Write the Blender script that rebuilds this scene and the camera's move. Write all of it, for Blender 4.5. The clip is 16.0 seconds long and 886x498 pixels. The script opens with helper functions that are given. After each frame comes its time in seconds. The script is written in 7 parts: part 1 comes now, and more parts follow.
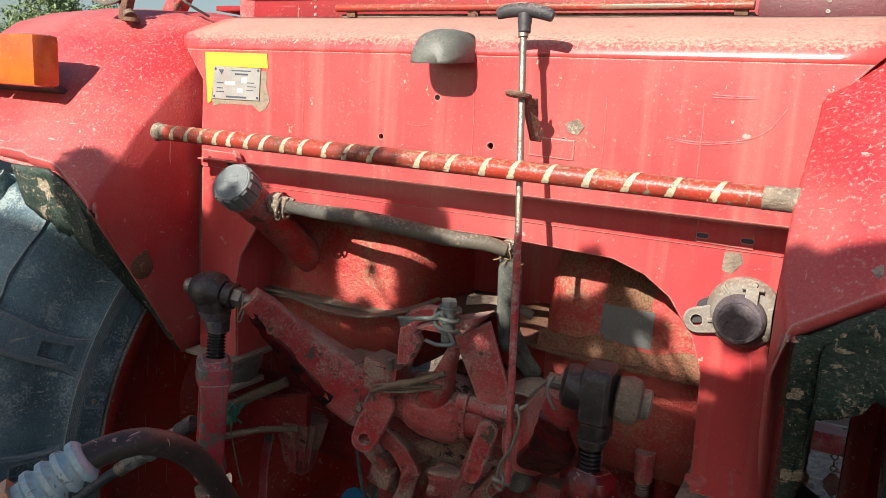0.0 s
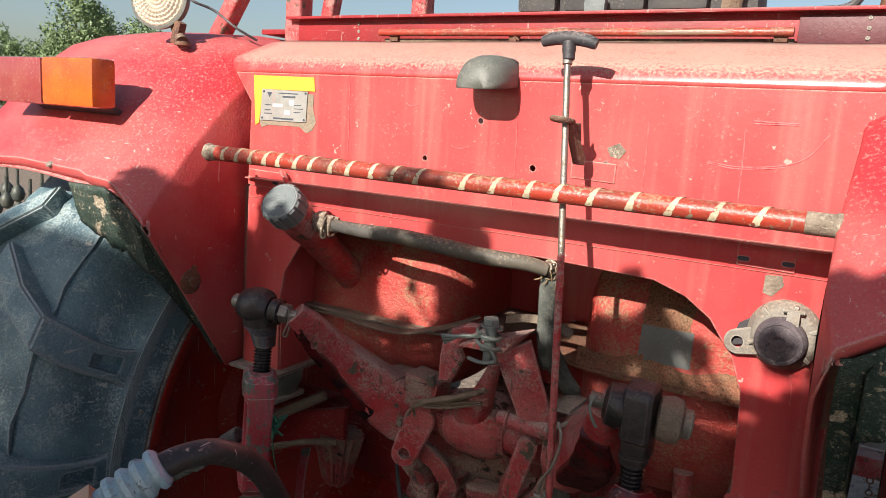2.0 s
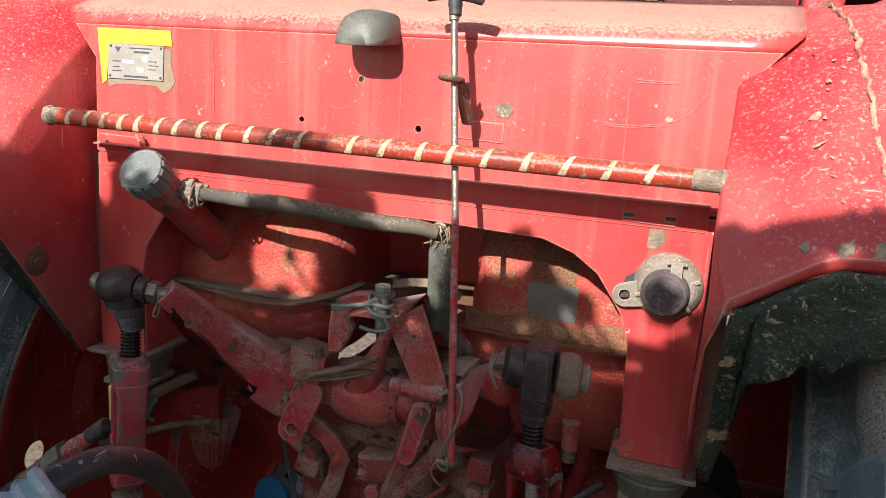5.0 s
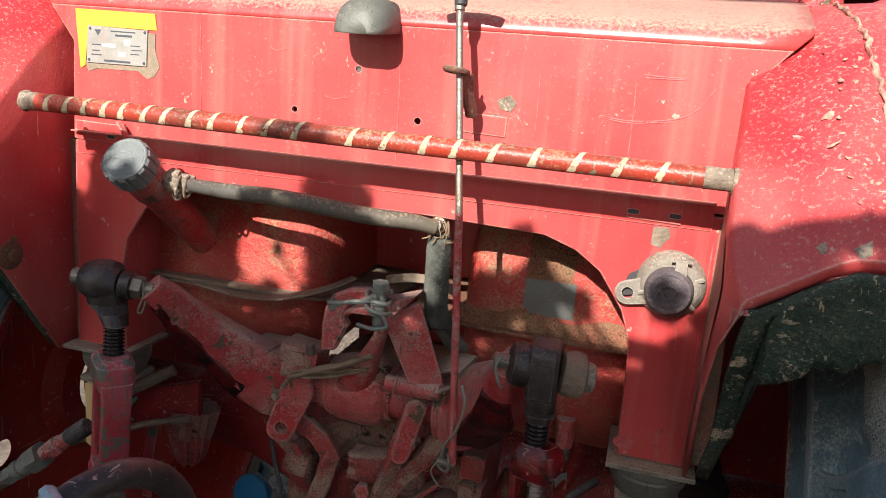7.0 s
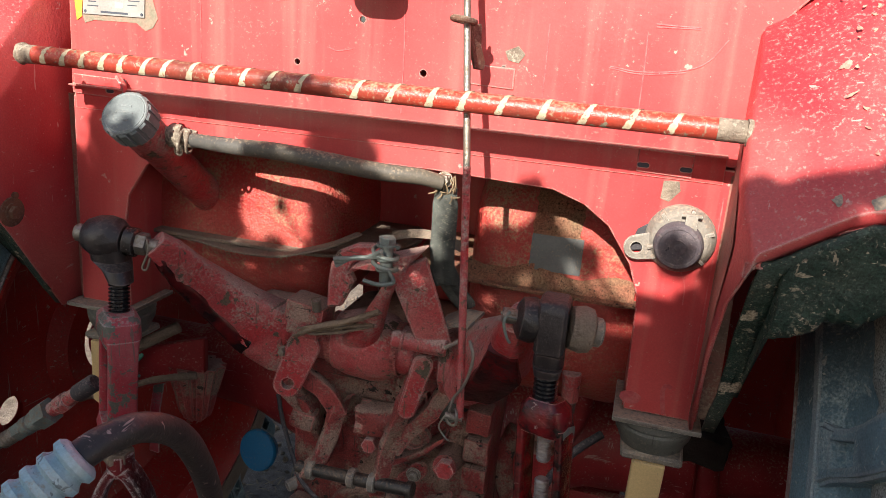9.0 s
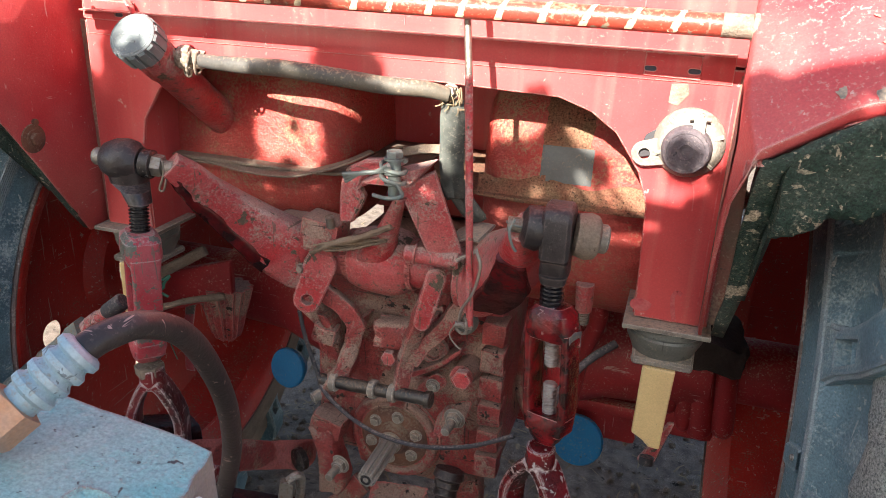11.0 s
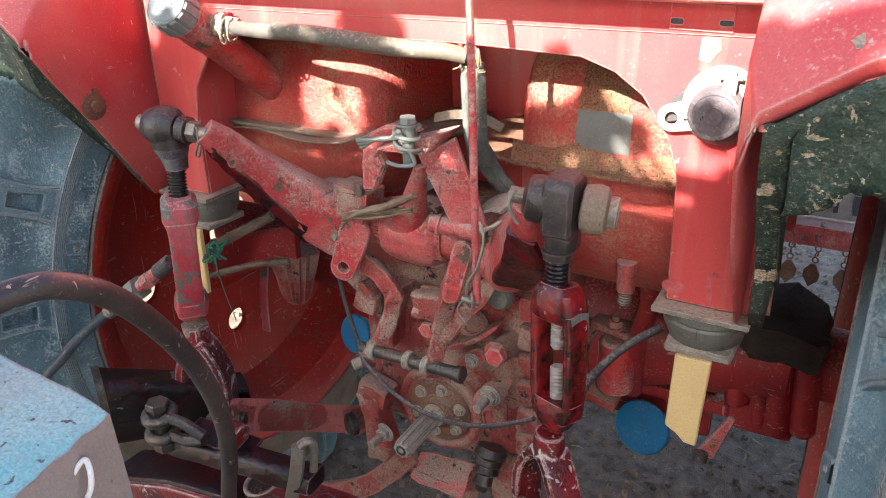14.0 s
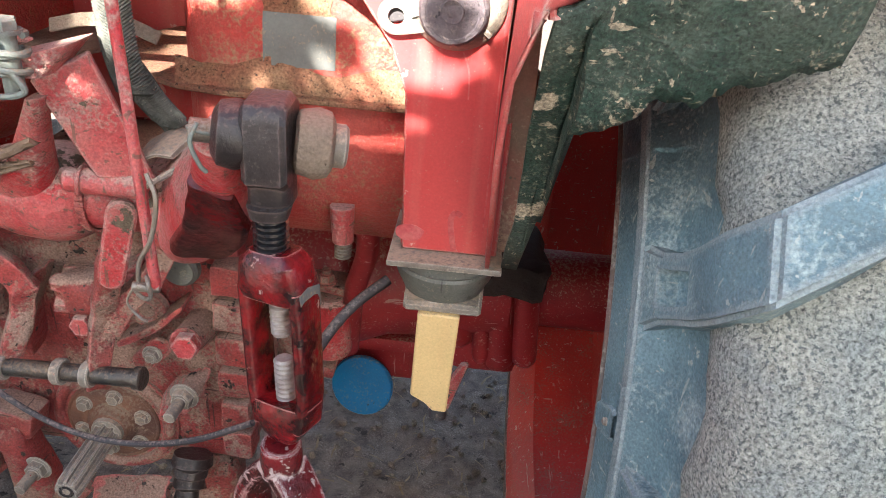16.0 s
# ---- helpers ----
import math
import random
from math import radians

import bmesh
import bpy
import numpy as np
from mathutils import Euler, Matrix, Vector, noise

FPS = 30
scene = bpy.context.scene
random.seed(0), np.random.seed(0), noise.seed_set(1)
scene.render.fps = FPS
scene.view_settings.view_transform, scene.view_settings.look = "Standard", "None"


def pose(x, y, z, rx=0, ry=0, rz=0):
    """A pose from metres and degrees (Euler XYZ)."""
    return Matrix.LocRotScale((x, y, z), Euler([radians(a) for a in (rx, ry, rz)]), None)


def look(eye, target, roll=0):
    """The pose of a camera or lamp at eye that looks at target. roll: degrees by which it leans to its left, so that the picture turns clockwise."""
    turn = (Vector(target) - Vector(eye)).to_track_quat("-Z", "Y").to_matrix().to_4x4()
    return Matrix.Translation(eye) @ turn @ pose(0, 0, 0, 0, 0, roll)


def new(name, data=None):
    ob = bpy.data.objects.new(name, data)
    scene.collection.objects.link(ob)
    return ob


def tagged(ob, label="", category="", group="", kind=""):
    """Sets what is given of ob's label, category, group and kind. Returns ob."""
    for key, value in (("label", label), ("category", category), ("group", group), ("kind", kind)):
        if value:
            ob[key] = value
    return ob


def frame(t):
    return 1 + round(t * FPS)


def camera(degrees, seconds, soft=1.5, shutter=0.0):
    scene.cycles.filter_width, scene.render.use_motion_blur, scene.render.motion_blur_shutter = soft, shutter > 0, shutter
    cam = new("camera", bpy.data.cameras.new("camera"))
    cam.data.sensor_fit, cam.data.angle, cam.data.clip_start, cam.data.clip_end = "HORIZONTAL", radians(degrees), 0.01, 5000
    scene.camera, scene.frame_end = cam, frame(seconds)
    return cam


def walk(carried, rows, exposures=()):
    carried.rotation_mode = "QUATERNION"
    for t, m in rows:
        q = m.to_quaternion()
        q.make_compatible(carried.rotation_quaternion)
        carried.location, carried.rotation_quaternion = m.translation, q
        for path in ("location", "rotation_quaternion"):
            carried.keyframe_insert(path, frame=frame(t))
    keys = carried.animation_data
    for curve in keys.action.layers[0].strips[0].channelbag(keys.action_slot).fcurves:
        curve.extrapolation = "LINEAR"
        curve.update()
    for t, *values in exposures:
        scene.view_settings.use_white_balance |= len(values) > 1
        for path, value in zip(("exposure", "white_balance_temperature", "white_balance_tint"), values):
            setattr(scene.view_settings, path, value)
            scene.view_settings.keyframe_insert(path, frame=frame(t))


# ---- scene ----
cam = camera(61.8, 16.0, 0.4)
PATH = [
    (0, (0.074, -0.012, 1.816), (-0.859, 1.714, 1.432), 3.4),
    (0.5, (0.065, -0.022, 1.818), (-0.889, 1.691, 1.427), 3.1),
    (1, (0.06, -0.04, 1.822), (-0.939, 1.652, 1.447), 3.2),
    (1.5, (0.06, -0.05, 1.825), (-0.949, 1.639, 1.463), 3.5),
    (2, (0.061, -0.054, 1.827), (-0.934, 1.646, 1.479), 3.6),
    (2.5, (0.061, -0.059, 1.835), (-0.915, 1.656, 1.509), 3.5),
    (3, (0.06, -0.063, 1.832), (-0.867, 1.68, 1.511), 3.6),
    (3.5, (0.039, -0.061, 1.831), (-0.775, 1.731, 1.475), 3.7),
    (4, (0.022, -0.056, 1.831), (-0.692, 1.774, 1.456), 3.5),
    (4.2, (0.016, -0.053, 1.829), (-0.672, 1.785, 1.441), 3.4),
    (6.3, (-0.066, -0.036, 1.829), (-0.616, 1.828, 1.353), 4.2),
    (6.5, (-0.071, -0.035, 1.830), (-0.614, 1.829, 1.355), 4.2),
    (7, (-0.083, -0.036, 1.830), (-0.589, 1.844, 1.369), 4.6),
    (7.5, (-0.095, -0.035, 1.828), (-0.543, 1.856, 1.356), 4.9),
    (8, (-0.094, -0.032, 1.824), (-0.523, 1.864, 1.354), 5.0),
    (8.5, (-0.101, -0.034, 1.828), (-0.534, 1.857, 1.341), 5.1),
    (9, (-0.097, -0.03, 1.821), (-0.584, 1.825, 1.253), 4.5),
    (9.5, (-0.084, -0.033, 1.818), (-0.602, 1.783, 1.158), 3.3),
    (10, (-0.074, -0.035, 1.814), (-0.616, 1.761, 1.121), 2.7),
    (12.3, (0.016, -0.021, 1.784), (-0.603, 1.696, 0.967), 1.1),
    (12.5, (0.028, -0.014, 1.783), (-0.636, 1.685, 0.964), 0.5),
    (13, (0.057, 0.011, 1.787), (-0.73, 1.653, 0.958), -0.6),
    (13.5, (0.085, 0.052, 1.781), (-0.725, 1.679, 0.946), -0.4),
    (14, (0.127, 0.093, 1.784), (-0.788, 1.667, 0.957), -1.2),
    (14.5, (0.154, 0.135, 1.761), (-0.68, 1.731, 0.891), 1.6),
    (15, (0.08, 0.206, 1.728), (-0.522, 1.872, 0.800), 2.3),
    (15.5, (0.004, 0.261, 1.714), (-0.311, 2.0, 0.777), 3.2),
    (16, (-0.004, 0.311, 1.688), (-0.046, 2.066, 0.730), 5.2),
]
walk(cam, [(t, look(eye, target, roll)) for t, eye, target, roll in PATH],
     [(0, 1.00), (8.5, 1.18), (9.5, 1.56), (10.2, 1.93), (12.3, 2.86), (14.5, 2.96), (16.0, 3.22)])

# ---- world and sun ----
world = bpy.data.worlds.new("sky")
scene.world = world
world.use_nodes = True
wn, wl = world.node_tree.nodes, world.node_tree.links
sky = wn.new("ShaderNodeTexSky")
sky.sky_type, sky.sun_disc = "NISHITA", False
sun_way = Vector((0.10, 1.0, -0.58)).normalized()
sky.sun_elevation = math.asin(-sun_way.z)
sky.sun_rotation = math.atan2(-sun_way.x, -sun_way.y)
sky.dust_density = 2.0
wl.new(sky.outputs[0], wn["Background"].inputs[0])
wn["Background"].inputs[1].default_value = 0.062
sun = new("sun", bpy.data.lights.new("sun", "SUN"))
sun.data.energy, sun.data.angle, sun.data.color = 4.2, radians(0.5), (1.0, 0.93, 0.84)
sun.matrix_world = look((0, -6, 6), Vector((0, -6, 6)) + sun_way)

# ---- materials ----
def mat(name, base, rough=0.5, metal=0.0, second=None, amount=0.5, scale=8.0, detail=8.0, dust=None, dust_amount=0.0, dust_up=0.0,
        chips=None, chip_amount=0.0, bump=0.15, bump_scale=120.0, chip_scale=62.0, grain=0.08, streak=0.0, coat=0.0, spec=0.5, edge=None, edge_width=0.004, scratch=0.0, scratch_long=0.05):
    """Paint, metal, rubber or earth: a base colour with a second tone in patches, gritty dust that also lies on what faces up, flakes and scratches, and edges worn to another colour."""
    m = bpy.data.materials.new(name)
    m.use_nodes = True
    n, l = m.node_tree.nodes, m.node_tree.links
    b = n["Principled BSDF"]
    b.inputs["Roughness"].default_value, b.inputs["Metallic"].default_value = rough, metal
    b.inputs["Specular IOR Level"].default_value = spec
    b.inputs["Coat Weight"].default_value, b.inputs["Coat Roughness"].default_value = coat, 0.15
    geo = n.new("ShaderNodeNewGeometry")

    def noise_at(s, d=8.0, stretch=None, off=0.0, ragged=0.5, turn=(0, 0, 0)):
        mp = n.new("ShaderNodeMapping")
        mp.inputs["Location"].default_value = (off, off * 0.7, off * 1.3)
        mp.inputs["Rotation"].default_value = turn
        mp.inputs["Scale"].default_value = stretch or (1, 1, 1)
        l.new(geo.outputs["Position"], mp.inputs["Vector"])
        t = n.new("ShaderNodeTexNoise")
        t.inputs["Scale"].default_value, t.inputs["Detail"].default_value, t.inputs["Roughness"].default_value = s, d, ragged
        l.new(mp.outputs[0], t.inputs["Vector"])
        return t.outputs["Fac"]

    def ramp(x, lo, hi, a=0.0, z=1.0):
        r = n.new("ShaderNodeMapRange")
        for i, v in ((1, lo), (2, hi), (3, a), (4, z)):
            r.inputs[i].default_value = v
        l.new(x, r.inputs[0])
        return r.outputs[0]

    def math_node(op, a, v):
        k = n.new("ShaderNodeMath")
        k.operation, k.use_clamp = op, True
        l.new(a, k.inputs[0])
        if isinstance(v, float):
            k.inputs[1].default_value = v
        else:
            l.new(v, k.inputs[1])
        return k.outputs[0]

    def mix(f, a, c):
        x = n.new("ShaderNodeMix")
        x.data_type = "RGBA"
        l.new(f, x.inputs[0])
        for i, v in ((6, a), (7, c)):
            if isinstance(v, tuple):
                x.inputs[i].default_value = (*v, 1)
            else:
                l.new(v, x.inputs[i])
        return x.outputs[2]

    col, flake, rough_out = base, None, None
    if second:
        col = mix(math_node("MULTIPLY", ramp(noise_at(scale, detail, ragged=0.58), 0.38, 0.64), amount), col, second)
    if streak:
        s = ramp(noise_at(34.0, 4.0, (1, 1, 0.05), 3.1), 0.5, 0.75)
        col = mix(math_node("MULTIPLY", s, streak), col, (0.55, 0.22, 0.18))
    if dust:
        sep = n.new("ShaderNodeSeparateXYZ")
        l.new(geo.outputs["Normal"], sep.inputs[0])
        up = math_node("MULTIPLY", ramp(sep.outputs[2], 0.15, 0.95), float(dust_up))
        f = math_node("MULTIPLY", ramp(noise_at(14.0, 10.0, None, 5.0, 0.6), 0.42, 0.66), float(dust_amount))
        g = math_node("ADD", up, f)
        g = math_node("ADD", g, ramp(noise_at(190.0, 6.0, None, 9.0, 0.65), 0.3, 0.7, -0.45, 0.45))
        g = ramp(g, 0.28, 0.78)
        col = mix(g, col, dust)
        rough_out = g
    if scratch:
        for k, (turn, stretch) in enumerate((((0.3, 0.4, 0.5), (scratch_long, 1, 1)), ((0.5, 0.2, -0.7), (1, 1, scratch_long * 1.2)), ((1.2, 0.1, 0.3), (1, scratch_long, 1)))):
            s = ramp(noise_at(95.0, 3.0, stretch, 41.0 + 7 * k, 0.6, turn), 0.70 - 0.1 * scratch, 0.72 - 0.1 * scratch)
            col = mix(math_node("MULTIPLY", s, 0.7), col, chips or (0.5, 0.35, 0.3))
    if chips:
        c = ramp(noise_at(chip_scale, 12.0, None, 17.0, 0.62), 0.73 - 0.3 * chip_amount, 0.745 - 0.3 * chip_amount)
        c2 = ramp(noise_at(chip_scale * 4.5, 5.0, None, 27.0, 0.6), 0.78 - 0.28 * chip_amount, 0.80 - 0.28 * chip_amount)
        flake = math_node("MAXIMUM", c, c2)
        col = mix(flake, col, chips)
    if edge:
        bv = n.new("ShaderNodeBevel")
        bv.samples = 4
        bv.inputs["Radius"].default_value = edge_width
        dot = n.new("ShaderNodeVectorMath")
        dot.operation = "DOT_PRODUCT"
        l.new(bv.outputs[0], dot.inputs[0])
        l.new(geo.outputs["Normal"], dot.inputs[1])
        w = math_node("ADD", ramp(dot.outputs["Value"], 0.99, 0.88), ramp(noise_at(60.0, 8.0, None, 51.0, 0.62), 0.3, 0.7, -0.55, 0.45))
        col = mix(ramp(w, 0.42, 0.60), col, edge)
    if grain:
        gr = n.new("ShaderNodeHueSaturation")
        l.new(ramp(noise_at(330.0, 5.0, None, 31.0, 0.62), 0.32, 0.68, 1 - grain * 1.4, 1 + grain * 1.4), gr.inputs["Value"])
        if isinstance(col, tuple):
            gr.inputs["Color"].default_value = (*col, 1)
        else:
            l.new(col, gr.inputs["Color"])
        col = gr.outputs[0]
    if isinstance(col, tuple):
        b.inputs["Base Color"].default_value = (*col, 1)
    else:
        l.new(col, b.inputs["Base Color"])
    if rough_out is not None:
        l.new(ramp(rough_out, 0.0, 1.0, rough, 0.92), b.inputs["Roughness"])
    if bump:
        k = n.new("ShaderNodeBump")
        k.inputs["Strength"].default_value, k.inputs["Distance"].default_value = bump, 0.006
        height = noise_at(bump_scale, 6.0, None, 2.0, 0.6)
        if flake:
            height = math_node("SUBTRACT", height, math_node("MULTIPLY", flake, 0.25))
        if rough_out is not None:
            height = math_node("ADD", height, math_node("MULTIPLY", rough_out, 0.2))
        l.new(height, k.inputs["Height"])
        l.new(k.outputs[0], b.inputs["Normal"])
    return m


DUST = (0.40, 0.29, 0.21)
SOIL = (0.27, 0.20, 0.145)
RED = (0.51, 0.050, 0.053)
M_PANEL = mat("faded_red_paint", RED, 0.32, 0, (0.57, 0.115, 0.105), 0.6, 3.0, 8, (0.46, 0.29, 0.225), 0.12, 0.74, (0.56, 0.32, 0.27), 0.22, 0.07, 60, chip_scale=40.0, streak=0.42, grain=0.05, edge=(0.52, 0.34, 0.29), edge_width=0.003, coat=0.15)
# the pinkish tint on upward faces is dust and also stands for sky sheen
M_FENDER = mat("red_fender_paint", (0.48, 0.036, 0.044), 0.36, 0, (0.54, 0.13, 0.118), 0.75, 4.0, 8, (0.55, 0.36, 0.31), 0.05, 0.26, (0.58, 0.41, 0.36), 0.07, 0.2, 160, chip_scale=90.0, grain=0.09, edge=(0.55, 0.36, 0.32), edge_width=0.006, scratch=0.05, scratch_long=0.12)
M_CAST = mat("dusty_red_casting", (0.31, 0.045, 0.042), 0.45, 0, (0.20, 0.045, 0.038), 0.85, 9.0, 10, (0.30, 0.195, 0.150), 1.30, 0.95, (0.040, 0.030, 0.024), 0.33, 0.9, 70, chip_scale=40.0, grain=0.26, edge=(0.46, 0.14, 0.125), edge_width=0.006, scratch=0.25)
M_ARM = mat("worn_red_forging", (0.41, 0.030, 0.036), 0.31, 0, (0.44, 0.135, 0.125), 0.9, 13.0, 10, (0.42, 0.275, 0.235), 0.62, 0.70, (0.105, 0.086, 0.056), 0.42, 0.8, 70, chip_scale=17.0, grain=0.22, edge=(0.50, 0.29, 0.26), edge_width=0.005, scratch=0.5)
M_TANK = mat("dusty_red_tank_paint", (0.44, 0.036, 0.030), 0.35, 0, (0.44, 0.12, 0.09), 0.8, 5.0, 8, (0.40, 0.25, 0.155), 0.55, 0.55, (0.22, 0.12, 0.07), 0.20, 0.9, 110, chip_scale=170.0, grain=0.12)
M_GREASY = mat("oil_wet_red_paint", (0.014, 0.003, 0.003), 0.17, 0, (0.27, 0.008, 0.012), 0.72, 30.0, 12, None, 0, 0, (0.44, 0.24, 0.21), 0.20, 0.8, 50, chip_scale=34.0, coat=0.15, edge=(0.46, 0.20, 0.18), edge_width=0.003)
M_BLACK = mat("greasy_black_steel", (0.016, 0.016, 0.018), 0.27, 0.1, (0.045, 0.036, 0.030), 0.7, 12.0, 8, SOIL, 0.12, 0.10, None, 0, 0.45, 60, edge=(0.075, 0.07, 0.07), edge_width=0.004)
M_DARK = mat("dark_bare_steel", (0.05, 0.052, 0.052), 0.36, 0.6, (0.14, 0.11, 0.085), 0.7, 14.0, 8, SOIL, 0.3, 0.3, None, 0, 0.35, 140)
M_STEEL = mat("dull_zinc_steel", (0.30, 0.285, 0.255), 0.40, 0.7, (0.24, 0.19, 0.14), 0.8, 18.0, 8, SOIL, 0.45, 0.4, None, 0, 0.35, 160)
M_RUST = mat("rusty_iron", (0.20, 0.095, 0.055), 0.75, 0.2, (0.10, 0.05, 0.04), 0.9, 16.0, 8, SOIL, 0.4, 0.5, None, 0, 0.5, 160)
M_RUBBER = mat("black_rubber", (0.030, 0.029, 0.034), 0.55, 0, (0.065, 0.058, 0.06), 0.7, 10.0, 8, (0.25, 0.2, 0.18), 0.25, 0.45, None, 0, 0.2, 110)
M_TYRE = mat("dusty_tyre_rubber", (0.150, 0.245, 0.275), 0.38, 0, (0.048, 0.096, 0.120), 0.95, 6.0, 12, (0.34, 0.42, 0.42), 0.62, 0.2, (0.42, 0.44, 0.40), 0.22, 0.6, 60, chip_scale=14.0, grain=0.20, scratch=0.30, scratch_long=0.09, edge=(0.28, 0.33, 0.34), edge_width=0.010)
M_DRYMUD = mat("dried_mud_on_tyre", (0.42, 0.43, 0.375), 0.95, 0, (0.31, 0.34, 0.32), 0.9, 20.0, 8, None, 0, 0, (0.17, 0.19, 0.18), 0.58, 1.0, 260, chip_scale=300.0, grain=0.35)
M_LINER = mat("mud_caked_green_liner", (0.014, 0.036, 0.026), 0.5, 0, (0.050, 0.070, 0.054), 0.9, 14.0, 10, (0.30, 0.27, 0.20), 0.35, 0.12, (0.40, 0.33, 0.24), 0.42, 0.8, 70, chip_scale=9.0, grain=0.5, scratch=0.35, scratch_long=0.25)
M_RIM = mat("dirty_dark_red_rim", (0.46, 0.022, 0.014), 0.40, 0, (0.30, 0.016, 0.012), 0.8, 5.0, 8, (0.24, 0.13, 0.09), 0.30, 0.20, (0.44, 0.29, 0.23), 0.22, 0.3, 90, chip_scale=42.0, scratch=0.3, scratch_long=0.03)
M_AMBER = mat("amber_plastic_lens", (0.62, 0.125, 0.012), 0.18, 0, (0.40, 0.05, 0.008), 0.8, 14.0, 3, (0.4, 0.3, 0.22), 0.12, 0.3, None, 0, 0.12, 220, coat=0.5, grain=0.06)
M_REDLENS = mat("red_plastic_lens", (0.28, 0.045, 0.045), 0.22, 0, (0.33, 0.09, 0.07), 0.6, 24.0, 3, (0.4, 0.3, 0.25), 0.25, 0.35, None, 0, 0.12, 220, coat=0.4, grain=0.06)
M_YELLOW = mat("yellow_sticker", (0.74, 0.42, 0.04), 0.5, 0, (0.62, 0.34, 0.04), 0.6, 20.0, 5, DUST, 0.15, 0.2, (0.45, 0.30, 0.12), 0.12, 0.05, 90, grain=0.06)
M_PLATE = mat("stamped_aluminium", (0.46, 0.455, 0.43), 0.36, 0.45, (0.34, 0.33, 0.30), 0.6, 40.0, 5, DUST, 0.08, 0.0, None, 0, 0.15, 120, grain=0.06, scratch=0.3)
M_INK = mat("dark_print", (0.06, 0.07, 0.09), 0.6, bump=0)
M_GLUE = mat("old_glue", (0.23, 0.205, 0.145), 0.85, 0, (0.36, 0.22, 0.17), 0.6, 60.0, 5, bump=0.5)
M_GREY = mat("grey_plastic", (0.165, 0.190, 0.190), 0.68, 0, (0.115, 0.135, 0.138), 0.6, 25.0, 6, (0.40, 0.36, 0.30), 0.20, 0.08, (0.40, 0.37, 0.32), 0.16, 0.2, 150, grain=0.06, edge=(0.30, 0.32, 0.32), edge_width=0.002)
M_HOOD = mat("weathered_grey_rubber", (0.15, 0.155, 0.135), 0.5, 0, (0.085, 0.09, 0.08), 0.6, 18.0, 6, (0.33, 0.29, 0.21), 0.18, 0.15, (0.05, 0.05, 0.045), 0.12, 0.2, 120, scratch=0.3)
M_CREAM = mat("pale_yellow_plastic", (0.74, 0.55, 0.26), 0.55, 0, (0.62, 0.43, 0.20), 0.5, 9.0, 5, SOIL, 0.15, 0.2, None, 0, 0.08, 90, grain=0.06)
M_BLUE = mat("blue_plastic", (0.0, 0.16, 0.36), 0.45, 0, (0.0, 0.115, 0.28), 0.7, 10.0, 5, (0.2, 0.2, 0.2), 0.25, 0.2, (0.03, 0.05, 0.09), 0.18, 0.08, 120, grain=0.06)
M_ROPE = mat("grey_braided_rope", (0.105, 0.112, 0.098), 0.95, 0, (0.045, 0.048, 0.042), 0.8, 60.0, 5, (0.38, 0.34, 0.27), 0.20, 0.15, None, 0, 0.6, 260)
M_WIRE = mat("grey_green_wire", (0.20, 0.235, 0.215), 0.55, 0.3, (0.12, 0.13, 0.12), 0.6, 40.0, 5, SOIL, 0.35, 0.3, None, 0, 0.2, 200)
M_PALE = mat("chipped_pale_blue_paint", (0.17, 0.47, 0.49), 0.5, 0, (0.40, 0.55, 0.53), 0.9, 7.0, 12, (0.46, 0.48, 0.44), 0.15, 0.02, (0.10, 0.12, 0.12), 0.30, 1.0, 45, chip_scale=95.0, grain=0.16, edge=(0.30, 0.20, 0.18), edge_width=0.006)
M_MARK = mat("white_chalk_mark", (0.72, 0.72, 0.70), 0.9, bump=0.2)
M_CREAMPAINT = mat("cream_daubed_paint", (0.58, 0.50, 0.34), 0.7, 0, (0.38, 0.28, 0.19), 0.8, 40.0, 5, None, 0, 0, (0.26, 0.05, 0.03), 0.40, 0.3, 180, chip_scale=90.0)
M_BARE = mat("chafed_bare_metal", (0.30, 0.24, 0.18), 0.7, 0.2, (0.13, 0.10, 0.075), 0.9, 36.0, 8, (0.52, 0.46, 0.36), 0.45, 0.2, (0.20, 0.03, 0.025), 0.22, 0.6, 120, chip_scale=60.0)
M_GROUND = mat("dry_trodden_soil", (0.22, 0.172, 0.135), 0.97, 0, (0.12, 0.090, 0.068), 1.0, 22.0, 14, (0.33, 0.27, 0.215), 0.5, 0.0, (0.06, 0.046, 0.035), 0.30, 1.0, 40, chip_scale=22.0, grain=0.3)
M_STRAW = mat("dry_straw", (0.34, 0.25, 0.14), 0.9, 0, (0.16, 0.11, 0.07), 0.8, 20.0, 4, bump=0.1)
M_LEAF = mat("grey_green_leaves", (0.15, 0.215, 0.09), 0.6, 0, (0.075, 0.12, 0.045), 0.9, 2.5, 5, bump=0)
M_BARK = mat("brown_bark", (0.13, 0.095, 0.065), 0.9, 0, (0.07, 0.05, 0.04), 0.8, 10.0, 6, bump=0.6)
M_SEAT = mat("worn_grey_seat_plastic", (0.06, 0.06, 0.06), 0.55, 0, (0.10, 0.10, 0.095), 0.7, 8.0, 8, (0.3, 0.28, 0.25), 0.25, 0.3, None, 0, 0.15, 120)
M_CLAY = mat("plain_plastered_wall", (0.42, 0.36, 0.28), 0.95, 0, (0.33, 0.27, 0.21), 0.6, 2.0, 8, bump=0.4)
M_MUD = mat("caked_dry_mud", (0.25, 0.195, 0.145), 0.97, 0, (0.16, 0.12, 0.09), 0.8, 14.0, 8, None, 0, 0, (0.10, 0.065, 0.045), 0.20, 0.9, 110, chip_scale=110.0, grain=0.15)
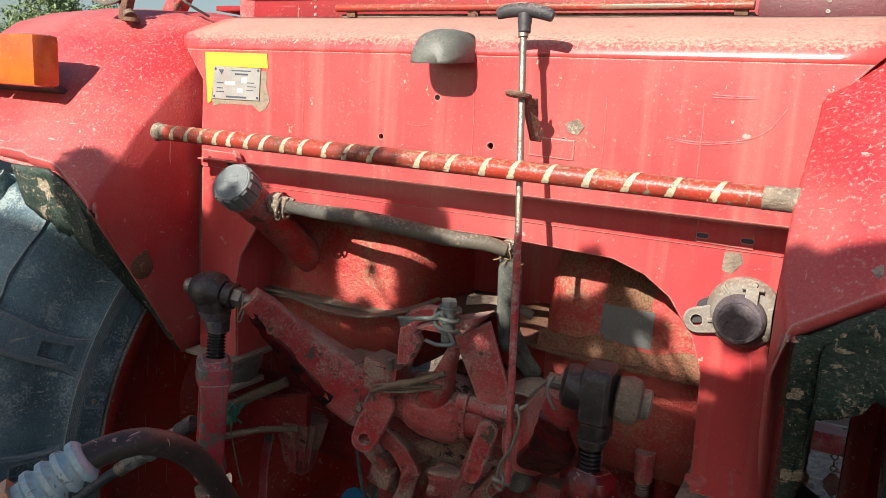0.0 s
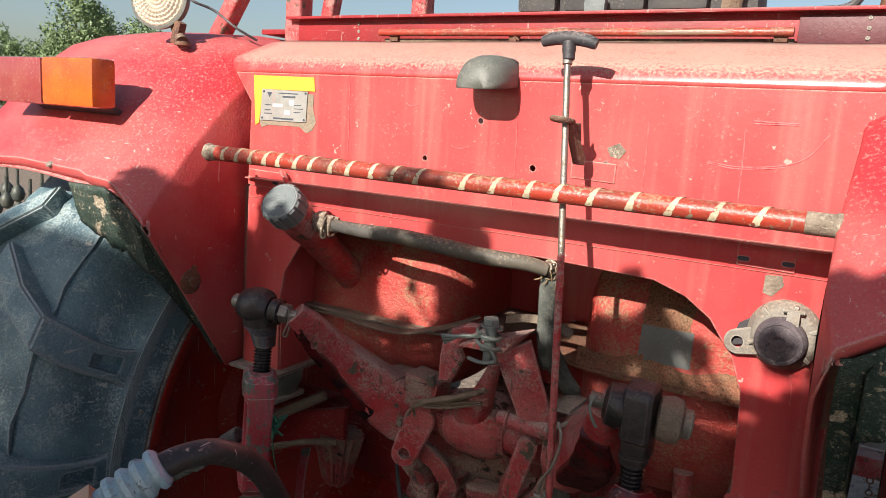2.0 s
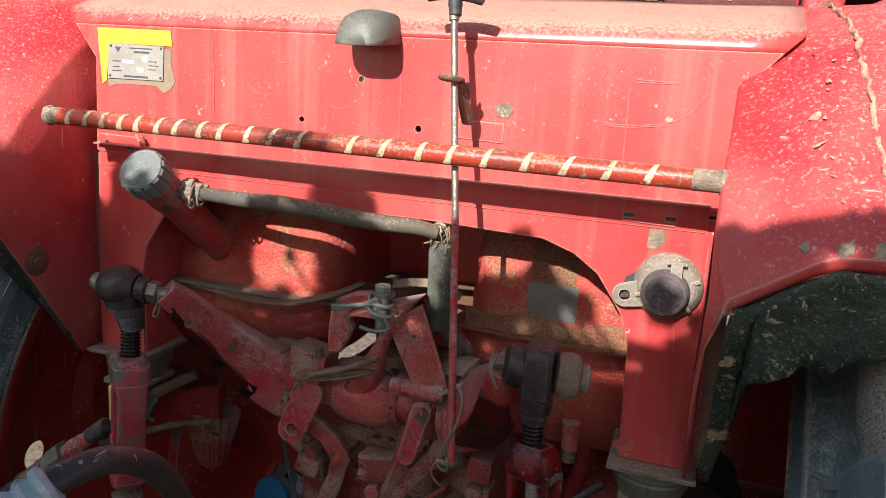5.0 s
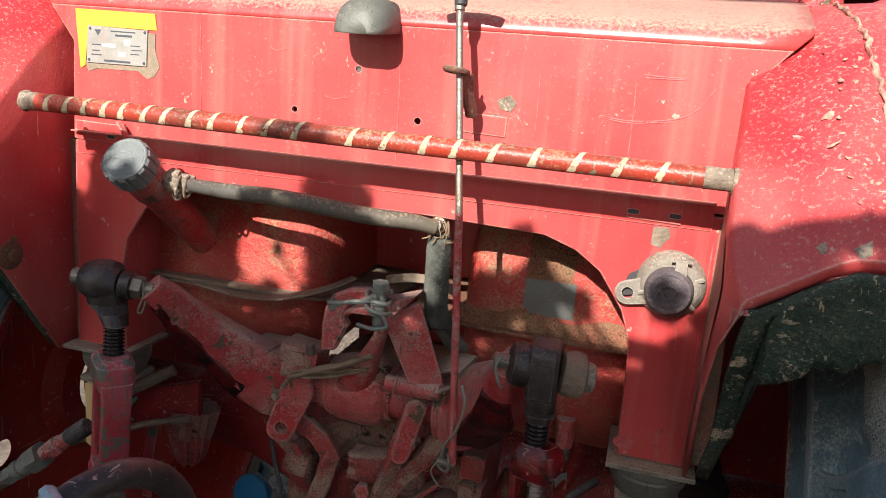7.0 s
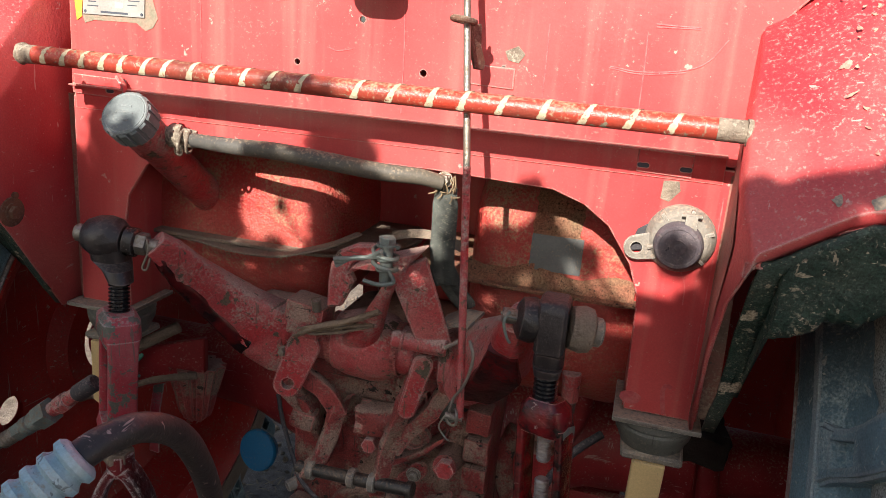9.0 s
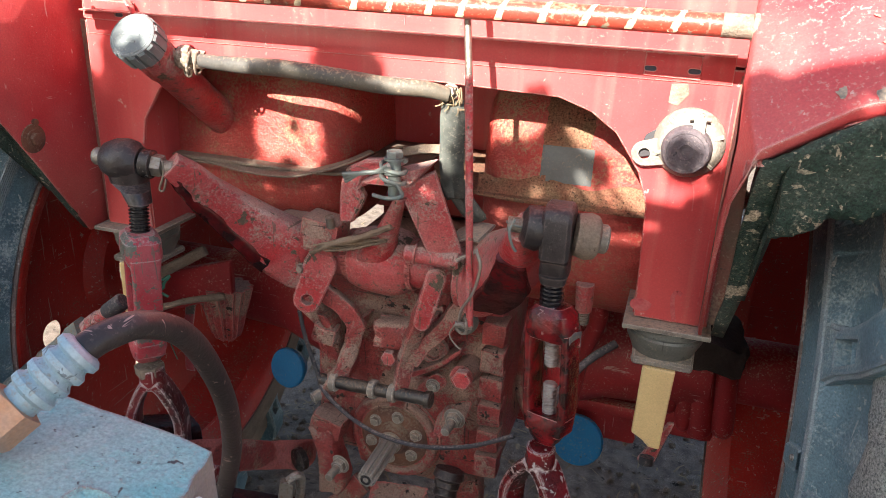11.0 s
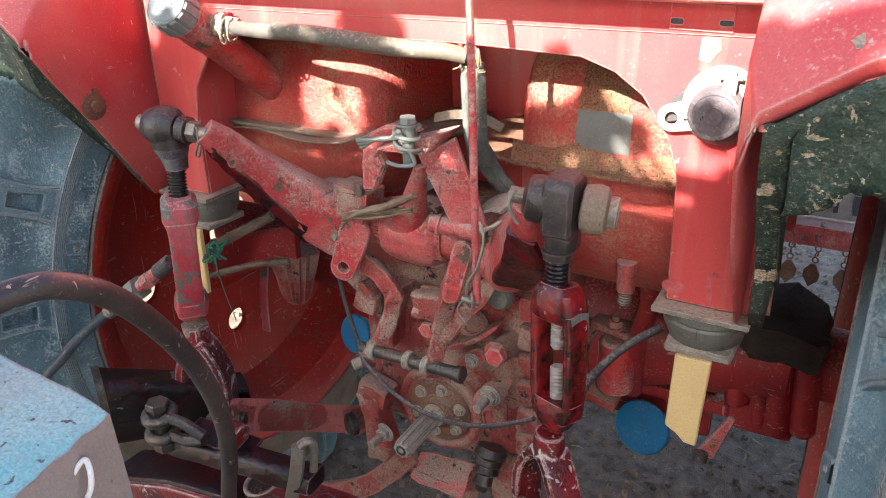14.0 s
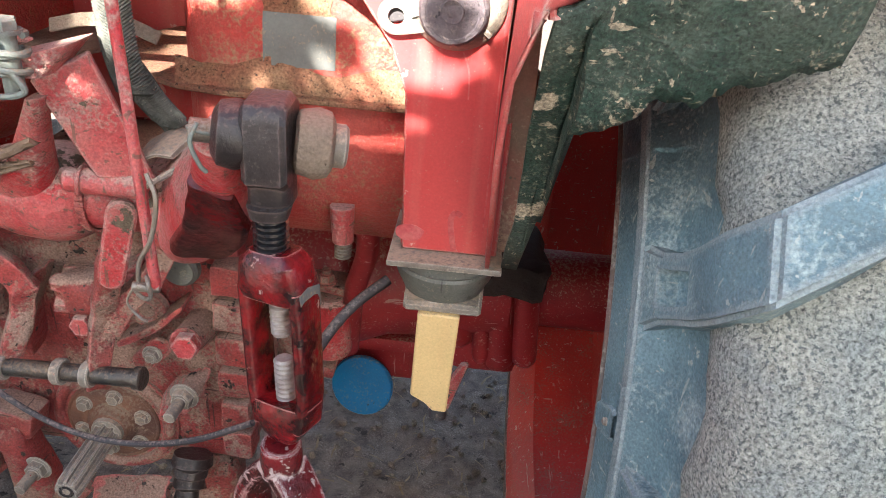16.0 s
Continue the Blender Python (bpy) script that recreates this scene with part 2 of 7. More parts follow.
M_WOOD = mat("split_grey_wood", (0.26, 0.19, 0.13), 0.9, 0, (0.13, 0.09, 0.065), 0.8, 30.0, 8, bump=0.7)
M_DECAL = mat("worn_grey_label", (0.135, 0.147, 0.143), 0.5, 0, (0.10, 0.10, 0.09), 0.6, 30.0, 6, (0.36, 0.26, 0.17), 0.25, 0.2, (0.36, 0.06, 0.05), 0.08, 0.15, 150, grain=0.06)
M_GLASS = mat("fluted_lamp_glass", (0.52, 0.46, 0.36), 0.16, 0, (0.36, 0.30, 0.22), 0.6, 30.0, 4, (0.5, 0.4, 0.3), 0.2, 0.2, None, 0, 0.1, 120, coat=0.6, grain=0.06, edge=(0.72, 0.66, 0.54), edge_width=0.002)
M_BAR = mat("orange_red_bar_paint", (0.38, 0.045, 0.026), 0.34, 0, (0.17, 0.05, 0.035), 0.9, 9.0, 8, (0.40, 0.28, 0.17), 0.3, 0.25, (0.24, 0.20, 0.14), 0.36, 0.2, 160, scratch=0.4)
M_BREATHER = mat("dusty_grey_hose", (0.075, 0.072, 0.066), 0.6, 0, (0.14, 0.115, 0.08), 0.7, 9.0, 8, (0.36, 0.28, 0.19), 0.2, 0.28, None, 0, 0.2, 140)
M_GREYDUST = mat("dust_caked_steel", (0.25, 0.225, 0.19), 0.6, 0.1, (0.15, 0.125, 0.10), 0.7, 22.0, 8, (0.42, 0.33, 0.25), 0.4, 0.4, (0.34, 0.06, 0.05), 0.12, 0.5, 110, edge=(0.46, 0.42, 0.36), edge_width=0.003)
M_FORK = mat("red_worn_to_primer", (0.26, 0.012, 0.017), 0.32, 0, (0.018, 0.007, 0.007), 0.95, 9.0, 10, (0.40, 0.33, 0.29), 0.12, 0.15, (0.48, 0.40, 0.37), 0.36, 0.5, 90, chip_scale=26.0, coat=0.2, edge=(0.55, 0.46, 0.43), edge_width=0.007, scratch=0.5)
M_FORKDARK = mat("black_grease_over_red", (0.018, 0.007, 0.007), 0.26, 0, (0.28, 0.012, 0.018), 0.75, 11.0, 10, None, 0, 0, (0.48, 0.40, 0.37), 0.34, 0.6, 80, chip_scale=26.0, coat=0.2, edge=(0.55, 0.44, 0.41), edge_width=0.007, scratch=0.5)
M_WORN = mat("faded_pink_scraped_paint", (0.38, 0.028, 0.045), 0.36, 0, (0.42, 0.13, 0.14), 0.7, 16.0, 9, (0.40, 0.32, 0.28), 0.20, 0.4, (0.12, 0.13, 0.105), 0.50, 0.4, 110, chip_scale=24.0, edge=(0.48, 0.40, 0.37), edge_width=0.005, scratch=0.5)
M_THREADPALE = mat("greased_pale_screw", (0.40, 0.375, 0.345), 0.4, 0.3, (0.22, 0.15, 0.13), 0.8, 30.0, 6, bump=0.2)
M_GREASYBLACK = mat("oil_wet_black_steel", (0.006, 0.006, 0.007), 0.24, 0.0, (0.09, 0.006, 0.008), 0.30, 14.0, 8, None, 0, 0, (0.20, 0.18, 0.17), 0.16, 0.9, 45, chip_scale=40.0, spec=0.4, edge=(0.17, 0.10, 0.10), edge_width=0.004)
M_HOSE = mat("dull_black_hose_rubber", (0.030, 0.026, 0.025), 0.36, 0, (0.070, 0.052, 0.045), 0.8, 9.0, 7, (0.2, 0.16, 0.13), 0.2, 0.15, None, 0, 0.15, 160, scratch=0.2)
M_FERRULE = mat("pale_painted_ferrule", (0.30, 0.45, 0.52), 0.42, 0.25, (0.46, 0.53, 0.55), 0.7, 20.0, 6, (0.40, 0.36, 0.30), 0.25, 0.1, (0.10, 0.11, 0.12), 0.14, 0.2, 130, scratch=0.4)
M_BRASS = mat("brassy_nut", (0.58, 0.30, 0.17), 0.4, 0.35, (0.40, 0.36, 0.34), 0.6, 16.0, 6, bump=0.2)
M_SHADESOIL = mat("shade_black_dirt", (0.034, 0.025, 0.021), 0.98, 0, (0.018, 0.013, 0.011), 0.7, 18.0, 8, bump=1.0, bump_scale=70)
M_TWINE = mat("green_twine", (0.03, 0.16, 0.10), 0.8, 0, (0.10, 0.16, 0.13), 0.6, 60.0, 5, bump=0.3)
M_TINE = mat("dark_olive_tine", (0.05, 0.06, 0.055), 0.5, 0.2, (0.09, 0.085, 0.06), 0.6, 10.0, 5, bump=0.1)

M_TANKMUD = mat("granular_brown_mud", (0.23, 0.14, 0.08), 0.97, 0, (0.30, 0.07, 0.045), 0.6, 16.0, 8, None, 0, 0, (0.06, 0.035, 0.022), 0.40, 1.0, 160, chip_scale=210.0, grain=0.3)
M_SCRATCH = mat("scratched_pale_paint", (0.54, 0.13, 0.125), 0.5, 0, (0.50, 0.055, 0.06), 0.9, 90.0, 5, bump=0)
M_BLOOM = mat("faded_pink_bloom", (0.50, 0.13, 0.13), 0.6, 0, (0.42, 0.05, 0.06), 0.9, 60.0, 6, None, 0, 0, (0.52, 0.40, 0.36), 0.12, 0.2, 120)
M_MATTRED = mat("matt_dark_red_paint", (0.30, 0.018, 0.022), 0.5, 0, (0.20, 0.014, 0.016), 0.8, 9.0, 8, DUST, 0.2, 0.3, (0.42, 0.28, 0.24), 0.08, 0.1, 120, chip_scale=30.0, scratch=0.3)
M_THREAD = mat("oiled_black_thread", (0.070, 0.070, 0.075), 0.22, 0.8, bump=0)
M_SOCKETCAP = mat("dusty_brown_rubber", (0.105, 0.086, 0.098), 0.85, 0, (0.15, 0.125, 0.13), 0.8, 30.0, 8, (0.26, 0.21, 0.19), 0.35, 0.1, (0.05, 0.042, 0.05), 0.2, 0.7, 120)
M_POSTSIDE = mat("dirty_grey_cast_side", (0.30, 0.275, 0.25), 0.6, 0, (0.29, 0.235, 0.205), 0.7, 7.0, 8, (0.36, 0.32, 0.26), 0.4, 0, (0.12, 0.12, 0.11), 0.22, 0.6, 70, chip_scale=40.0)
M_BANDED = mat("chafed_brown_strip", (0.21, 0.135, 0.10), 0.6, 0.1, (0.34, 0.09, 0.07), 0.7, 9.0, 8, (0.40, 0.30, 0.22), 0.5, 0, (0.14, 0.10, 0.075), 0.26, 0.3, 120, chip_scale=34.0, streak=0.5)
M_DIRTSEAM = mat("pale_dried_mud", (0.47, 0.35, 0.26), 0.97, 0, (0.40, 0.12, 0.10), 0.9, 60.0, 6, None, 0, 0, (0.36, 0.06, 0.055), 0.30, 0.8, 140, chip_scale=50.0)
M_RIMEDGE = mat("grimy_rim_edge", (0.15, 0.115, 0.10), 0.6, 0.1, (0.24, 0.15, 0.13), 0.8, 20.0, 8, (0.36, 0.31, 0.27), 0.7, 0.1, (0.06, 0.05, 0.045), 0.2, 0.5, 120)
M_JOINT = mat("grimy_brown_forging", (0.036, 0.028, 0.027), 0.32, 0, (0.016, 0.014, 0.014), 0.9, 9.0, 9, (0.15, 0.115, 0.10), 0.15, 0.30, (0.010, 0.009, 0.009), 0.20, 0.4, 60, chip_scale=30.0, grain=0.14, edge=(0.12, 0.09, 0.08), edge_width=0.004)
M_THINHOSE = mat("blue_grey_hose_rubber", (0.040, 0.056, 0.068), 0.42, 0, (0.075, 0.095, 0.105), 0.7, 10.0, 7, (0.24, 0.24, 0.22), 0.25, 0.15, None, 0, 0.15, 160)
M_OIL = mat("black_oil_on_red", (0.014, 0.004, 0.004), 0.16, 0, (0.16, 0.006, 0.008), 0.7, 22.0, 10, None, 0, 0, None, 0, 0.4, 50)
# red darkened to maroon to stand for shade at the platform's recessed end
M_SHADEPANEL = mat("shade_dark_maroon", (0.11, 0.014, 0.020), 0.5, 0, (0.075, 0.012, 0.016), 0.7, 9.0, 8, DUST, 0.12, 0.2, None, 0, 0.1, 120)

# ---- mesh helpers ----
def finish(name, bm, material, angle=35):
    bmesh.ops.recalc_face_normals(bm, faces=bm.faces)
    me = bpy.data.meshes.new(name)
    bm.to_mesh(me)
    bm.free()
    me.materials.append(material)
    me.polygons.foreach_set("use_smooth", [True] * len(me.polygons))
    me.set_sharp_from_angle(angle=radians(angle))
    return me


def part(name, bm, material, parent, label="", angle=35):
    """One bmesh as one mesh object under a thing or a part."""
    ob = new(name, finish(name, bm, material, angle))
    ob.parent = parent
    if label:
        ob["label"] = label
    return ob


def parts(name, bm, material, parent, label=""):
    """Each separate piece of a bmesh as a part of its own."""
    seen, made = set(), []
    bm.verts.ensure_lookup_table()
    for v in bm.verts:
        if v in seen:
            continue
        stack, isle = [v], []
        seen.add(v)
        while stack:
            w = stack.pop()
            isle.append(w)
            for e in w.link_edges:
                o = e.other_vert(w)
                if o not in seen:
                    seen.add(o)
                    stack.append(o)
        t = bmesh.new()
        twin = {w: t.verts.new(w.co) for w in isle}
        for f in {f for w in isle for f in w.link_faces}:
            t.faces.new([twin[w] for w in f.verts])
        made.append(part(name, t, material, parent, label))
    bm.free()
    return made


def thing(name, label, category, group="", kind=""):
    return tagged(new(name), label, category, group, kind)


def whole(name, bm, material, label, category="", group="", kind="", angle=35):
    return tagged(new(name, finish(name, bm, material, angle)), label, category, group, kind)


def basis(axis):
    """Two directions square to an axis."""
    a = Vector(axis).normalized()
    u = a.cross(Vector((0, 0, 1)))
    if u.length < 1e-3:
        u = Vector((1, 0, 0))
    u.normalize()
    return a, u, a.cross(u)


def ring(bm, c, u, v, ru, rv, seg, phase=0.0):
    return [bm.verts.new(Vector(c) + u * (ru * math.cos(2 * math.pi * i / seg + phase)) + v * (rv * math.sin(2 * math.pi * i / seg + phase))) for i in range(seg)]


def skin(bm, rings, caps=True):
    n = len(rings[0])
    for a, b in zip(rings, rings[1:]):
        for i in range(n):
            bm.faces.new((a[i], a[(i + 1) % n], b[(i + 1) % n], b[i]))
    if caps:
        bm.faces.new(rings[0][::-1])
        bm.faces.new(rings[-1])


def lathe(bm, p0, axis, profile, seg=24):
    """Rings of (distance along the axis, radius)."""
    a, u, v = basis(axis)
    skin(bm, [ring(bm, Vector(p0) + a * d, u, v, max(r, 1e-4), max(r, 1e-4), seg) for d, r in profile])
    return bm


def fluted(bm, p0, axis, profile, ribs, depth, seg=72):
    """A turned shape whose rim is ribbed: rings of (distance, radius, share of the ribs)."""
    a, u, v = basis(axis)
    rows = []
    for d, r, k in profile:
        q = [r + depth * k * (1 if math.cos(2 * math.pi * ribs * i / seg) > 0 else 0) for i in range(seg)]
        rows.append([bm.verts.new(Vector(p0) + a * d + u * (q[i] * math.cos(2 * math.pi * i / seg)) + v * (q[i] * math.sin(2 * math.pi * i / seg))) for i in range(seg)])
    skin(bm, rows)
    return bm


def rod(bm, p0, p1, r, r1=None, seg=20, bev=0.0):
    p0, p1 = Vector(p0), Vector(p1)
    h, r1 = (p1 - p0).length, r if r1 is None else r1
    b = bev or min(r, r1) * 0.08
    return lathe(bm, p0, p1 - p0, [(0, r - b), (b, r), (h - b, r1), (h, r1 - b)], seg)


def hexa(bm, p0, axis, r, h, phase=0.0):
    a, u, v = basis(axis)
    skin(bm, [ring(bm, Vector(p0) + a * d, u, v, q, q, 6, phase) for d, q in ((0, r), (h * 0.85, r), (h, r * 0.9))])
    return bm


def bolt(bm, p, axis, r=0.011, h=0.009, washer=True, stud=0.0):
    a = Vector(axis).normalized()
    if washer:
        lathe(bm, p, a, [(0, r * 1.35), (0.002, r * 1.35), (0.0025, r * 1.3)], 18)
    hexa(bm, Vector(p) + a * 0.002, a, r, h, random.random())
    if stud:
        rod(bm, Vector(p) + a * h, Vector(p) + a * (h + stud), r * 0.55, seg=12)
    return bm


def spline(points, steps=8):
    pts = [Vector(p) for p in points]
    pts = [pts[0] * 2 - pts[1], *pts, pts[-1] * 2 - pts[-2]]
    out = []
    for a, b, c, d in zip(pts, pts[1:], pts[2:], pts[3:]):
        for i in range(steps):
            t = i / steps
            out.append(0.5 * (2 * b + (c - a) * t + (2 * a - 5 * b + 4 * c - d) * t * t + (3 * b - a - 3 * c + d) * t ** 3))
    return out + [pts[-2]]


def sweep(bm, points, radius, seg=12, steps=8, flat=1.0, smooth=True, width=None):
    """A tube along a smooth line; radius a number or a function of 0..1; flat squeezes it one way."""
    pts = spline(points, steps) if smooth else [Vector(p) for p in points]
    rings, u = [], None
    for i, p in enumerate(pts):
        d = (pts[min(i + 1, len(pts) - 1)] - pts[max(i - 1, 0)]).normalized()
        if u is None:
            u = Vector(width).cross(d).cross(d) * -1 if width else basis(d)[1]
        u = (u - d * u.dot(d)).normalized()
        r = radius(i / (len(pts) - 1)) if callable(radius) else radius
        rings.append(ring(bm, p, u, d.cross(u), r, r * flat, seg))
    skin(bm, rings)
    return bm


def box(bm, c, size, turn=(0, 0, 0), bev=0.003, taper=None):
    """A block with worn edges; taper: how wide its top is against its foot, in x and y."""
    t = bmesh.new()
    bmesh.ops.create_cube(t, size=1)
    for v in t.verts:
        k = taper if taper and v.co.z > 0 else (1, 1)
        v.co = Vector((v.co.x * size[0] * k[0], v.co.y * size[1] * k[1], v.co.z * size[2]))
    if bev:
        bmesh.ops.bevel(t, geom=t.edges[:], offset=min(bev, min(size) * 0.4), segments=2, affect="EDGES", profile=0.6)
    t.transform(pose(*c, *turn))
    merge(bm, t)
    return bm


def merge(bm, t):
    me = bpy.data.meshes.new("t")
    t.to_mesh(me)
    t.free()
    bm.from_mesh(me)
    bpy.data.meshes.remove(me)


def slab(bm, outline, origin, u, v, thick, bev=0.0015):
    """A plate from its outline in the plane of u and v, thick along u x v."""
    t = bmesh.new()
    o, u, v = Vector(origin), Vector(u).normalized(), Vector(v).normalized()
    w = u.cross(v) * thick
    lo = [t.verts.new(o + u * a + v * b) for a, b in outline]
    hi = [t.verts.new(p.co + w) for p in lo]
    t.faces.new(lo[::-1])
    t.faces.new(hi)
    for i in range(len(lo)):
        j = (i + 1) % len(lo)
        t.faces.new((lo[i], lo[j], hi[j], hi[i]))
    if bev:
        bmesh.ops.recalc_face_normals(t, faces=t.faces)
        bmesh.ops.bevel(t, geom=[e for e in t.edges if len(e.link_faces) == 2 and e.calc_face_angle(0) > 1.0], offset=bev, segments=1, affect="EDGES", clamp_overlap=True)
    merge(bm, t)
    return bm


def arc(cx, cy, r, a0, a1, n=8):
    return [(cx + r * math.cos(radians(a0 + (a1 - a0) * i / n)), cy + r * math.sin(radians(a0 + (a1 - a0) * i / n))) for i in range(n + 1)]


def link_outline(x0, y0, r0, x1, y1, r1, n=8):
    """The outline round two eyes and the straight sides between them."""
    a = math.degrees(math.atan2(y1 - y0, x1 - x0))
    return arc(x0, y0, r0, a + 90, a + 270, n) + arc(x1, y1, r1, a - 90, a + 90, n)


def cut(ob, cutter):
    """Cuts a bmesh out of an object's mesh."""
    tool = new("tool", bpy.data.meshes.new("tool"))
    bmesh.ops.recalc_face_normals(cutter, faces=cutter.faces)
    cutter.to_mesh(tool.data)
    cutter.free()
    mod = ob.modifiers.new("cut", "BOOLEAN")
    mod.operation, mod.object, mod.solver = "DIFFERENCE", tool, "EXACT"
    me = bpy.data.meshes.new_from_object(ob.evaluated_get(bpy.context.evaluated_depsgraph_get()))
    ob.modifiers.clear()
    ob.data = me
    bpy.data.objects.remove(tool)


def rough(bm, amount, scale, seed=0.0, test=None):
    for v in bm.verts:
        if test is None or test(v.co):
            q = v.co * scale + Vector((seed, seed, seed))
            v.co += Vector((noise.noise(q), noise.noise(q + Vector((7, 3, 1))), noise.noise(q + Vector((1, 9, 4))))) * amount
    return bm


BM = bmesh.new

# ---- the place ----
CX = -0.535          # the tractor's middle line
AX_Y, AX_Z = 1.55, 0.95


def make_ground():
    t = bmesh.new()
    xs = [-600, -120, -40, -14, -7] + [-4 + 0.1 * i for i in range(24)] + [-1.6 + 0.03 * i for i in range(80)] + [0.8 + 0.1 * i for i in range(33)] + [7, 14, 40, 120, 600]
    ys = [-600, -120, -40, -14, -5] + [-2 + 0.1 * i for i in range(31)] + [1.1 + 0.03 * i for i in range(97)] + [4.02 + 0.1 * i for i in range(20)] + [9, 14, 24, 40, 120, 600]

    def height(x, y):
        if abs(x) > 4.1 or not -2.1 < y < 6.1:
            return 0.0
        fine = 1.0 if -1.7 < x < 0.9 and 1.0 < y < 4.1 else 0.0
        return noise.noise((x * 1.3, y * 1.3, 0)) * 0.02 + noise.noise((x * 6, y * 6, 3)) * 0.012 + fine * (noise.noise((x * 17, y * 17, 5)) * 0.012 + noise.noise((x * 40, y * 40, 8)) * 0.006)

    grid = [[t.verts.new((x, y, height(x, y))) for x in xs] for y in ys]
    for a, b in zip(grid, grid[1:]):
        for i in range(len(xs) - 1):
            t.faces.new((a[i], a[i + 1], b[i + 1], b[i]))
    whole("ground", t, M_GROUND, "dry brown trodden soil with scattered straw", "ground", kind="structure", angle=80)
    t = bmesh.new()
    rnd = random.Random(4)
    for i in range(3500):
        x, y = rnd.uniform(-2.6, 1.4), rnd.uniform(0.7, 4.5)
        z = height(x, y) + 0.005
        a, n, w = rnd.uniform(0, 6.28), rnd.uniform(0.015, 0.07), rnd.uniform(0.001, 0.004)
        d, s = Vector((math.cos(a), math.sin(a), rnd.uniform(-0.1, 0.25))) * n, Vector((-math.sin(a), math.cos(a), 0)) * w
        p = Vector((x, y, z))
        bend = Vector((0, 0, rnd.uniform(0, 0.006))) + s * rnd.uniform(-2, 2)
        v = [t.verts.new(q) for q in (p - s, p + s, p + d * 0.5 + bend + s, p + d * 0.5 + bend - s, p + d + s * 0.4, p + d - s * 0.4)]
        t.faces.new((v[0], v[1], v[2], v[3]))
        t.faces.new((v[3], v[2], v[4], v[5]))
    whole("straw_litter", t, M_STRAW, "dry straw and chaff strewn over the soil", "straw", kind="stuff")
    t = bmesh.new()
    ball = bmesh.new()
    bmesh.ops.create_icosphere(ball, subdivisions=1, radius=1)
    ball.verts.index_update()
    shape, tris = [v.co.copy() for v in ball.verts], [[v.index for v in f.verts] for f in ball.faces]
    ball.free()
    for i in range(3500):
        x, y = rnd.uniform(-2.6, 1.4), rnd.uniform(0.7, 4.5)
        r = rnd.uniform(0.004, 0.02)
        m = pose(x, y, height(x, y) + r * 0.4, rnd.uniform(0, 360), rnd.uniform(0, 360), 0) @ Matrix.Diagonal((r, r * 0.8, r * 0.6, 1))
        vs = [t.verts.new(m @ (p * rnd.uniform(0.75, 1.2))) for p in shape]
        for f in tris:
            t.faces.new([vs[j] for j in f])
    whole("soil_clods", t, M_GROUND, "small clods of dry soil on the ground", "soil", kind="stuff")


def make_shade_wall():
    t = bmesh.new()
    # unseen wall, added to hold the sun off the tractor's lower half
    box(t, (-0.85, -3.6, 2.03), (3.3, 0.3, 4.06), bev=0.02)
    whole("shade_wall", t, M_CLAY, "plain plastered wall, added unseen to shade the tractor's lower half", "wall", kind="structure")


def make_tree(x, y, h, spread, seed, label):
    rnd = random.Random(seed)
    tree = thing("tree", label, "tree", "trees beyond the field")
    tree.location = (x, y, 0)
    t, tips = bmesh.new(), []
    sweep(t, [(0, 0, 0), (0.1, 0, h * 0.2), (0, 0.1, h * 0.45)], lambda k: h * (0.04 - 0.02 * k), 8, 4)
    for i in range(11):
        a = i * 2.4
        e = Vector((math.cos(a) * spread * rnd.uniform(0.4, 0.95), math.sin(a) * spread * rnd.uniform(0.4, 0.95), h * rnd.uniform(0.4, 0.95)))
        s = Vector((0, 0, h * rnd.uniform(0.2, 0.42)))
        sweep(t, [s, s.lerp(e, 0.5) + Vector((0, 0, h * 0.05)), e], lambda k: h * (0.016 - 0.012 * k), 6, 3)
        tips += [s.lerp(e, q) for q in (0.5, 0.75, 1.0)]
    part("trunk", t, M_BARK, tree)
    t = bmesh.new()
    clumps = [(p + Vector((rnd.gauss(0, 1), rnd.gauss(0, 1), rnd.gauss(0, 0.8))) * spread * 0.16, spread * rnd.uniform(0.12, 0.27)) for p in tips for _ in range(4)]
    for c, r in clumps:
        for _ in range(190):
            d = Vector((rnd.gauss(0, 1), rnd.gauss(0, 1), rnd.gauss(0, 1))).normalized()
            p = c + d * r * rnd.uniform(0.7, 1.0)
            k = rnd.uniform(0.055, 0.11) * h / 6
            u = Vector((rnd.gauss(0, 1), rnd.gauss(0, 1), rnd.gauss(0, 1))).normalized()
            w = u.cross(d).normalized() * k * 0.5
            u *= k
            t.faces.new([t.verts.new(q) for q in (p - u, p + w, p + u, p - w)])
    part("crown", t, M_LEAF, tree)
    return tree


make_ground()
make_shade_wall()
make_tree(-28.9, 20.0, 5.6, 3.2, 1, "bushy grey-green tree standing beyond the field")
make_tree(-35.2, 20.4, 4.9, 2.3, 2, "small rounded green tree beyond the field")
make_tree(-25.0, 20.2, 4.3, 2.4, 5, "low spreading green tree at the field's edge")
make_tree(-32.2, 21.0, 4.2, 2.0, 6, "low spreading green tree at the field's edge")
make_tree(-40.5, 21.0, 4.8, 2.6, 8, "low spreading green tree at the field's edge")


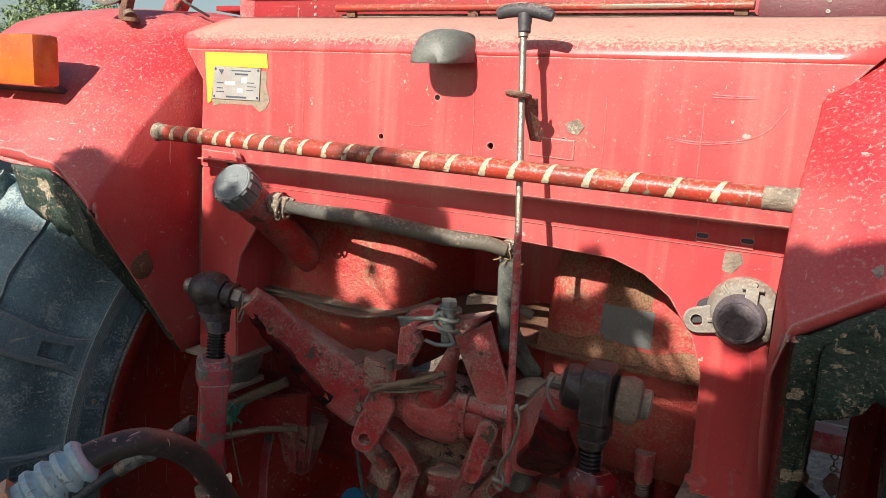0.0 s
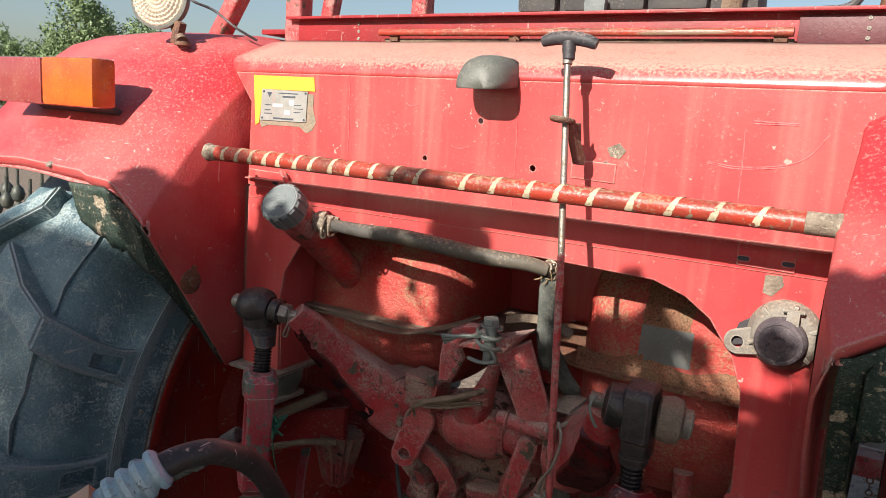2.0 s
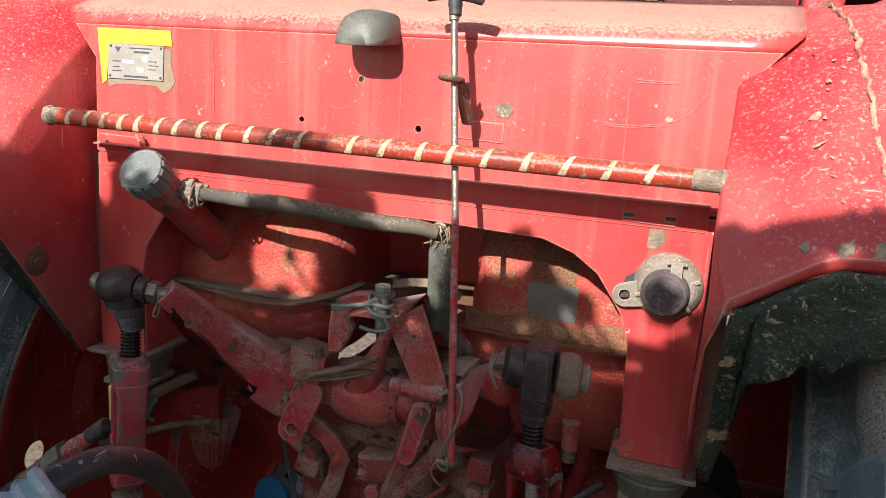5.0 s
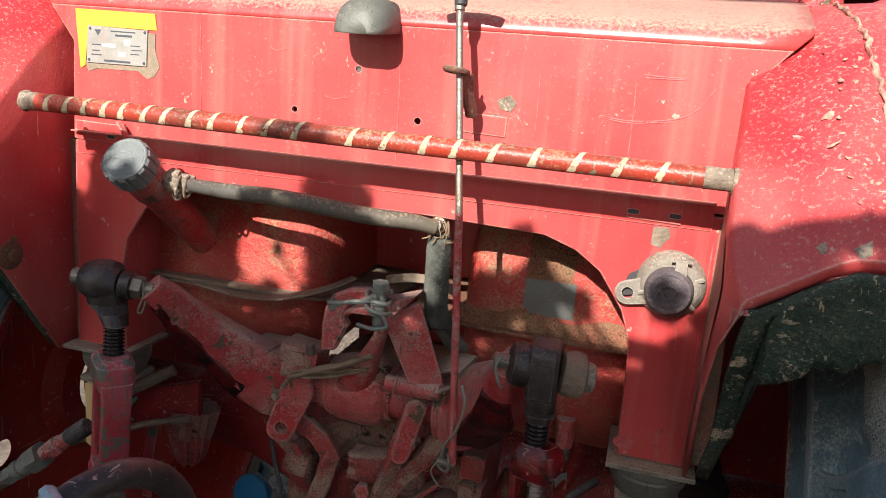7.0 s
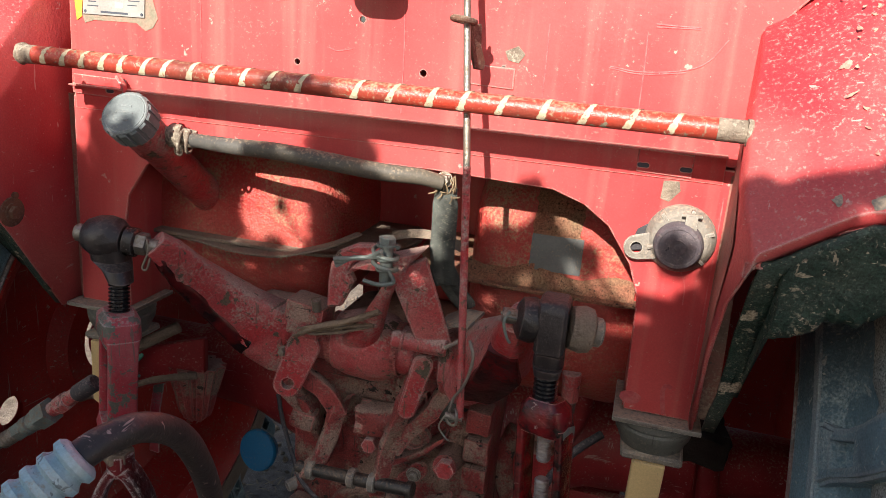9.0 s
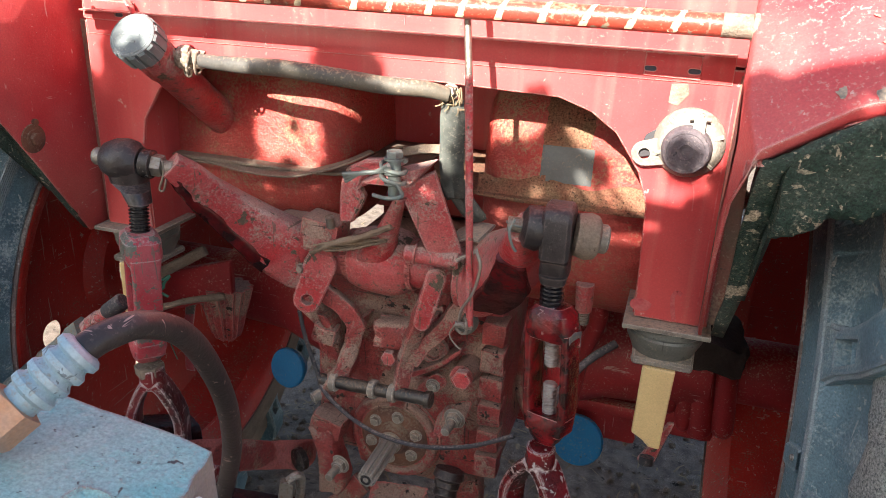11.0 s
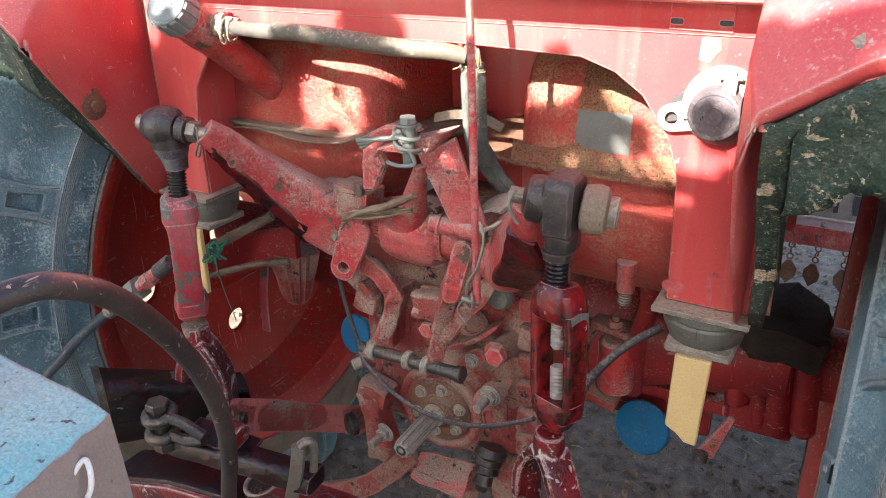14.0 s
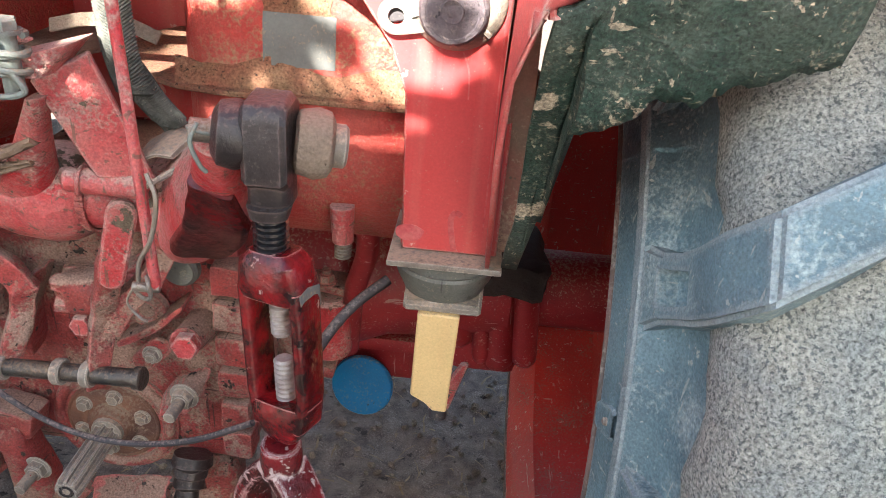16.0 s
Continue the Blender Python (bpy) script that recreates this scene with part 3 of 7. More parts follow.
def make_shade_tree():
    """An unseen tree, added so its low boughs dapple the sunlight on the tractor."""
    rnd = random.Random(17)
    tree = thing("tree", "unseen leafy tree, added so its boughs shade the tractor", "tree")
    t = bmesh.new()
    sweep(t, [(2.9, -1.7, 0), (2.8, -1.65, 1.6), (2.85, -1.6, 3.0), (2.7, -1.6, 4.6)], lambda k: 0.14 - 0.09 * k, 10, 5)
    sweep(t, [(2.82, -1.63, 2.2), (1.4, -0.95, 2.48), (-0.1, -0.75, 2.50), (-1.2, -0.75, 2.51)], lambda k: 0.030 - 0.022 * k, 8, 8)
    # places that lie in the shade, at the depth of the tank and of the fenders
    spots = [(-0.56, 1.2, 1.53, 0.075), (-0.52, 1.2, 1.44, 0.08), (-0.60, 1.2, 1.44, 0.05), (-0.97, 1.2, 1.50, 0.10), (-0.93, 1.2, 1.42, 0.06), (-0.735, 1.2, 1.478, 0.010), (-0.64, 1.2, 1.50, 0.022),
             (-0.30, 1.2, 1.468, 0.038), (-0.345, 1.2, 1.455, 0.030), (-0.245, 1.2, 1.500, 0.034), (-0.16, 1.2, 1.452, 0.017), (-0.225, 1.2, 1.45, 0.022),
             (0.10, 0.86, 1.610, 0.055), (0.20, 0.86, 1.615, 0.06), (0.30, 0.86, 1.625, 0.06), (0.41, 0.86, 1.625, 0.06), (0.52, 0.86, 1.62, 0.06), (0.02, 0.9, 1.60, 0.022),
             (0.055, 0.95, 1.56, 0.04), (-1.14, 0.95, 1.60, 0.06), (-1.13, 1.0, 1.52, 0.07)]
    spots += [(-0.985, 1.2, 1.415, 0.075), (-0.855, 1.2, 1.45, 0.028), (-0.86, 1.2, 1.405, 0.034), (-0.655, 1.2, 1.445, 0.028), (-0.665, 1.2, 1.40, 0.028), (-0.845, 1.2, 1.355, 0.036), (-0.665, 1.2, 1.35, 0.03), (-0.76, 1.2, 1.365, 0.026), (-0.905, 1.2, 1.400, 0.055), (-0.96, 1.2, 1.33, 0.07), (-0.885, 1.2, 1.31, 0.05), (-1.06, 1.2, 1.42, 0.06), (-0.635, 1.2, 1.42, 0.035), (-0.61, 1.2, 1.38, 0.04), (-0.60, 1.2, 1.33, 0.05), (-0.75, 1.2, 1.385, 0.030), (-0.82, 1.2, 1.30, 0.04),
              (-0.352, 1.19, 1.423, 0.034), (-0.300, 1.19, 1.425, 0.034), (-0.262, 1.19, 1.466, 0.026), (-0.222, 1.19, 1.408, 0.016), (-0.290, 1.19, 1.385, 0.034), (-0.240, 1.19, 1.39, 0.022), (-0.370, 1.19, 1.375, 0.034), (-0.340, 1.19, 1.475, 0.032), (-0.236, 1.19, 1.480, 0.024), (-0.240, 1.19, 1.447, 0.026), (-0.228, 1.19, 1.487, 0.014), (-0.295, 1.19, 1.335, 0.034), (-0.35, 1.19, 1.32, 0.034)]
    spots += [(-0.067, 1.083, 1.383, 0.026), (-0.031, 1.083, 1.404, 0.030), (0.001, 1.083, 1.445, 0.030), (0.034, 1.083, 1.498, 0.030), (0.054, 1.083, 1.549, 0.028), (-0.032, 1.083, 1.352, 0.034), (0.006, 1.083, 1.387, 0.034), (0.043, 1.083, 1.440, 0.036), (0.057, 1.083, 1.483, 0.030), (-0.033, 1.083, 1.298, 0.040), (0.014, 1.083, 1.327, 0.040), (0.050, 1.083, 1.372, 0.040)]
    spots += [(0.03 + 0.022 * i, 0.90, 1.640 + 0.0055 * i, 0.026) for i in range(12)]
    spots += [(-0.66, 1.2, 1.488, 0.026), (-0.645, 1.2, 1.458, 0.028), (-0.835, 1.2, 1.432, 0.022), (-0.846, 1.2, 1.476, 0.030), (-0.196, 1.19, 1.480, 0.018), (-0.212, 1.19, 1.492, 0.016), (-0.222, 1.19, 1.462, 0.018), (-0.25, 1.19, 1.475, 0.026), (-0.28, 1.19, 1.46, 0.026), (-0.246, 1.19, 1.530, 0.020), (-0.240, 1.19, 1.508, 0.018), (-0.165, 1.19, 1.478, 0.018), (-0.036, 1.045, 1.540, 0.027)]
    boughs = []
    for x, y, z, r in spots:
        s = y + 0.75
        boughs.append((x - 0.10 * s, -0.75, z + 0.58 * s, r))
    for x, y, z, r in boughs:
        sweep(t, [(x + 0.12, -0.76, 2.50), (x + 0.05, -0.77, (z + 2.49) / 2), (x, y, z)], lambda k: 0.006 - 0.004 * k, 5, 3)
    part("trunk", t, M_BARK, tree)
    t = bmesh.new()
    for x, y, z, r in boughs:
        for _ in range(int(420 * (r / 0.05) ** 2) + 60):
            d = Vector((rnd.gauss(0, 1), rnd.gauss(0, 1), rnd.gauss(0, 1))).normalized()
            p = Vector((x, y, z)) + d * r * rnd.uniform(0.2, 1.0)
            k = rnd.uniform(0.008, 0.016)
            u = Vector((rnd.gauss(0, 1), rnd.gauss(0, 1), rnd.gauss(0, 1))).normalized()
            w = u.cross(d).normalized() * k * 0.6
            t.faces.new([t.verts.new(q) for q in (p - u * k, p + w, p + u * k, p - w)])
    for i in range(60):
        c = Vector((2.75 + rnd.gauss(0, 0.55), -1.6 + rnd.gauss(0, 0.5), 4.7 + rnd.gauss(0, 0.38)))
        for _ in range(60):
            d = Vector((rnd.gauss(0, 1), rnd.gauss(0, 1), rnd.gauss(0, 1))).normalized()
            p = c + d * rnd.uniform(0.05, 0.26)
            k = rnd.uniform(0.02, 0.04)
            u = Vector((rnd.gauss(0, 1), rnd.gauss(0, 1), rnd.gauss(0, 1))).normalized()
            w = u.cross(d).normalized() * k * 0.6
            t.faces.new([t.verts.new(q) for q in (p - u * k, p + w, p + u * k, p - w)])
    part("crown", t, M_LEAF, tree)


make_shade_tree()

# ---- the tractor ----
tractor = thing("tractor", "red farm tractor with dusty faded paint, seen from its rear hitch", "tractor")
X, Y, Z = (1, 0, 0), (0, 1, 0), (0, 0, 1)


def make_upper_panel():
    out = [(-1.131, 1.896), (0.0824, 1.896), (0.030, 1.836), (0.038, 1.664), (-1.092, 1.664), (-1.086, 1.836)]
    t = bmesh.new()
    slab(t, [(x, z) for x, z in out][::-1], (0, 1.088, 0), X, Z, 0.006)
    panel = part("rear_panel", t, M_PANEL, tractor, "faded red sheet-metal rear panel with scratches")
    t = bmesh.new()
    for x, z, r in ((-0.545, 1.826, 0.0052), (-0.442, 1.754, 0.0056), (-0.654, 1.754, 0.005), (-0.318, 1.772, 0.004)):
        rod(t, (x, 1.05, z), (x, 1.12, z), r, seg=12)
    cut(panel, t)
    # side walls added behind the panel edges to keep light out of the gaps
    for x in (0.026, -1.088):
        t = bmesh.new()
        box(t, (x, 1.20, 1.775), (0.006, 0.222, 0.22), bev=0.001)
        part("gap_backing", t, M_PANEL, tractor)
    t = bmesh.new()
    rows = []
    for y, z in ((1.0821, 1.8955), (1.0829, 1.902), (1.0850, 1.909), (1.0890, 1.916), (1.095, 1.922), (1.104, 1.928), (1.114, 1.932), (1.17, 1.950), (1.25, 1.973), (1.32, 1.985)):
        f = max((y - 1.104) / 0.216, 0)
        k = min(z, 1.923) - 1.836
        x0, x1 = -1.086 - 0.7586 * k - 0.06 * f, 0.030 + 0.8736 * k + 0.01 * f
        rows.append([t.verts.new((x0 + (x1 - x0) * i / 24, y + (0.002 * noise.noise((i * 0.5, y * 9, 0)) if y > 1.1 else 0), z + 0.0025 * f * noise.noise((i * 0.3, y * 5, 1)))) for i in range(25)])
    for a, b in zip(rows, rows[1:]):
        for i in range(24):
            t.faces.new((a[i], a[i + 1], b[i + 1], b[i]))
    ob = part("top_ledge", t, M_PANEL, tractor, "dusty sunlit red ledge")
    ob.modifiers.new("thick", "SOLIDIFY").thickness = 0.005


def make_lower_panel():
    arch = [(-0.072, 1.262), (-0.078, 1.45), (-0.096, 1.50), (-0.135, 1.555), (-0.175, 1.583), (-0.225, 1.60), (-0.41, 1.606), (-0.80, 1.606),
            (-0.88, 1.59), (-0.945, 1.55), (-0.985, 1.49), (-0.998, 1.42), (-0.998, 1.272)]
    out = [(0.039, 1.66), (0.041, 1.262)] + arch + [(-1.10, 1.272), (-1.092, 1.66)]
    t = bmesh.new()
    slab(t, out, (0, 1.092, 0), X, Z, 0.008)
    part("arch_panel", t, M_PANEL, tractor, "red arched sheet with two legs and chipped edges")
    t = bmesh.new()
    box(t, (-0.535, 1.076, 1.6795), (1.10, 0.02, 0.003), bev=0.001)
    box(t, (-0.535, 1.0835, 1.658), (1.10, 0.004, 0.04), bev=0.001)
    rail = part("seam_rail", t, M_PANEL, tractor, "thin red angle rail along the panel seam")
    for cx, cz, w, holes in ((-0.068, 1.660, 0.078, (-0.030, 0.030)), (-1.030, 1.680, 0.108, (0.020,))):
        t = bmesh.new()
        slab(t, [(-w / 2, -0.016), (w / 2, -0.018), (w / 2, 0.016), (-w / 2, 0.018)], (cx, 1.0812, cz), X, Z, 0.003, 0.001)
        clip = part("rail_clip", t, M_PANEL, rail, "small red clip plate with slotted holes")
        t = bmesh.new()
        for h in holes:
            slab(t, link_outline(cx + h - 0.005, cz - 0.006, 0.0035, cx + h + 0.005, cz - 0.006, 0.0035), (0, 1.2, 0), X, Z, 0.3, 0)
        cut(clip, t)
        # a black sheet in each slot gives the shade of an open hole
        for h in holes:
            t = bmesh.new()
            box(t, (cx + h, 1.0809, cz - 0.006), (0.017, 0.0006, 0.007), bev=0)
            part("slot_shade", t, M_INK, clip, "black sheet for the shade inside the slot")
    t = bmesh.new()
    sweep(t, [(-0.985, 1.070, 1.702), (-0.972, 1.066, 1.688), (-0.968, 1.070, 1.668), (-0.970, 1.080, 1.655)], 0.006, 8, 5, 0.5)
    part("clip_tongue", t, M_PANEL, rail, "bent tongue of the clip")
    for x0, x1, n in ((-0.072, 0.036, "right"), (-1.10, -0.998, "left")):
        t = bmesh.new()
        s = x0 if n == "right" else x1
        box(t, (s, 1.15, 1.44 if n == "right" else 1.43), (0.005, 0.12, 0.35), bev=0.001)
        part("leg_web", t, M_PANEL, tractor)


def fender_marks(f):
    """Splashes of mud, scrapes and stuck grass on the facet of the fender."""
    rnd = random.Random(31)

    def drop(p, n, way, length, wide, m, name, label, high=0.0007):
        n = Vector(n).normalized()
        u = Vector(Z).cross(n).normalized()
        v = n.cross(u)
        a = u * math.cos(radians(way)) + v * math.sin(radians(way))
        b = n.cross(a)
        t = bmesh.new()
        rows = []
        for k in range(9):
            w = wide * 0.5 * math.sin(math.pi * min(0.04 + k / 8, 1.0) ** 1.7) + 0.0006
            c = Vector(p) + a * (length * (0.5 - k / 8)) + b * (wide * 0.15 * rnd.uniform(-1, 1))
            rows.append([t.verts.new(c + b * (w * e * rnd.uniform(0.8, 1.2)) + n * (high * (1 - e * e) - 0.0002)) for e in (-1, -0.5, 0, 0.5, 1)])
        for r0, r1 in zip(rows, rows[1:]):
            for i in range(4):
                t.faces.new((r0[i], r0[i + 1], r1[i + 1], r1[i]))
        part(name, t, m, f, label)

    facet, flat = (-0.39, -0.65, 0.64), (-0.04, -0.76, 0.65)
    drop((0.058, 0.971, 1.771), facet, 35, 0.026, 0.009, M_DIRTSEAM, "mud_splash", "pale splash of dried mud")
    drop((0.126, 0.982, 1.820), flat, 35, 0.040, 0.011, M_DIRTSEAM, "mud_splash", "pale splash of dried mud")
    drop((0.117, 0.972, 1.806), facet, 60, 0.024, 0.005, M_DIRTSEAM, "mud_splash", "pale splash of dried mud")
    drop((0.122, 0.940, 1.785), facet, 50, 0.016, 0.003, M_DIRTSEAM, "mud_splash", "pale splash of dried mud")
    for x, y, z, w in ((0.116, 0.856, 1.676, 0.014), (0.154, 0.846, 1.680, 0.017), (0.188, 0.848, 1.684, 0.020)):
        drop((x, y, z), flat, 70, w * 1.6, w, M_GREYDUST, "paint_scrape", "grey scrape through the paint", 0.001)
    for _ in range(26):
        y = rnd.uniform(0.88, 1.06)
        z = 1.722 + (y - 0.88) * 1.03
        x = rnd.uniform(0.135, 0.19) - 0.17 * (y - 0.88)
        drop((x, y, z + 0.0025), (0, -0.72, 0.70), rnd.uniform(0, 180), rnd.uniform(0.004, 0.008), rnd.uniform(0.002, 0.004), M_DIRTSEAM, "mud_fleck", "", 0.0008)


def make_fender(side):
    """The fender bends down behind the wheel; side 1 is the one at the greater x."""
    s = side
    xin = 0.58
    name = "fender"
    stations = [(0.852, 1.646, 1.590), (0.840, 1.660, 1.592), (0.838, 1.670, 1.594), (0.88, 1.722, 1.53), (0.95, 1.800, 1.425), (1.05, 1.897, 1.265), (1.11, 1.940, 1.265), (1.20, 1.972, 1.265), (1.32, 1.985, 1.265), (1.7, 1.99, 1.3), (2.3, 1.95, 1.3)]

    def inner(y):
        """How far the fender's inner wall stands from the middle line."""
        if s < 0:
            return xin
        return xin - (0.008 + 0.017 * min(max((y - 0.838) / 0.045, 0), 1) - 0.008 * min(max((y - 0.95) / 0.10, 0), 1))

    t = bmesh.new()
    rows = []
    for y, zt, zb in stations:
        q = inner(y)
        sec = [(q, zb), (q, zb + (zt - 0.080 - zb) * 0.5), (q, zt - 0.075), (q + 0.005, zt - 0.064), (xin + 0.080, zt - 0.010), (xin + 0.100, zt - 0.001),
               (xin + 0.17, zt + 0.004), (xin + 0.185, zt + 0.011), (xin + 0.40, zt + 0.02), (xin + 0.62, zt + 0.01), (xin + 0.65, zt - 0.03)]
        rows.append([t.verts.new((CX + s * a, y, z)) for a, z in sec])
    for a, b in zip(rows, rows[1:]):
        for i in range(len(a) - 1):
            t.faces.new((a[i], a[i + 1], b[i + 1], b[i]) if s > 0 else (a[i], b[i], b[i + 1], a[i + 1]))
    f = part(name, t, M_FENDER, tractor, "red fender with dust, chips and scratched paint", 50)
    m = f.modifiers.new("thick", "SOLIDIFY")
    m.thickness, m.offset = 0.005, -1
    # rolled lip along the rear edge
    t = bmesh.new()
    pts = [(xin + 0.002, 1.586), (xin + 0.006, 1.604), (xin + 0.078, 1.642), (xin + 0.17, 1.652), (xin + 0.40, 1.668), (xin + 0.64, 1.658)]
    sweep(t, [(CX + s * a, 0.851, z) for a, z in pts], 0.005, 8, 4)
    part("rolled_lip", t, M_FENDER, f)
    if s > 0:
        t = bmesh.new()
        sweep(t, [(CX + s * (xin + 0.158 - 0.175 * (y - 0.838)), y, zt + 0.0005) for y, zt, zb in stations[2:8]], 0.0030, 8, 14)
        rough(t, 0.006, 70, side)
        part("seam_dirt", t, M_DIRTSEAM, f, "line of pale dried mud along the fender seam")
        t = bmesh.new()
        rows = []
        for y, z0, z1 in ((0.887, 1.597, 1.603), (0.905, 1.555, 1.626), (0.93, 1.507, 1.655), (0.965, 1.44, 1.674), (1.00, 1.386, 1.692), (1.04, 1.325, 1.713), (1.072, 1.275, 1.73)):
            rows.append([t.verts.new((CX + inner(y) - 0.0012, y, z0 + (z1 - z0) * k / 6)) for k in range(7)])
        for a, b in zip(rows, rows[1:]):
            for i in range(6):
                t.faces.new((a[i], a[i + 1], b[i + 1], b[i]))
        part("chafed_wall", t, M_BANDED, f, "fender side chafed to brown metal beside the leg")
        fender_marks(f)
    return f


def make_liner(side):
    rnd = random.Random(11 + side)
    t = bmesh.new()
    n = 60
    rows = []
    for j in range(9):
        row = []
        for i in range(n + 1):
            a = 0.582 + 0.207 * (i / n) ** 1.15
            top = 1.597 + min(max((a - 0.592) / 0.09, 0), 1) * 0.060
            low = 1.476 + 0.042 * min(max((a - 0.595) / 0.06, 0), 1) + 0.014 * min(max((a - 0.656) / 0.006, 0), 1) + 0.018 * min(max((a - 0.70) / 0.02, 0), 1) + 0.026 * min(max((a - 0.73) / 0.055, 0), 1) + 0.010 * noise.noise((a * 30, side * 4, 0)) + 0.007 * noise.noise((a * 110, side, 2))
            if a < 0.602:
                low = 1.27
            elif a < 0.612:
                low = 1.36
            k = j / 8
            z = top + (low - top) * k
            row.append(t.verts.new((CX + side * (a + 0.006 * noise.noise((a * 15, z * 15, 7))), 0.850 + (1.60 - z) * (0.62 if a < 0.612 else 0.30) + 0.008 * noise.noise((a * 18, z * 18, 5)), z)))
        rows.append(row)
    for a, b in zip(rows, rows[1:]):
        for i in range(n):
            t.faces.new((a[i], a[i + 1], b[i + 1], b[i]))
    ob = part("mud_guard", t, M_LINER, tractor, "dark green inner mudguard caked with dry mud, ragged lower edge")
    ob.modifiers.new("thick", "SOLIDIFY").thickness = 0.006


def make_wheel(side):
    s = side
    hub = CX + s * 0.93
    def at(a, r, ang):
        return (CX + s * a, AX_Y - r * math.cos(ang), AX_Z + r * math.sin(ang))
    t = bmesh.new()
    prof = [(0.712, 0.622), (0.704, 0.619), (0.703, 0.611), (0.709, 0.597), (0.718, 0.582), (0.735, 0.565), (0.76, 0.54), (0.85, 0.525), (0.90, 0.50), (0.925, 0.44), (0.935, 0.32), (0.93, 0.20), (0.90, 0.16), (0.90, 0.10), (0.95, 0.10), (0.95, 0.30), (0.95, 0.46), (0.97, 0.52), (1.12, 0.55), (1.15, 0.60)]
    a, u, v = Vector((s, 0, 0)), Vector((0, -1, 0)), Vector((0, 0, 1))
    skin(t, [ring(t, (CX + s * q, AX_Y, AX_Z), u, v, r, r, 72) for q, r in prof], False)
    wheel = part("rear_wheel", t, M_RIM, tractor, "red steel rear wheel with a muddy ribbed tyre", 30)
    t = bmesh.new()
    for i in range(5):
        g = 2 * math.pi * i / 5 + radians(-87.4)
        c = Vector(at(0.89, 0.325, g))
        rod(t, c, c + Vector((s * 0.1, 0, 0)), 0.037, seg=28)
    cut(wheel, t)
    t = bmesh.new()
    skin(t, [ring(t, (CX + s * q, AX_Y, AX_Z), u, v, r, r, 96) for q, r in ((0.712, 0.616), (0.7005, 0.6195), (0.700, 0.623), (0.7025, 0.6265), (0.712, 0.628))], False)
    part("rim_edge", t, M_RIMEDGE, wheel, "dirty worn edge of the rim")
    t = bmesh.new()
    prof = [(0.712, 0.620), (0.703, 0.632), (0.705, 0.648), (0.712, 0.668), (0.7145, 0.6775)]
    for k in range(6):
        prof += [(0.7115, 0.680 + 0.0042 * k), (0.7115, 0.6818 + 0.0042 * k), (0.7150, 0.6826 + 0.0042 * k), (0.7150, 0.6838 + 0.0042 * k)]
    prof += [(0.716, 0.706), (0.736, 0.722), (0.748, 0.745), (0.755, 0.775), (0.760, 0.81), (0.768, 0.845), (0.785, 0.872), (0.82, 0.888), (0.93, 0.90), (1.06, 0.892), (1.12, 0.872), (1.15, 0.82), (1.165, 0.72), (1.16, 0.64), (1.15, 0.60)]
    skin(t, [ring(t, (CX + s * q, AX_Y, AX_Z), u, v, r, r, 120) for q, r in prof], False)
    part("tyre", t, M_TYRE, wheel, "black tractor tyre with grey dust and mud", 30)
    t = bmesh.new()
    rows = [ring(t, (CX + s * q, AX_Y, AX_Z), u, v, r, r, 160) for q, r in (((0.762, 0.795), (0.746, 0.812), (0.744, 0.84), (0.752, 0.872), (0.775, 0.898), (0.83, 0.914), (0.93, 0.918), (1.06, 0.908), (1.13, 0.87)) if s > 0 else ((0.790, 0.872), (0.785, 0.885), (0.80, 0.894), (0.83, 0.903), (0.93, 0.913), (1.06, 0.905), (1.13, 0.87)))]
    skin(t, rows, False)
    rough(t, 0.012, 20, 3)
    part("mud_layer", t, M_DRYMUD if s > 0 else M_TYRE, wheel, "crumbly dried mud between the lugs")
    t = bmesh.new()
    rows = []
    for q, r in ((0.699, 0.620), (0.699, 0.636), (0.703, 0.652), (0.708, 0.672), (0.7085, 0.702), (0.728, 0.722), (0.742, 0.745), (0.750, 0.775), (0.756, 0.81), (0.762, 0.845)):
        rows.append([t.verts.new(at(q + 0.002 * noise.noise((i * 0.9, r * 40, 1)), r, radians(-165 + 140 * i / 60 + 6 * noise.noise((r * 30, 2, 7))))) for i in range(61)])
    for a2, b2 in zip(rows, rows[1:]):
        for i in range(60):
            t.faces.new((a2[i], a2[i + 1], b2[i + 1], b2[i]))
    part("mud_skirt", t, M_MUD, wheel, "brown mud dried on the lower sidewall")
    for k in range(3):
        t = bmesh.new()
        g = radians(19 + 40 * k)
        rows = []
        for r in (0.634, 0.640, 0.655, 0.670, 0.674):
            hw = 0.028 if 0.636 < r < 0.672 else 0.020
            rows.append([t.verts.new(at(0.699 + (r - 0.634) * 0.24 + (0.004 if abs(e) > 0.9 else 0), r, g + e * hw)) for e in (-1, -0.85, 0, 0.85, 1)])
        for a2, b2 in zip(rows, rows[1:]):
            for i in range(4):
                t.faces.new((a2[i], a2[i + 1], b2[i + 1], b2[i]))
        pad = part("sidewall_pad", t, M_TYRE, wheel, "raised moulded pad on the sidewall")
        t = bmesh.new()
        lathe(t, at(0.706, 0.660, g), (-s, 0, 0), [(0, 0.005), (0.004, 0.004), (0.005, 0.002)], 12)
        part("sidewall_stud", t, M_GREYDUST, pad, "small pale stud")
    count = 20
    phase = radians(31.6 if s > 0 else 26.0)
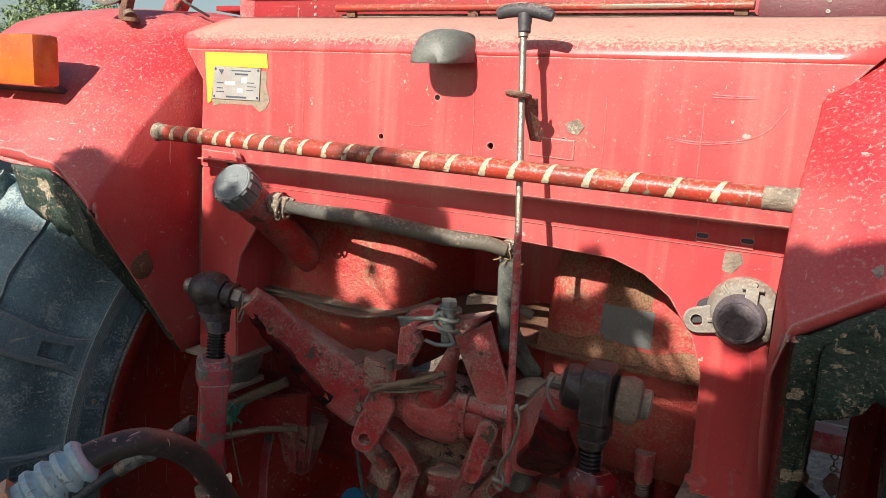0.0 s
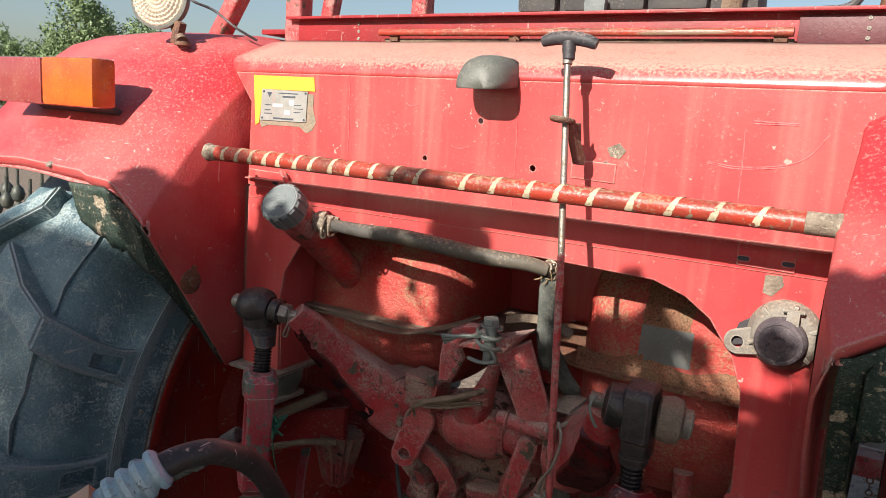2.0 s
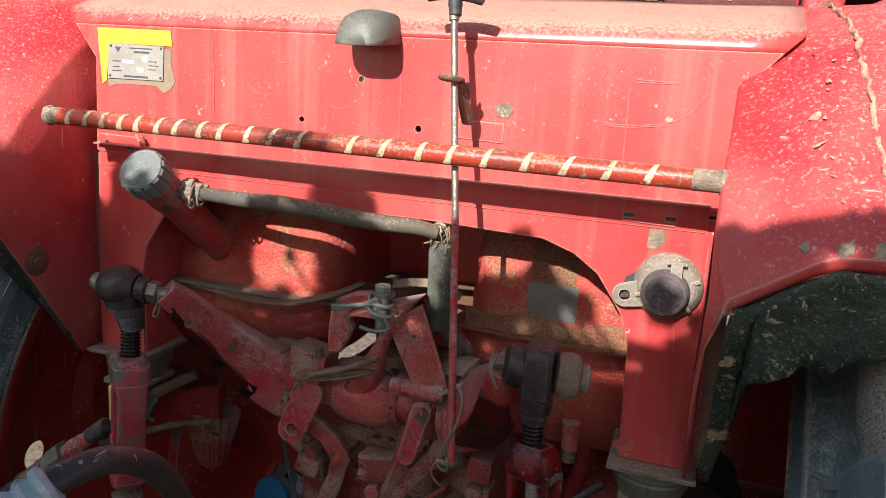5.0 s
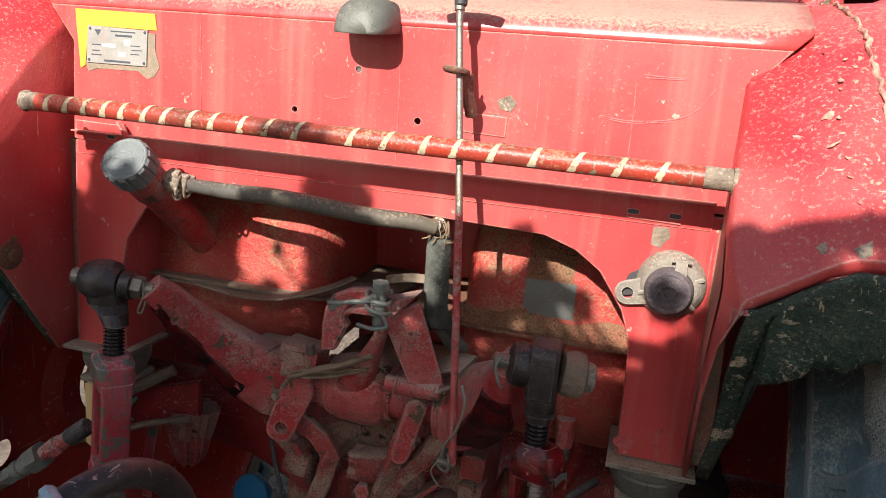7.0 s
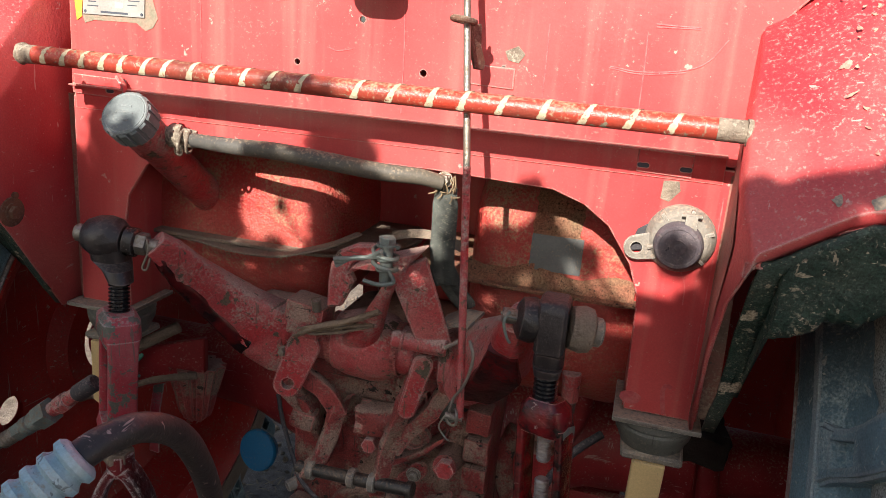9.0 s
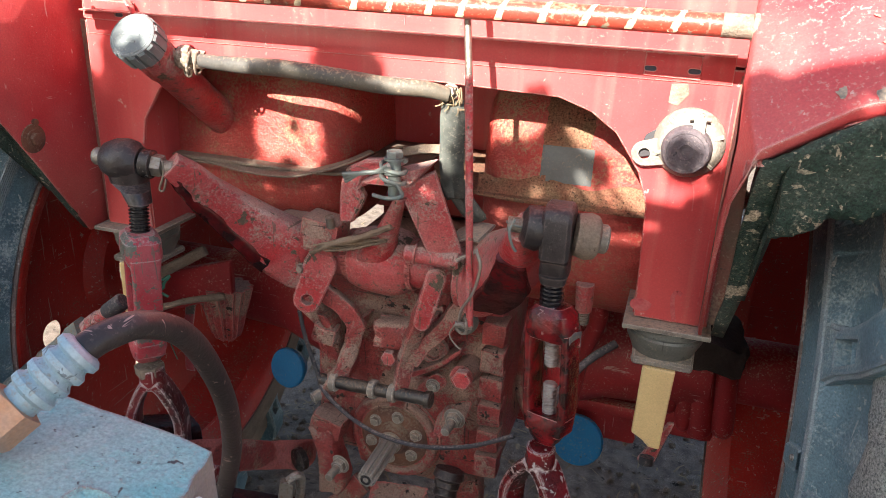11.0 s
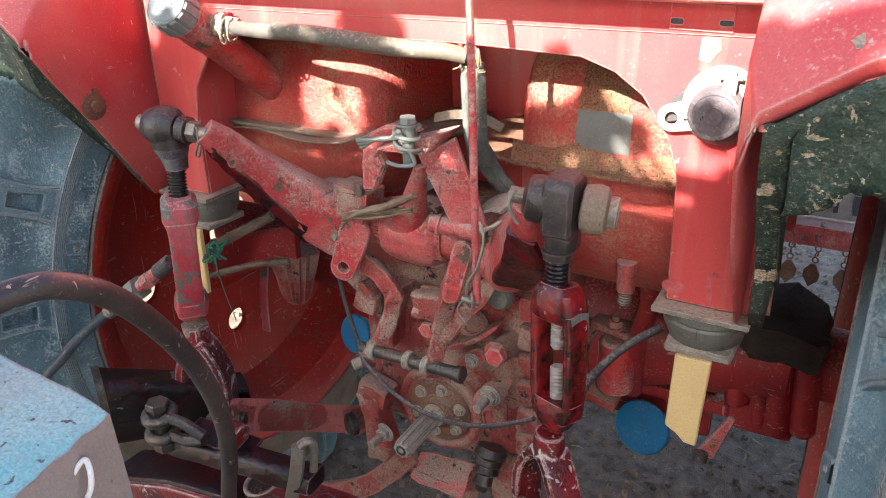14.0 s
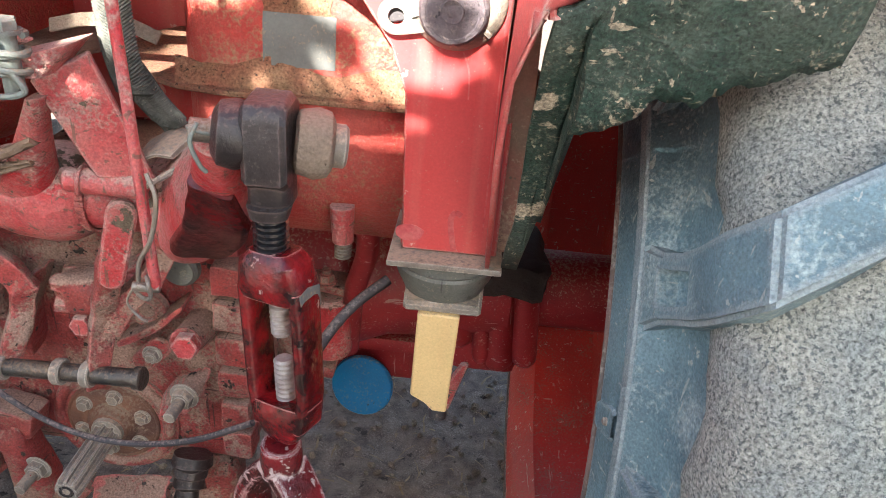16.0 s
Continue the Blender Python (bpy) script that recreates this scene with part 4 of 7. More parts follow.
    for half in (0, 1):
        t = bmesh.new()
        pts = [(0.7135, 0.704, 0.0, 0.060), (0.722, 0.735, 0.0, 0.046), (0.728, 0.77, 0.0, 0.042), (0.731, 0.81, 0.003, 0.042), (0.733, 0.86, 0.010, 0.042), (0.752, 0.925, 0.024, 0.038), (0.83, 0.945, 0.075, 0.034), (0.945, 0.95, 0.165, 0.032)]
        base = [(0.725, 0.702), (0.748, 0.728), (0.760, 0.765), (0.768, 0.805), (0.775, 0.845), (0.79, 0.868), (0.83, 0.882), (0.945, 0.892)]
        rows = []
        for (q, r, g, hw), (q2, r2) in zip(pts, base):
            if half:
                q, q2 = 1.865 - q, 1.865 - q2
            g += (math.pi / count) * half
            rows.append([t.verts.new(at(a2, r3, g + k)) for a2, r3, k in ((q2, r2, -hw * 1.12), (q, r, -hw), (q, r, hw), (q2, r2, hw * 1.12))])
        for a2, b2 in zip(rows, rows[1:]):
            for i in range(3):
                t.faces.new((a2[i], a2[i + 1], b2[i + 1], b2[i]))
            t.faces.new((a2[0], b2[0], b2[3], a2[3]))
        t.faces.new(rows[0][::-1])
        t.faces.new(rows[-1])
        bmesh.ops.recalc_face_normals(t, faces=t.faces)
        bmesh.ops.bevel(t, geom=[e for e in t.edges if len(e.link_faces) == 2 and e.calc_face_angle(0) > 0.6], offset=0.005, segments=2, affect="EDGES", clamp_overlap=True)
        mesh = finish("lug", t, M_TYRE)
        first = new("lug", mesh)
        if not half:
            t = bmesh.new()
            rows = []
            for r, hw in ((0.733, 0.030), (0.802, 0.022)):
                rows.append([t.verts.new(at(a2, r, k)) for a2, k in ((0.66, -hw), (0.752, -hw * 0.8), (0.752, hw * 0.8), (0.66, hw))])
            skin(t, rows)
            cut(first, t)
            mesh = first.data
        for i in range(count):
            ob = first if i == 0 else new("lug", mesh)
            ob.parent = wheel
            g = 2 * math.pi * i / count + phase
            ob.matrix_basis = Matrix.Translation((0, AX_Y, AX_Z)) @ Matrix.Rotation(-g, 4, "X") @ Matrix.Translation((0, -AX_Y, -AX_Z))
    return wheel


def make_hull():
    """Floor plate and gearbox block, both added to shut out light from above and ahead."""
    t = bmesh.new()
    box(t, (-0.535, 1.98, 2.012), (1.60, 1.24, 0.012), bev=0.002)
    part("platform_floor", t, M_MATTRED, tractor, "dark red platform floor plate, added unseen to block the sky")
    t = bmesh.new()
    box(t, (-0.535, 2.35, 1.18), (0.40, 1.50, 0.86), bev=0.04)
    part("gearbox", t, M_MATTRED, tractor, "dark red gearbox block, added to stop light from ahead")
    # black strips set in the gaps to stand for their shade
    for x, w in ((0.037, 0.014), (-1.100, 0.012)):
        t = bmesh.new()
        box(t, (x, 1.150, 1.79), (w, 0.02, 0.26), bev=0.002)
        part("gap_shade", t, M_BLACK, tractor, "black strip standing for the shade in the gap beside the fender")
    for s in (1, -1):
        t = bmesh.new()
        slab(t, [(0.574, 1.262), (0.603, 1.262), (0.590, 1.66), (0.574, 1.66)] if s > 0 else [(-0.603, 1.272), (-0.563, 1.272), (-0.556, 1.66), (-0.590, 1.66)], (CX, 1.104, 0), X, Z, 0.006, 0.001)
        part("leg_return", t, M_BANDED, tractor, "chafed return of the leg beside the fender")


make_upper_panel()
make_lower_panel()
make_hull()
for side in (1, -1):
    make_fender(side)
    make_liner(side)
    make_wheel(side)


def beam(bm, secs, seg=20, k=0.45):
    """A forging through sections (centre, half-height way, half-width way) with rounded corners."""
    rings = []
    for c, h, w in secs:
        c, h, w = Vector(c), Vector(h), Vector(w)
        r = []
        for i in range(seg):
            a = 2 * math.pi * (i + 0.5) / seg
            ca, sa = math.cos(a), math.sin(a)
            r.append(bm.verts.new(c + h * math.copysign(abs(ca) ** k, ca) + w * math.copysign(abs(sa) ** k, sa)))
        rings.append(r)
    skin(bm, rings)
    return bm


def strap_bar(bm, pts, wide, thick, way, steps=6):
    """A flat bar bent along a smooth line; way is the direction of its breadth."""
    line = spline(pts, steps)
    secs = []
    for i, p in enumerate(line):
        d = (line[min(i + 1, len(line) - 1)] - line[max(i - 1, 0)]).normalized()
        w = Vector(way)
        w = (w - d * w.dot(d)).normalized()
        n = d.cross(w)
        secs.append((p, w * wide / 2, n * thick / 2))
    return beam(bm, secs, 12, 0.35)


def thread(bm, p0, p1, r, pitch=0.0035, seg=18, root=0.80):
    p0, p1 = Vector(p0), Vector(p1)
    h = (p1 - p0).length
    prof, d = [(0, r * root)], 0.0
    while d < h - pitch:
        prof += [(d + pitch * 0.15, r * root), (d + pitch * 0.45, r), (d + pitch * 0.65, r), (d + pitch * 0.95, r * root)]
        d += pitch
    return lathe(bm, p0, p1 - p0, prof + [(h, r * root)], seg)


def torus(bm, c, axis, big, small, seg=28, sub=10, sweep_to=360, start=0):
    a, u, v = basis(axis)
    c = Vector(c)
    n = seg if sweep_to == 360 else seg + 1
    rings = []
    for i in range(n):
        g = radians(start + sweep_to * i / seg)
        o = u * math.cos(g) + v * math.sin(g)
        rings.append(ring(bm, c + o * big, o, a, small, small, sub))
    if sweep_to == 360:
        rings.append(rings[0])
        skin(bm, rings, False)
    else:
        skin(bm, rings)
    return bm


def mid(a, b, k=0.5):
    return Vector(a).lerp(Vector(b), k)


# ---- the grab bar with its daubed stripes ----
B0, B1 = Vector((-1.073, 0.960, 1.7335)), Vector((0.022, 0.966, 1.7265))
t = BM()
rod(t, B0, B1, 0.0145, seg=24)
bar = part("grab_bar", t, M_BAR, tractor, "worn red steel bar with daubed cream stripes")
rnd = random.Random(3)
for x in (-1.022, -0.985, -0.950, -0.914, -0.881, -0.840, -0.805, -0.760, -0.722, -0.673, -0.631, -0.583, -0.497, -0.445, -0.388, -0.343, -0.290, -0.233, -0.178, -0.121, -0.068):
    t = BM()
    rows, slant = [], rnd.uniform(0.010, 0.022)
    for i in range(15):
        g = radians(-50 + 175 * i / 14)
        k = i / 14
        w = 0.0019 + 0.0032 * (1 - k) ** 2 * rnd.uniform(0.7, 1.2) + 0.0016 * abs(math.sin(i * 1.9))
        c = x + slant * (k - 0.3)
        f = (x - B0.x) / (B1.x - B0.x)
        o = B0.lerp(B1, f)
        q = 0.0151
        rows.append([t.verts.new((c + e * w, o.y - q * math.cos(g), o.z + q * math.sin(g))) for e in (-1, -0.4, 0.4, 1)])
    for a, b in zip(rows, rows[1:]):
        for i in range(3):
            t.faces.new((a[i], a[i + 1], b[i + 1], b[i]))
    part("paint_stripe", t, M_CREAMPAINT, bar, "cream paint daub")
for a, b in ((0.0, 0.025), (0.965, 1.0)):
    t = BM()
    rod(t, B0.lerp(B1, a), B0.lerp(B1, b), 0.0149, seg=24)
    part("chafed_end", t, M_BARE, bar, "bar end chafed to bare metal")
for x, z in ((-1.074, 1.7335), (0.023, 1.7265)):
    t = BM()
    lathe(t, (x - 0.004, 0.962, z), X, [(0, 0.0165), (0.004, 0.0175), (0.008, 0.0155)], 20)
    rough(t, 0.002, 90)
    part("weld_collar", t, M_BARE, bar)

# ---- sticker, maker's plate and glue on the panel ----
PY = 1.0815
t = BM()
slab(t, [(-1.078, 1.890), (-0.917, 1.889), (-0.9135, 1.862), (-1.048, 1.863), (-1.056, 1.830), (-1.061, 1.795), (-1.071, 1.789), (-1.0735, 1.822)][::-1], (0, PY, 0), X, Z, 0.0012, 0)
part("yellow_sticker", t, M_YELLOW, tractor, "yellow vinyl sticker peeling at its edge")
t = BM()
rows = []
for x, z in ((-0.940, 1.858), (-0.917, 1.856), (-0.917, 1.829), (-0.910, 1.802), (-0.920, 1.786), (-0.934, 1.780), (-0.952, 1.792), (-1.036, 1.791), (-1.055, 1.785), (-1.060, 1.800), (-0.945, 1.806)):
    rows.append((x + 0.002 * noise.noise((x * 300, z * 300, 0)), z))
slab(t, rows[::-1], (0, PY, 0), X, Z, 0.0006, 0)
part("glue_patch", t, M_GLUE, tractor, "patch of old glue and bare primer")
t = BM()
slab(t, [(-1.052, 1.863), (-0.931, 1.861), (-0.934, 1.801), (-1.057, 1.800)][::-1], (0, PY - 0.0013, 0), X, Z, 0.0016, 0.0005)
plate = part("maker_plate", t, M_PLATE, tractor, "small riveted aluminium maker's plate with worn print")
for x0, z0, w, h in ((-1.005, 1.8555, 0.050, 0.0022), (-0.996, 1.8490, 0.034, 0.0036), (-1.044, 1.8315, 0.018, 0.0020), (-1.044, 1.8215, 0.016, 0.0020), (-1.046, 1.8145, 0.022, 0.0020),
                     (-0.966, 1.8335, 0.020, 0.0016), (-0.964, 1.8265, 0.022, 0.0016), (-0.966, 1.8195, 0.018, 0.0016), (-1.020, 1.8055, 0.054, 0.0034)):
    t = BM()
    box(t, (x0 + w / 2, PY - 0.0030, z0), (w, 0.0003, h), bev=0)
    part("print_bar", t, M_INK, plate)
for x0, z0, w, h in ((-1.022, 1.8315, 0.026, 0.006), (-0.978, 1.838, 0.012, 0.010), (-0.990, 1.818, 0.014, 0.008)):
    t = BM()
    box(t, (x0 + w / 2, PY - 0.0030, z0), (w, 0.0003, h), bev=0)
    part("blank_field", t, M_MARK, plate, "pale blank field")
for x, z in ((-1.047, 1.858), (-0.936, 1.857), (-1.051, 1.805), (-0.939, 1.806)):
    t = BM()
    lathe(t, (x, PY - 0.0025, z), (0, -1, 0), [(0, 0.0030), (0.0014, 0.0022)], 10)
    part("rivet", t, M_INK, plate)
t = BM()
slab(t, [(-1.038, 1.857), (-1.031, 1.847), (-1.024, 1.857)], (0, PY - 0.0030, 0), X, Z, 0.0003, 0)
part("emblem_mark", t, M_INK, plate)
for line in ([(-0.109, 1.850), (-0.080, 1.849), (-0.050, 1.849)], [(-0.108, 1.846), (-0.080, 1.8465), (-0.050, 1.847)], [(-0.164, 1.788), (-0.119, 1.784), (-0.062, 1.791), (-0.032, 1.806), (-0.011, 1.836)],
             [(-0.165, 1.786), (-0.12, 1.781), (-0.060, 1.788)], [(-0.479, 1.905), (-0.479, 1.864), (-0.475, 1.80), (-0.474, 1.690)], [(-0.119, 1.835), (-0.117, 1.80), (-0.116, 1.70)],
             [(-0.257, 1.84), (-0.256, 1.80), (-0.256, 1.73)], [(-0.83, 1.88), (-0.828, 1.80), (-0.829, 1.74)], [(-0.70, 1.85), (-0.69, 1.845), (-0.67, 1.848)], [(-0.60, 1.78), (-0.585, 1.776), (-0.56, 1.781)],
             [(-0.02, 1.50), (-0.012, 1.48), (-0.010, 1.45)], [(0.02, 1.62), (0.021, 1.5), (0.022, 1.30)]):
    t = BM()
    strap_bar(t, [(x, PY - 0.0002 if z > 1.665 else 1.0838, z) for x, z in line], 0.0018, 0.0005, (0, 0, 1) if abs(line[0][0] - line[-1][0]) > 0.008 else (1, 0, 0))
    part("scratch", t, M_SCRATCH, tractor, "pale scratch in the paint")

# ---- the hooded number lamp ----
t = BM()
rings = []
for i, (d, w, h) in enumerate(((-0.022, 0.043, 0.048), (0.0, 0.044, 0.048), (0.015, 0.0455, 0.048), (0.036, 0.046, 0.046), (0.054, 0.044, 0.041), (0.066, 0.039, 0.033), (0.074, 0.031, 0.023), (0.078, 0.020, 0.011))):
    r = []
    for j in range(21):
        a = math.pi * j / 20
        ca, sa = math.cos(a), math.sin(a)
        r.append(t.verts.new((-0.520 - 0.90 * w * math.copysign(abs(ca) ** 0.75, ca) * (1.06 if ca > 0 else 1), 1.080 - d, 1.884 + h * sa ** 0.75 - 0.010 * (d / 0.096) * abs(ca) ** 2)))
    rings.append(r)
for a, b in zip(rings, rings[1:]):
    for i in range(20):
        t.faces.new((a[i], a[i + 1], b[i + 1], b[i]))
t.faces.new(rings[-1])
hood = part("lamp_hood", t, M_HOOD, tractor, "weathered grey rubber number-lamp hood", 60)
m = hood.modifiers.new("thick", "SOLIDIFY")
m.thickness, m.offset = 0.004, 0
t = BM()
box(t, (-0.520, 1.060, 1.892), (0.050, 0.036, 0.020), bev=0.008)
part("lamp_body", t, M_RUBBER, hood, "dark lamp body")

# ---- the pull rod with its T-handle, guide and hook ----
R0, R1, R2 = Vector((-0.3710, 1.016, 1.935)), Vector((-0.334, 0.968, 1.640)), Vector((-0.302, 0.925, 1.275))
t = BM()
sweep(t, [R0, R1], 0.0052, 14, 4)
lathe(t, mid(R0, R1, 0.02), R1 - R0, [(0, 0.0075), (0.012, 0.0075), (0.013, 0.006)], 14)
pull = part("pull_rod", t, M_STEEL, tractor, "bare steel pull rod, lower half red")
t = BM()
sweep(t, [R1, mid(R1, R2), R2], 0.0056, 14, 4)
part("painted_half", t, M_ARM, pull, "red-painted lower half of the rod")
t = BM()
sweep(t, [(-0.4140, 1.018, 1.9500), (-0.398, 1.018, 1.9545), (-0.371, 1.018, 1.9560), (-0.345, 1.018, 1.9525), (-0.3280, 1.019, 1.9465)], lambda k: 0.0100 - 0.0025 * abs(2 * k - 1) ** 4, 16, 6, 0.8, width=(0, 0, 1))
lathe(t, (-0.3710, 1.018, 1.950), R1 - R0, [(0, 0.010), (0.012, 0.0105), (0.016, 0.0095), (0.026, 0.009), (0.028, 0.007)], 16)
part("t_handle", t, M_RUBBER, pull, "black plastic T-handle")
t = BM()
torus(t, (-0.3625, 0.998, 1.835), (0.1, 0.1, 1), 0.0155, 0.0045)
slab(t, [(0, 0), (0.030, 0), (0.034, -0.03), (0.048, -0.052), (0.045, -0.064), (0.020, -0.062), (0.006, -0.03)], (-0.358, 1.005, 1.832), (0.35, 1, 0), Z, 0.004)
part("rod_guide", t, M_RUST, tractor, "rusty ring bracket guiding the rod")
t = BM()
slab(t, [(-0.374, 1.775), (-0.300, 1.773), (-0.300, 1.742), (-0.374, 1.745)][::-1], (0, PY, 0), X, Z, 0.002)
part("bracket_pad", t, M_PANEL, tractor)
t = BM()
slab(t, [(-0.318, 1.797), (-0.298, 1.806), (-0.287, 1.794), (-0.296, 1.781), (-0.312, 1.784)][::-1], (0, PY, 0), X, Z, 0.0008, 0)
part("bare_patch", t, M_BARE, tractor, "paint chipped to bare metal")
t = BM()
for c, a in (((R2.x - 0.012, R2.y - 0.004, R2.z - 0.004), (0.3, 1, 0.2)), ((R2.x - 0.006, R2.y - 0.002, R2.z + 0.004), (1, 0.5, 0.1))):
    torus(t, c, a, 0.009, 0.0022, 20, 8)
rod(t, R2 + Vector((0.004, 0, 0)), R2 + Vector((-0.022, -0.004, 0.002)), 0.005, seg=12)
sweep(t, [R2 + Vector((-0.018, 0, 0)), R2 + Vector((-0.012, -0.004, 0.03)), R2 + Vector((0.004, -0.006, 0.06)), R2 + Vector((0.012, -0.004, 0.10)), R2 + Vector((0.004, 0, 0.125))], 0.0024, 8, 6)
sweep(t, [R2 + Vector((-0.022, 0, 0)), R2 + Vector((-0.030, -0.004, -0.018)), R2 + Vector((-0.018, -0.006, -0.034)), R2 + Vector((-0.010, -0.006, -0.038))], 0.0014, 6, 6)
part("cotter_hook", t, M_STEEL, pull, "bent wire hook and cotter")

# ---- tanks ----
def make_tank(x0, x1, seed, lo, hi, label):
    t = bmesh.new()
    def sec(x, gy, gz):
        pts = []
        for i in range(48):
            a = 2 * math.pi * i / 48
            c, s_ = math.cos(a), math.sin(a)
            h = hi if s_ > 0 else lo
            pts.append(t.verts.new((x, 1.36 + 0.17 * gy * math.copysign(abs(c) ** 0.7, c), 1.405 + h * gz * math.copysign(abs(s_) ** 0.66, s_))))
        return pts
    r = 0.05
    st = [(x0 + r * (1 - math.cos(radians(a))), 0.62 + 0.38 * math.sin(radians(a)), 0.75 + 0.25 * math.sin(radians(a))) for a in (0, 20, 40, 60, 90)]
    st += [(x1 - r * 1.3 * (1 - math.cos(radians(a))), 0.5 + 0.5 * math.sin(radians(a)), 0.55 + 0.45 * math.sin(radians(a))) for a in (90, 70, 50, 30, 10, 0)]
    skin(t, [sec(*q) for q in st])
    ob = part("fuel_tank", t, M_TANK, tractor, label)
    t = bmesh.new()
    out = arc(x1 - 0.07, 1.36, 0.196, -90, 90, 10) + arc(x0 + 0.07, 1.36, 0.196, 90, 270, 10)
    slab(t, out, (0, 0, 1.400), X, Y, 0.007)
    part("tank_rim", t, M_TANKMUD if seed == 2 else M_MUD, ob, "welded rim under caked dust")
    return ob


left_tank = make_tank(-1.075, -0.635, 1, 0.15, 0.20, "red pressed-steel tank with a welded rim and dust")
right_tank = make_tank(-0.375, -0.03, 2, 0.245, 0.20, "red pressed-steel tank crusted with brown dust")
t = BM()
rnd = random.Random(9)
n = 30
rows = []
for j in range(7):
    row = []
    for i in range(n + 1):
        x = -0.37 + 0.29 * i / n
        z = 1.402 + 0.045 * j / 6 * (0.8 + 0.35 * noise.noise((x * 14, j, 0)))
        c = (z - 1.405) / 0.20
        y = 1.36 - 0.17 * max(1 - abs(max(c, 0)) ** 3, 0.05) ** 0.35 - 0.010 * (1 - j / 6) - 0.002 - 0.003 * noise.noise((x * 60, z * 60, 3))
        row.append(t.verts.new((x, y, z)))
    rows.append(row)
for a, b in zip(rows, rows[1:]):
    for i in range(n):
        t.faces.new((a[i], a[i + 1], b[i + 1], b[i]))
part("dust_crust", t, M_TANKMUD, right_tank, "thick crust of dried dirt along the rim")
t = BM()
rows = []
for j in range(7):
    z = 1.437 + 0.062 * j / 6
    c = (z - 1.405) / 0.20
    rows.append([t.verts.new((-0.262 + 0.088 * i / 8, 1.36 - 0.17 * (1 - (c ** (1 / 0.66)) ** 2) ** 0.35 - 0.0022, z)) for i in range(9)])
for a, b in zip(rows, rows[1:]):
    for i in range(8):
        t.faces.new((a[i], a[i + 1], b[i + 1], b[i]))
part("worn_label", t, M_DECAL, right_tank, "worn silver-grey label with no print left")
# a broad granular band over the label and a tongue of mud beside it
def mud_band(name, x0, x1, z0, z1, tank, seed):
    t = bmesh.new()
    rows = []
    for j in range(13):
        z = z0 + (z1 - z0) * j / 12
        c = min(max((z - 1.405) / 0.20, 0.0), 0.98)
        row = []
        for i in range(13):
            e = 0.008 * noise.noise((j * 0.6, seed, i * 0.2))
            x = x0 + (x1 - x0) * i / 12 + (e if i in (0, 12) else 0)
            row.append(t.verts.new((x, 1.36 - 0.17 * (1 - (c ** (1 / 0.66)) ** 2) ** 0.35 - 0.0016 - 0.0012 * noise.noise((x * 90, z * 90, seed)), z)))
        rows.append(row)
    for a, b in zip(rows, rows[1:]):
        for i in range(12):
            t.faces.new((a[i], a[i + 1], b[i + 1], b[i]))
    part(name, t, M_TANKMUD, tank, "granular brown mud dried on the tank")


mud_band("mud_band", -0.262, -0.180, 1.497, 1.575, right_tank, 3.0)
for c, r in ((-0.236, 0.010), (-0.212, 0.013)):
    t = BM()
    torus(t, (c, 1.1965, 1.452), (0, 1, 0.1), r, 0.0008, 24, 6)
    part("printed_ring", t, M_INK, right_tank, "faint printed ring")
for x, z, w, h in ((-0.228, 1.4645, 0.040, 0.0012), (-0.232, 1.474, 0.020, 0.0012), (-0.242, 1.469, 0.0012, 0.011), (-0.222, 1.469, 0.0012, 0.011), (-0.205, 1.470, 0.022, 0.0012)):
    t = BM()
    box(t, (x, 1.1958, z), (w, 0.0008, h), bev=0)
    part("printed_line", t, M_INK, right_tank, "faint printed line")
t = BM()
box(t, (-0.52, 1.47, 1.50), (1.16, 0.02, 0.5), bev=0.004)
part("bulkhead", t, M_PANEL, tractor, "dark red bulkhead plate behind the tanks")

# filler neck, cap and breather hose
C0, C1 = Vector((-0.888, 0.978, 1.645)), Vector((-0.904, 1.240, 1.455))
ax = (C1 - C0).normalized()
t = BM()
lathe(t, C0 + ax * 0.02, ax, [(0, 0.034), (0.05, 0.034), (0.055, 0.031), ((C1 - C0).length, 0.033)], 28)
neck = part("filler_neck", t, M_ARM, tractor, "slanting red filler neck")
t = BM()
lathe(t, C0, ax, [(-0.0240, 0.001), (-0.0240, 0.0330), (-0.0228, 0.0338), (-0.0228, 0.0355), (-0.0240, 0.0363), (-0.0222, 0.0382), (0.015, 0.0382), (0.017, 0.0360)], 48)
cap = part("filler_cap", t, M_GREY, neck, "flat grey plastic filler cap with a ribbed rim", 25)
cu, cv = basis(ax)[1:]
for k in range(14):
    g = 2 * math.pi * k / 14
    d = cu * math.cos(g) + cv * math.sin(g)
    e = ax.cross(d)
    t = BM()
    beam(t, [(C0 + ax * q + d * 0.0378, e * 0.0060, d * w) for q, w in ((-0.0205, 0.0006), (-0.018, 0.0030), (0.013, 0.0030), (0.0148, 0.0012))], 12, 0.3)
    part("cap_rib", t, M_GREY, cap)
for q, w in ((-0.012, 0.018), (0.0, 0.030), (0.012, 0.020)):
    t = BM()
    beam(t, [(C0 - ax * 0.0240 + cv * q + cu * k, cv * 0.0016, ax * 0.0010) for k in (-w / 2, w / 2)], 8, 0.3)
    part("raised_bar", t, M_GREY, cap, "worn raised marking")
t = BM()
H0 = Vector((-0.860, 1.030, 1.620))
rod(t, C0 + ax * 0.045, H0, 0.012, 0.014)
lathe(t, H0, Vector((-0.814, 1.050, 1.613)) - H0, [(0, 0.016), (0.006, 0.02), (0.02, 0.02), (0.022, 0.016), (0.045, 0.015)], 18)
torus(t, Vector((-0.838, 1.035, 1.610)), (1, 0.3, -0.15), 0.0185, 0.003)
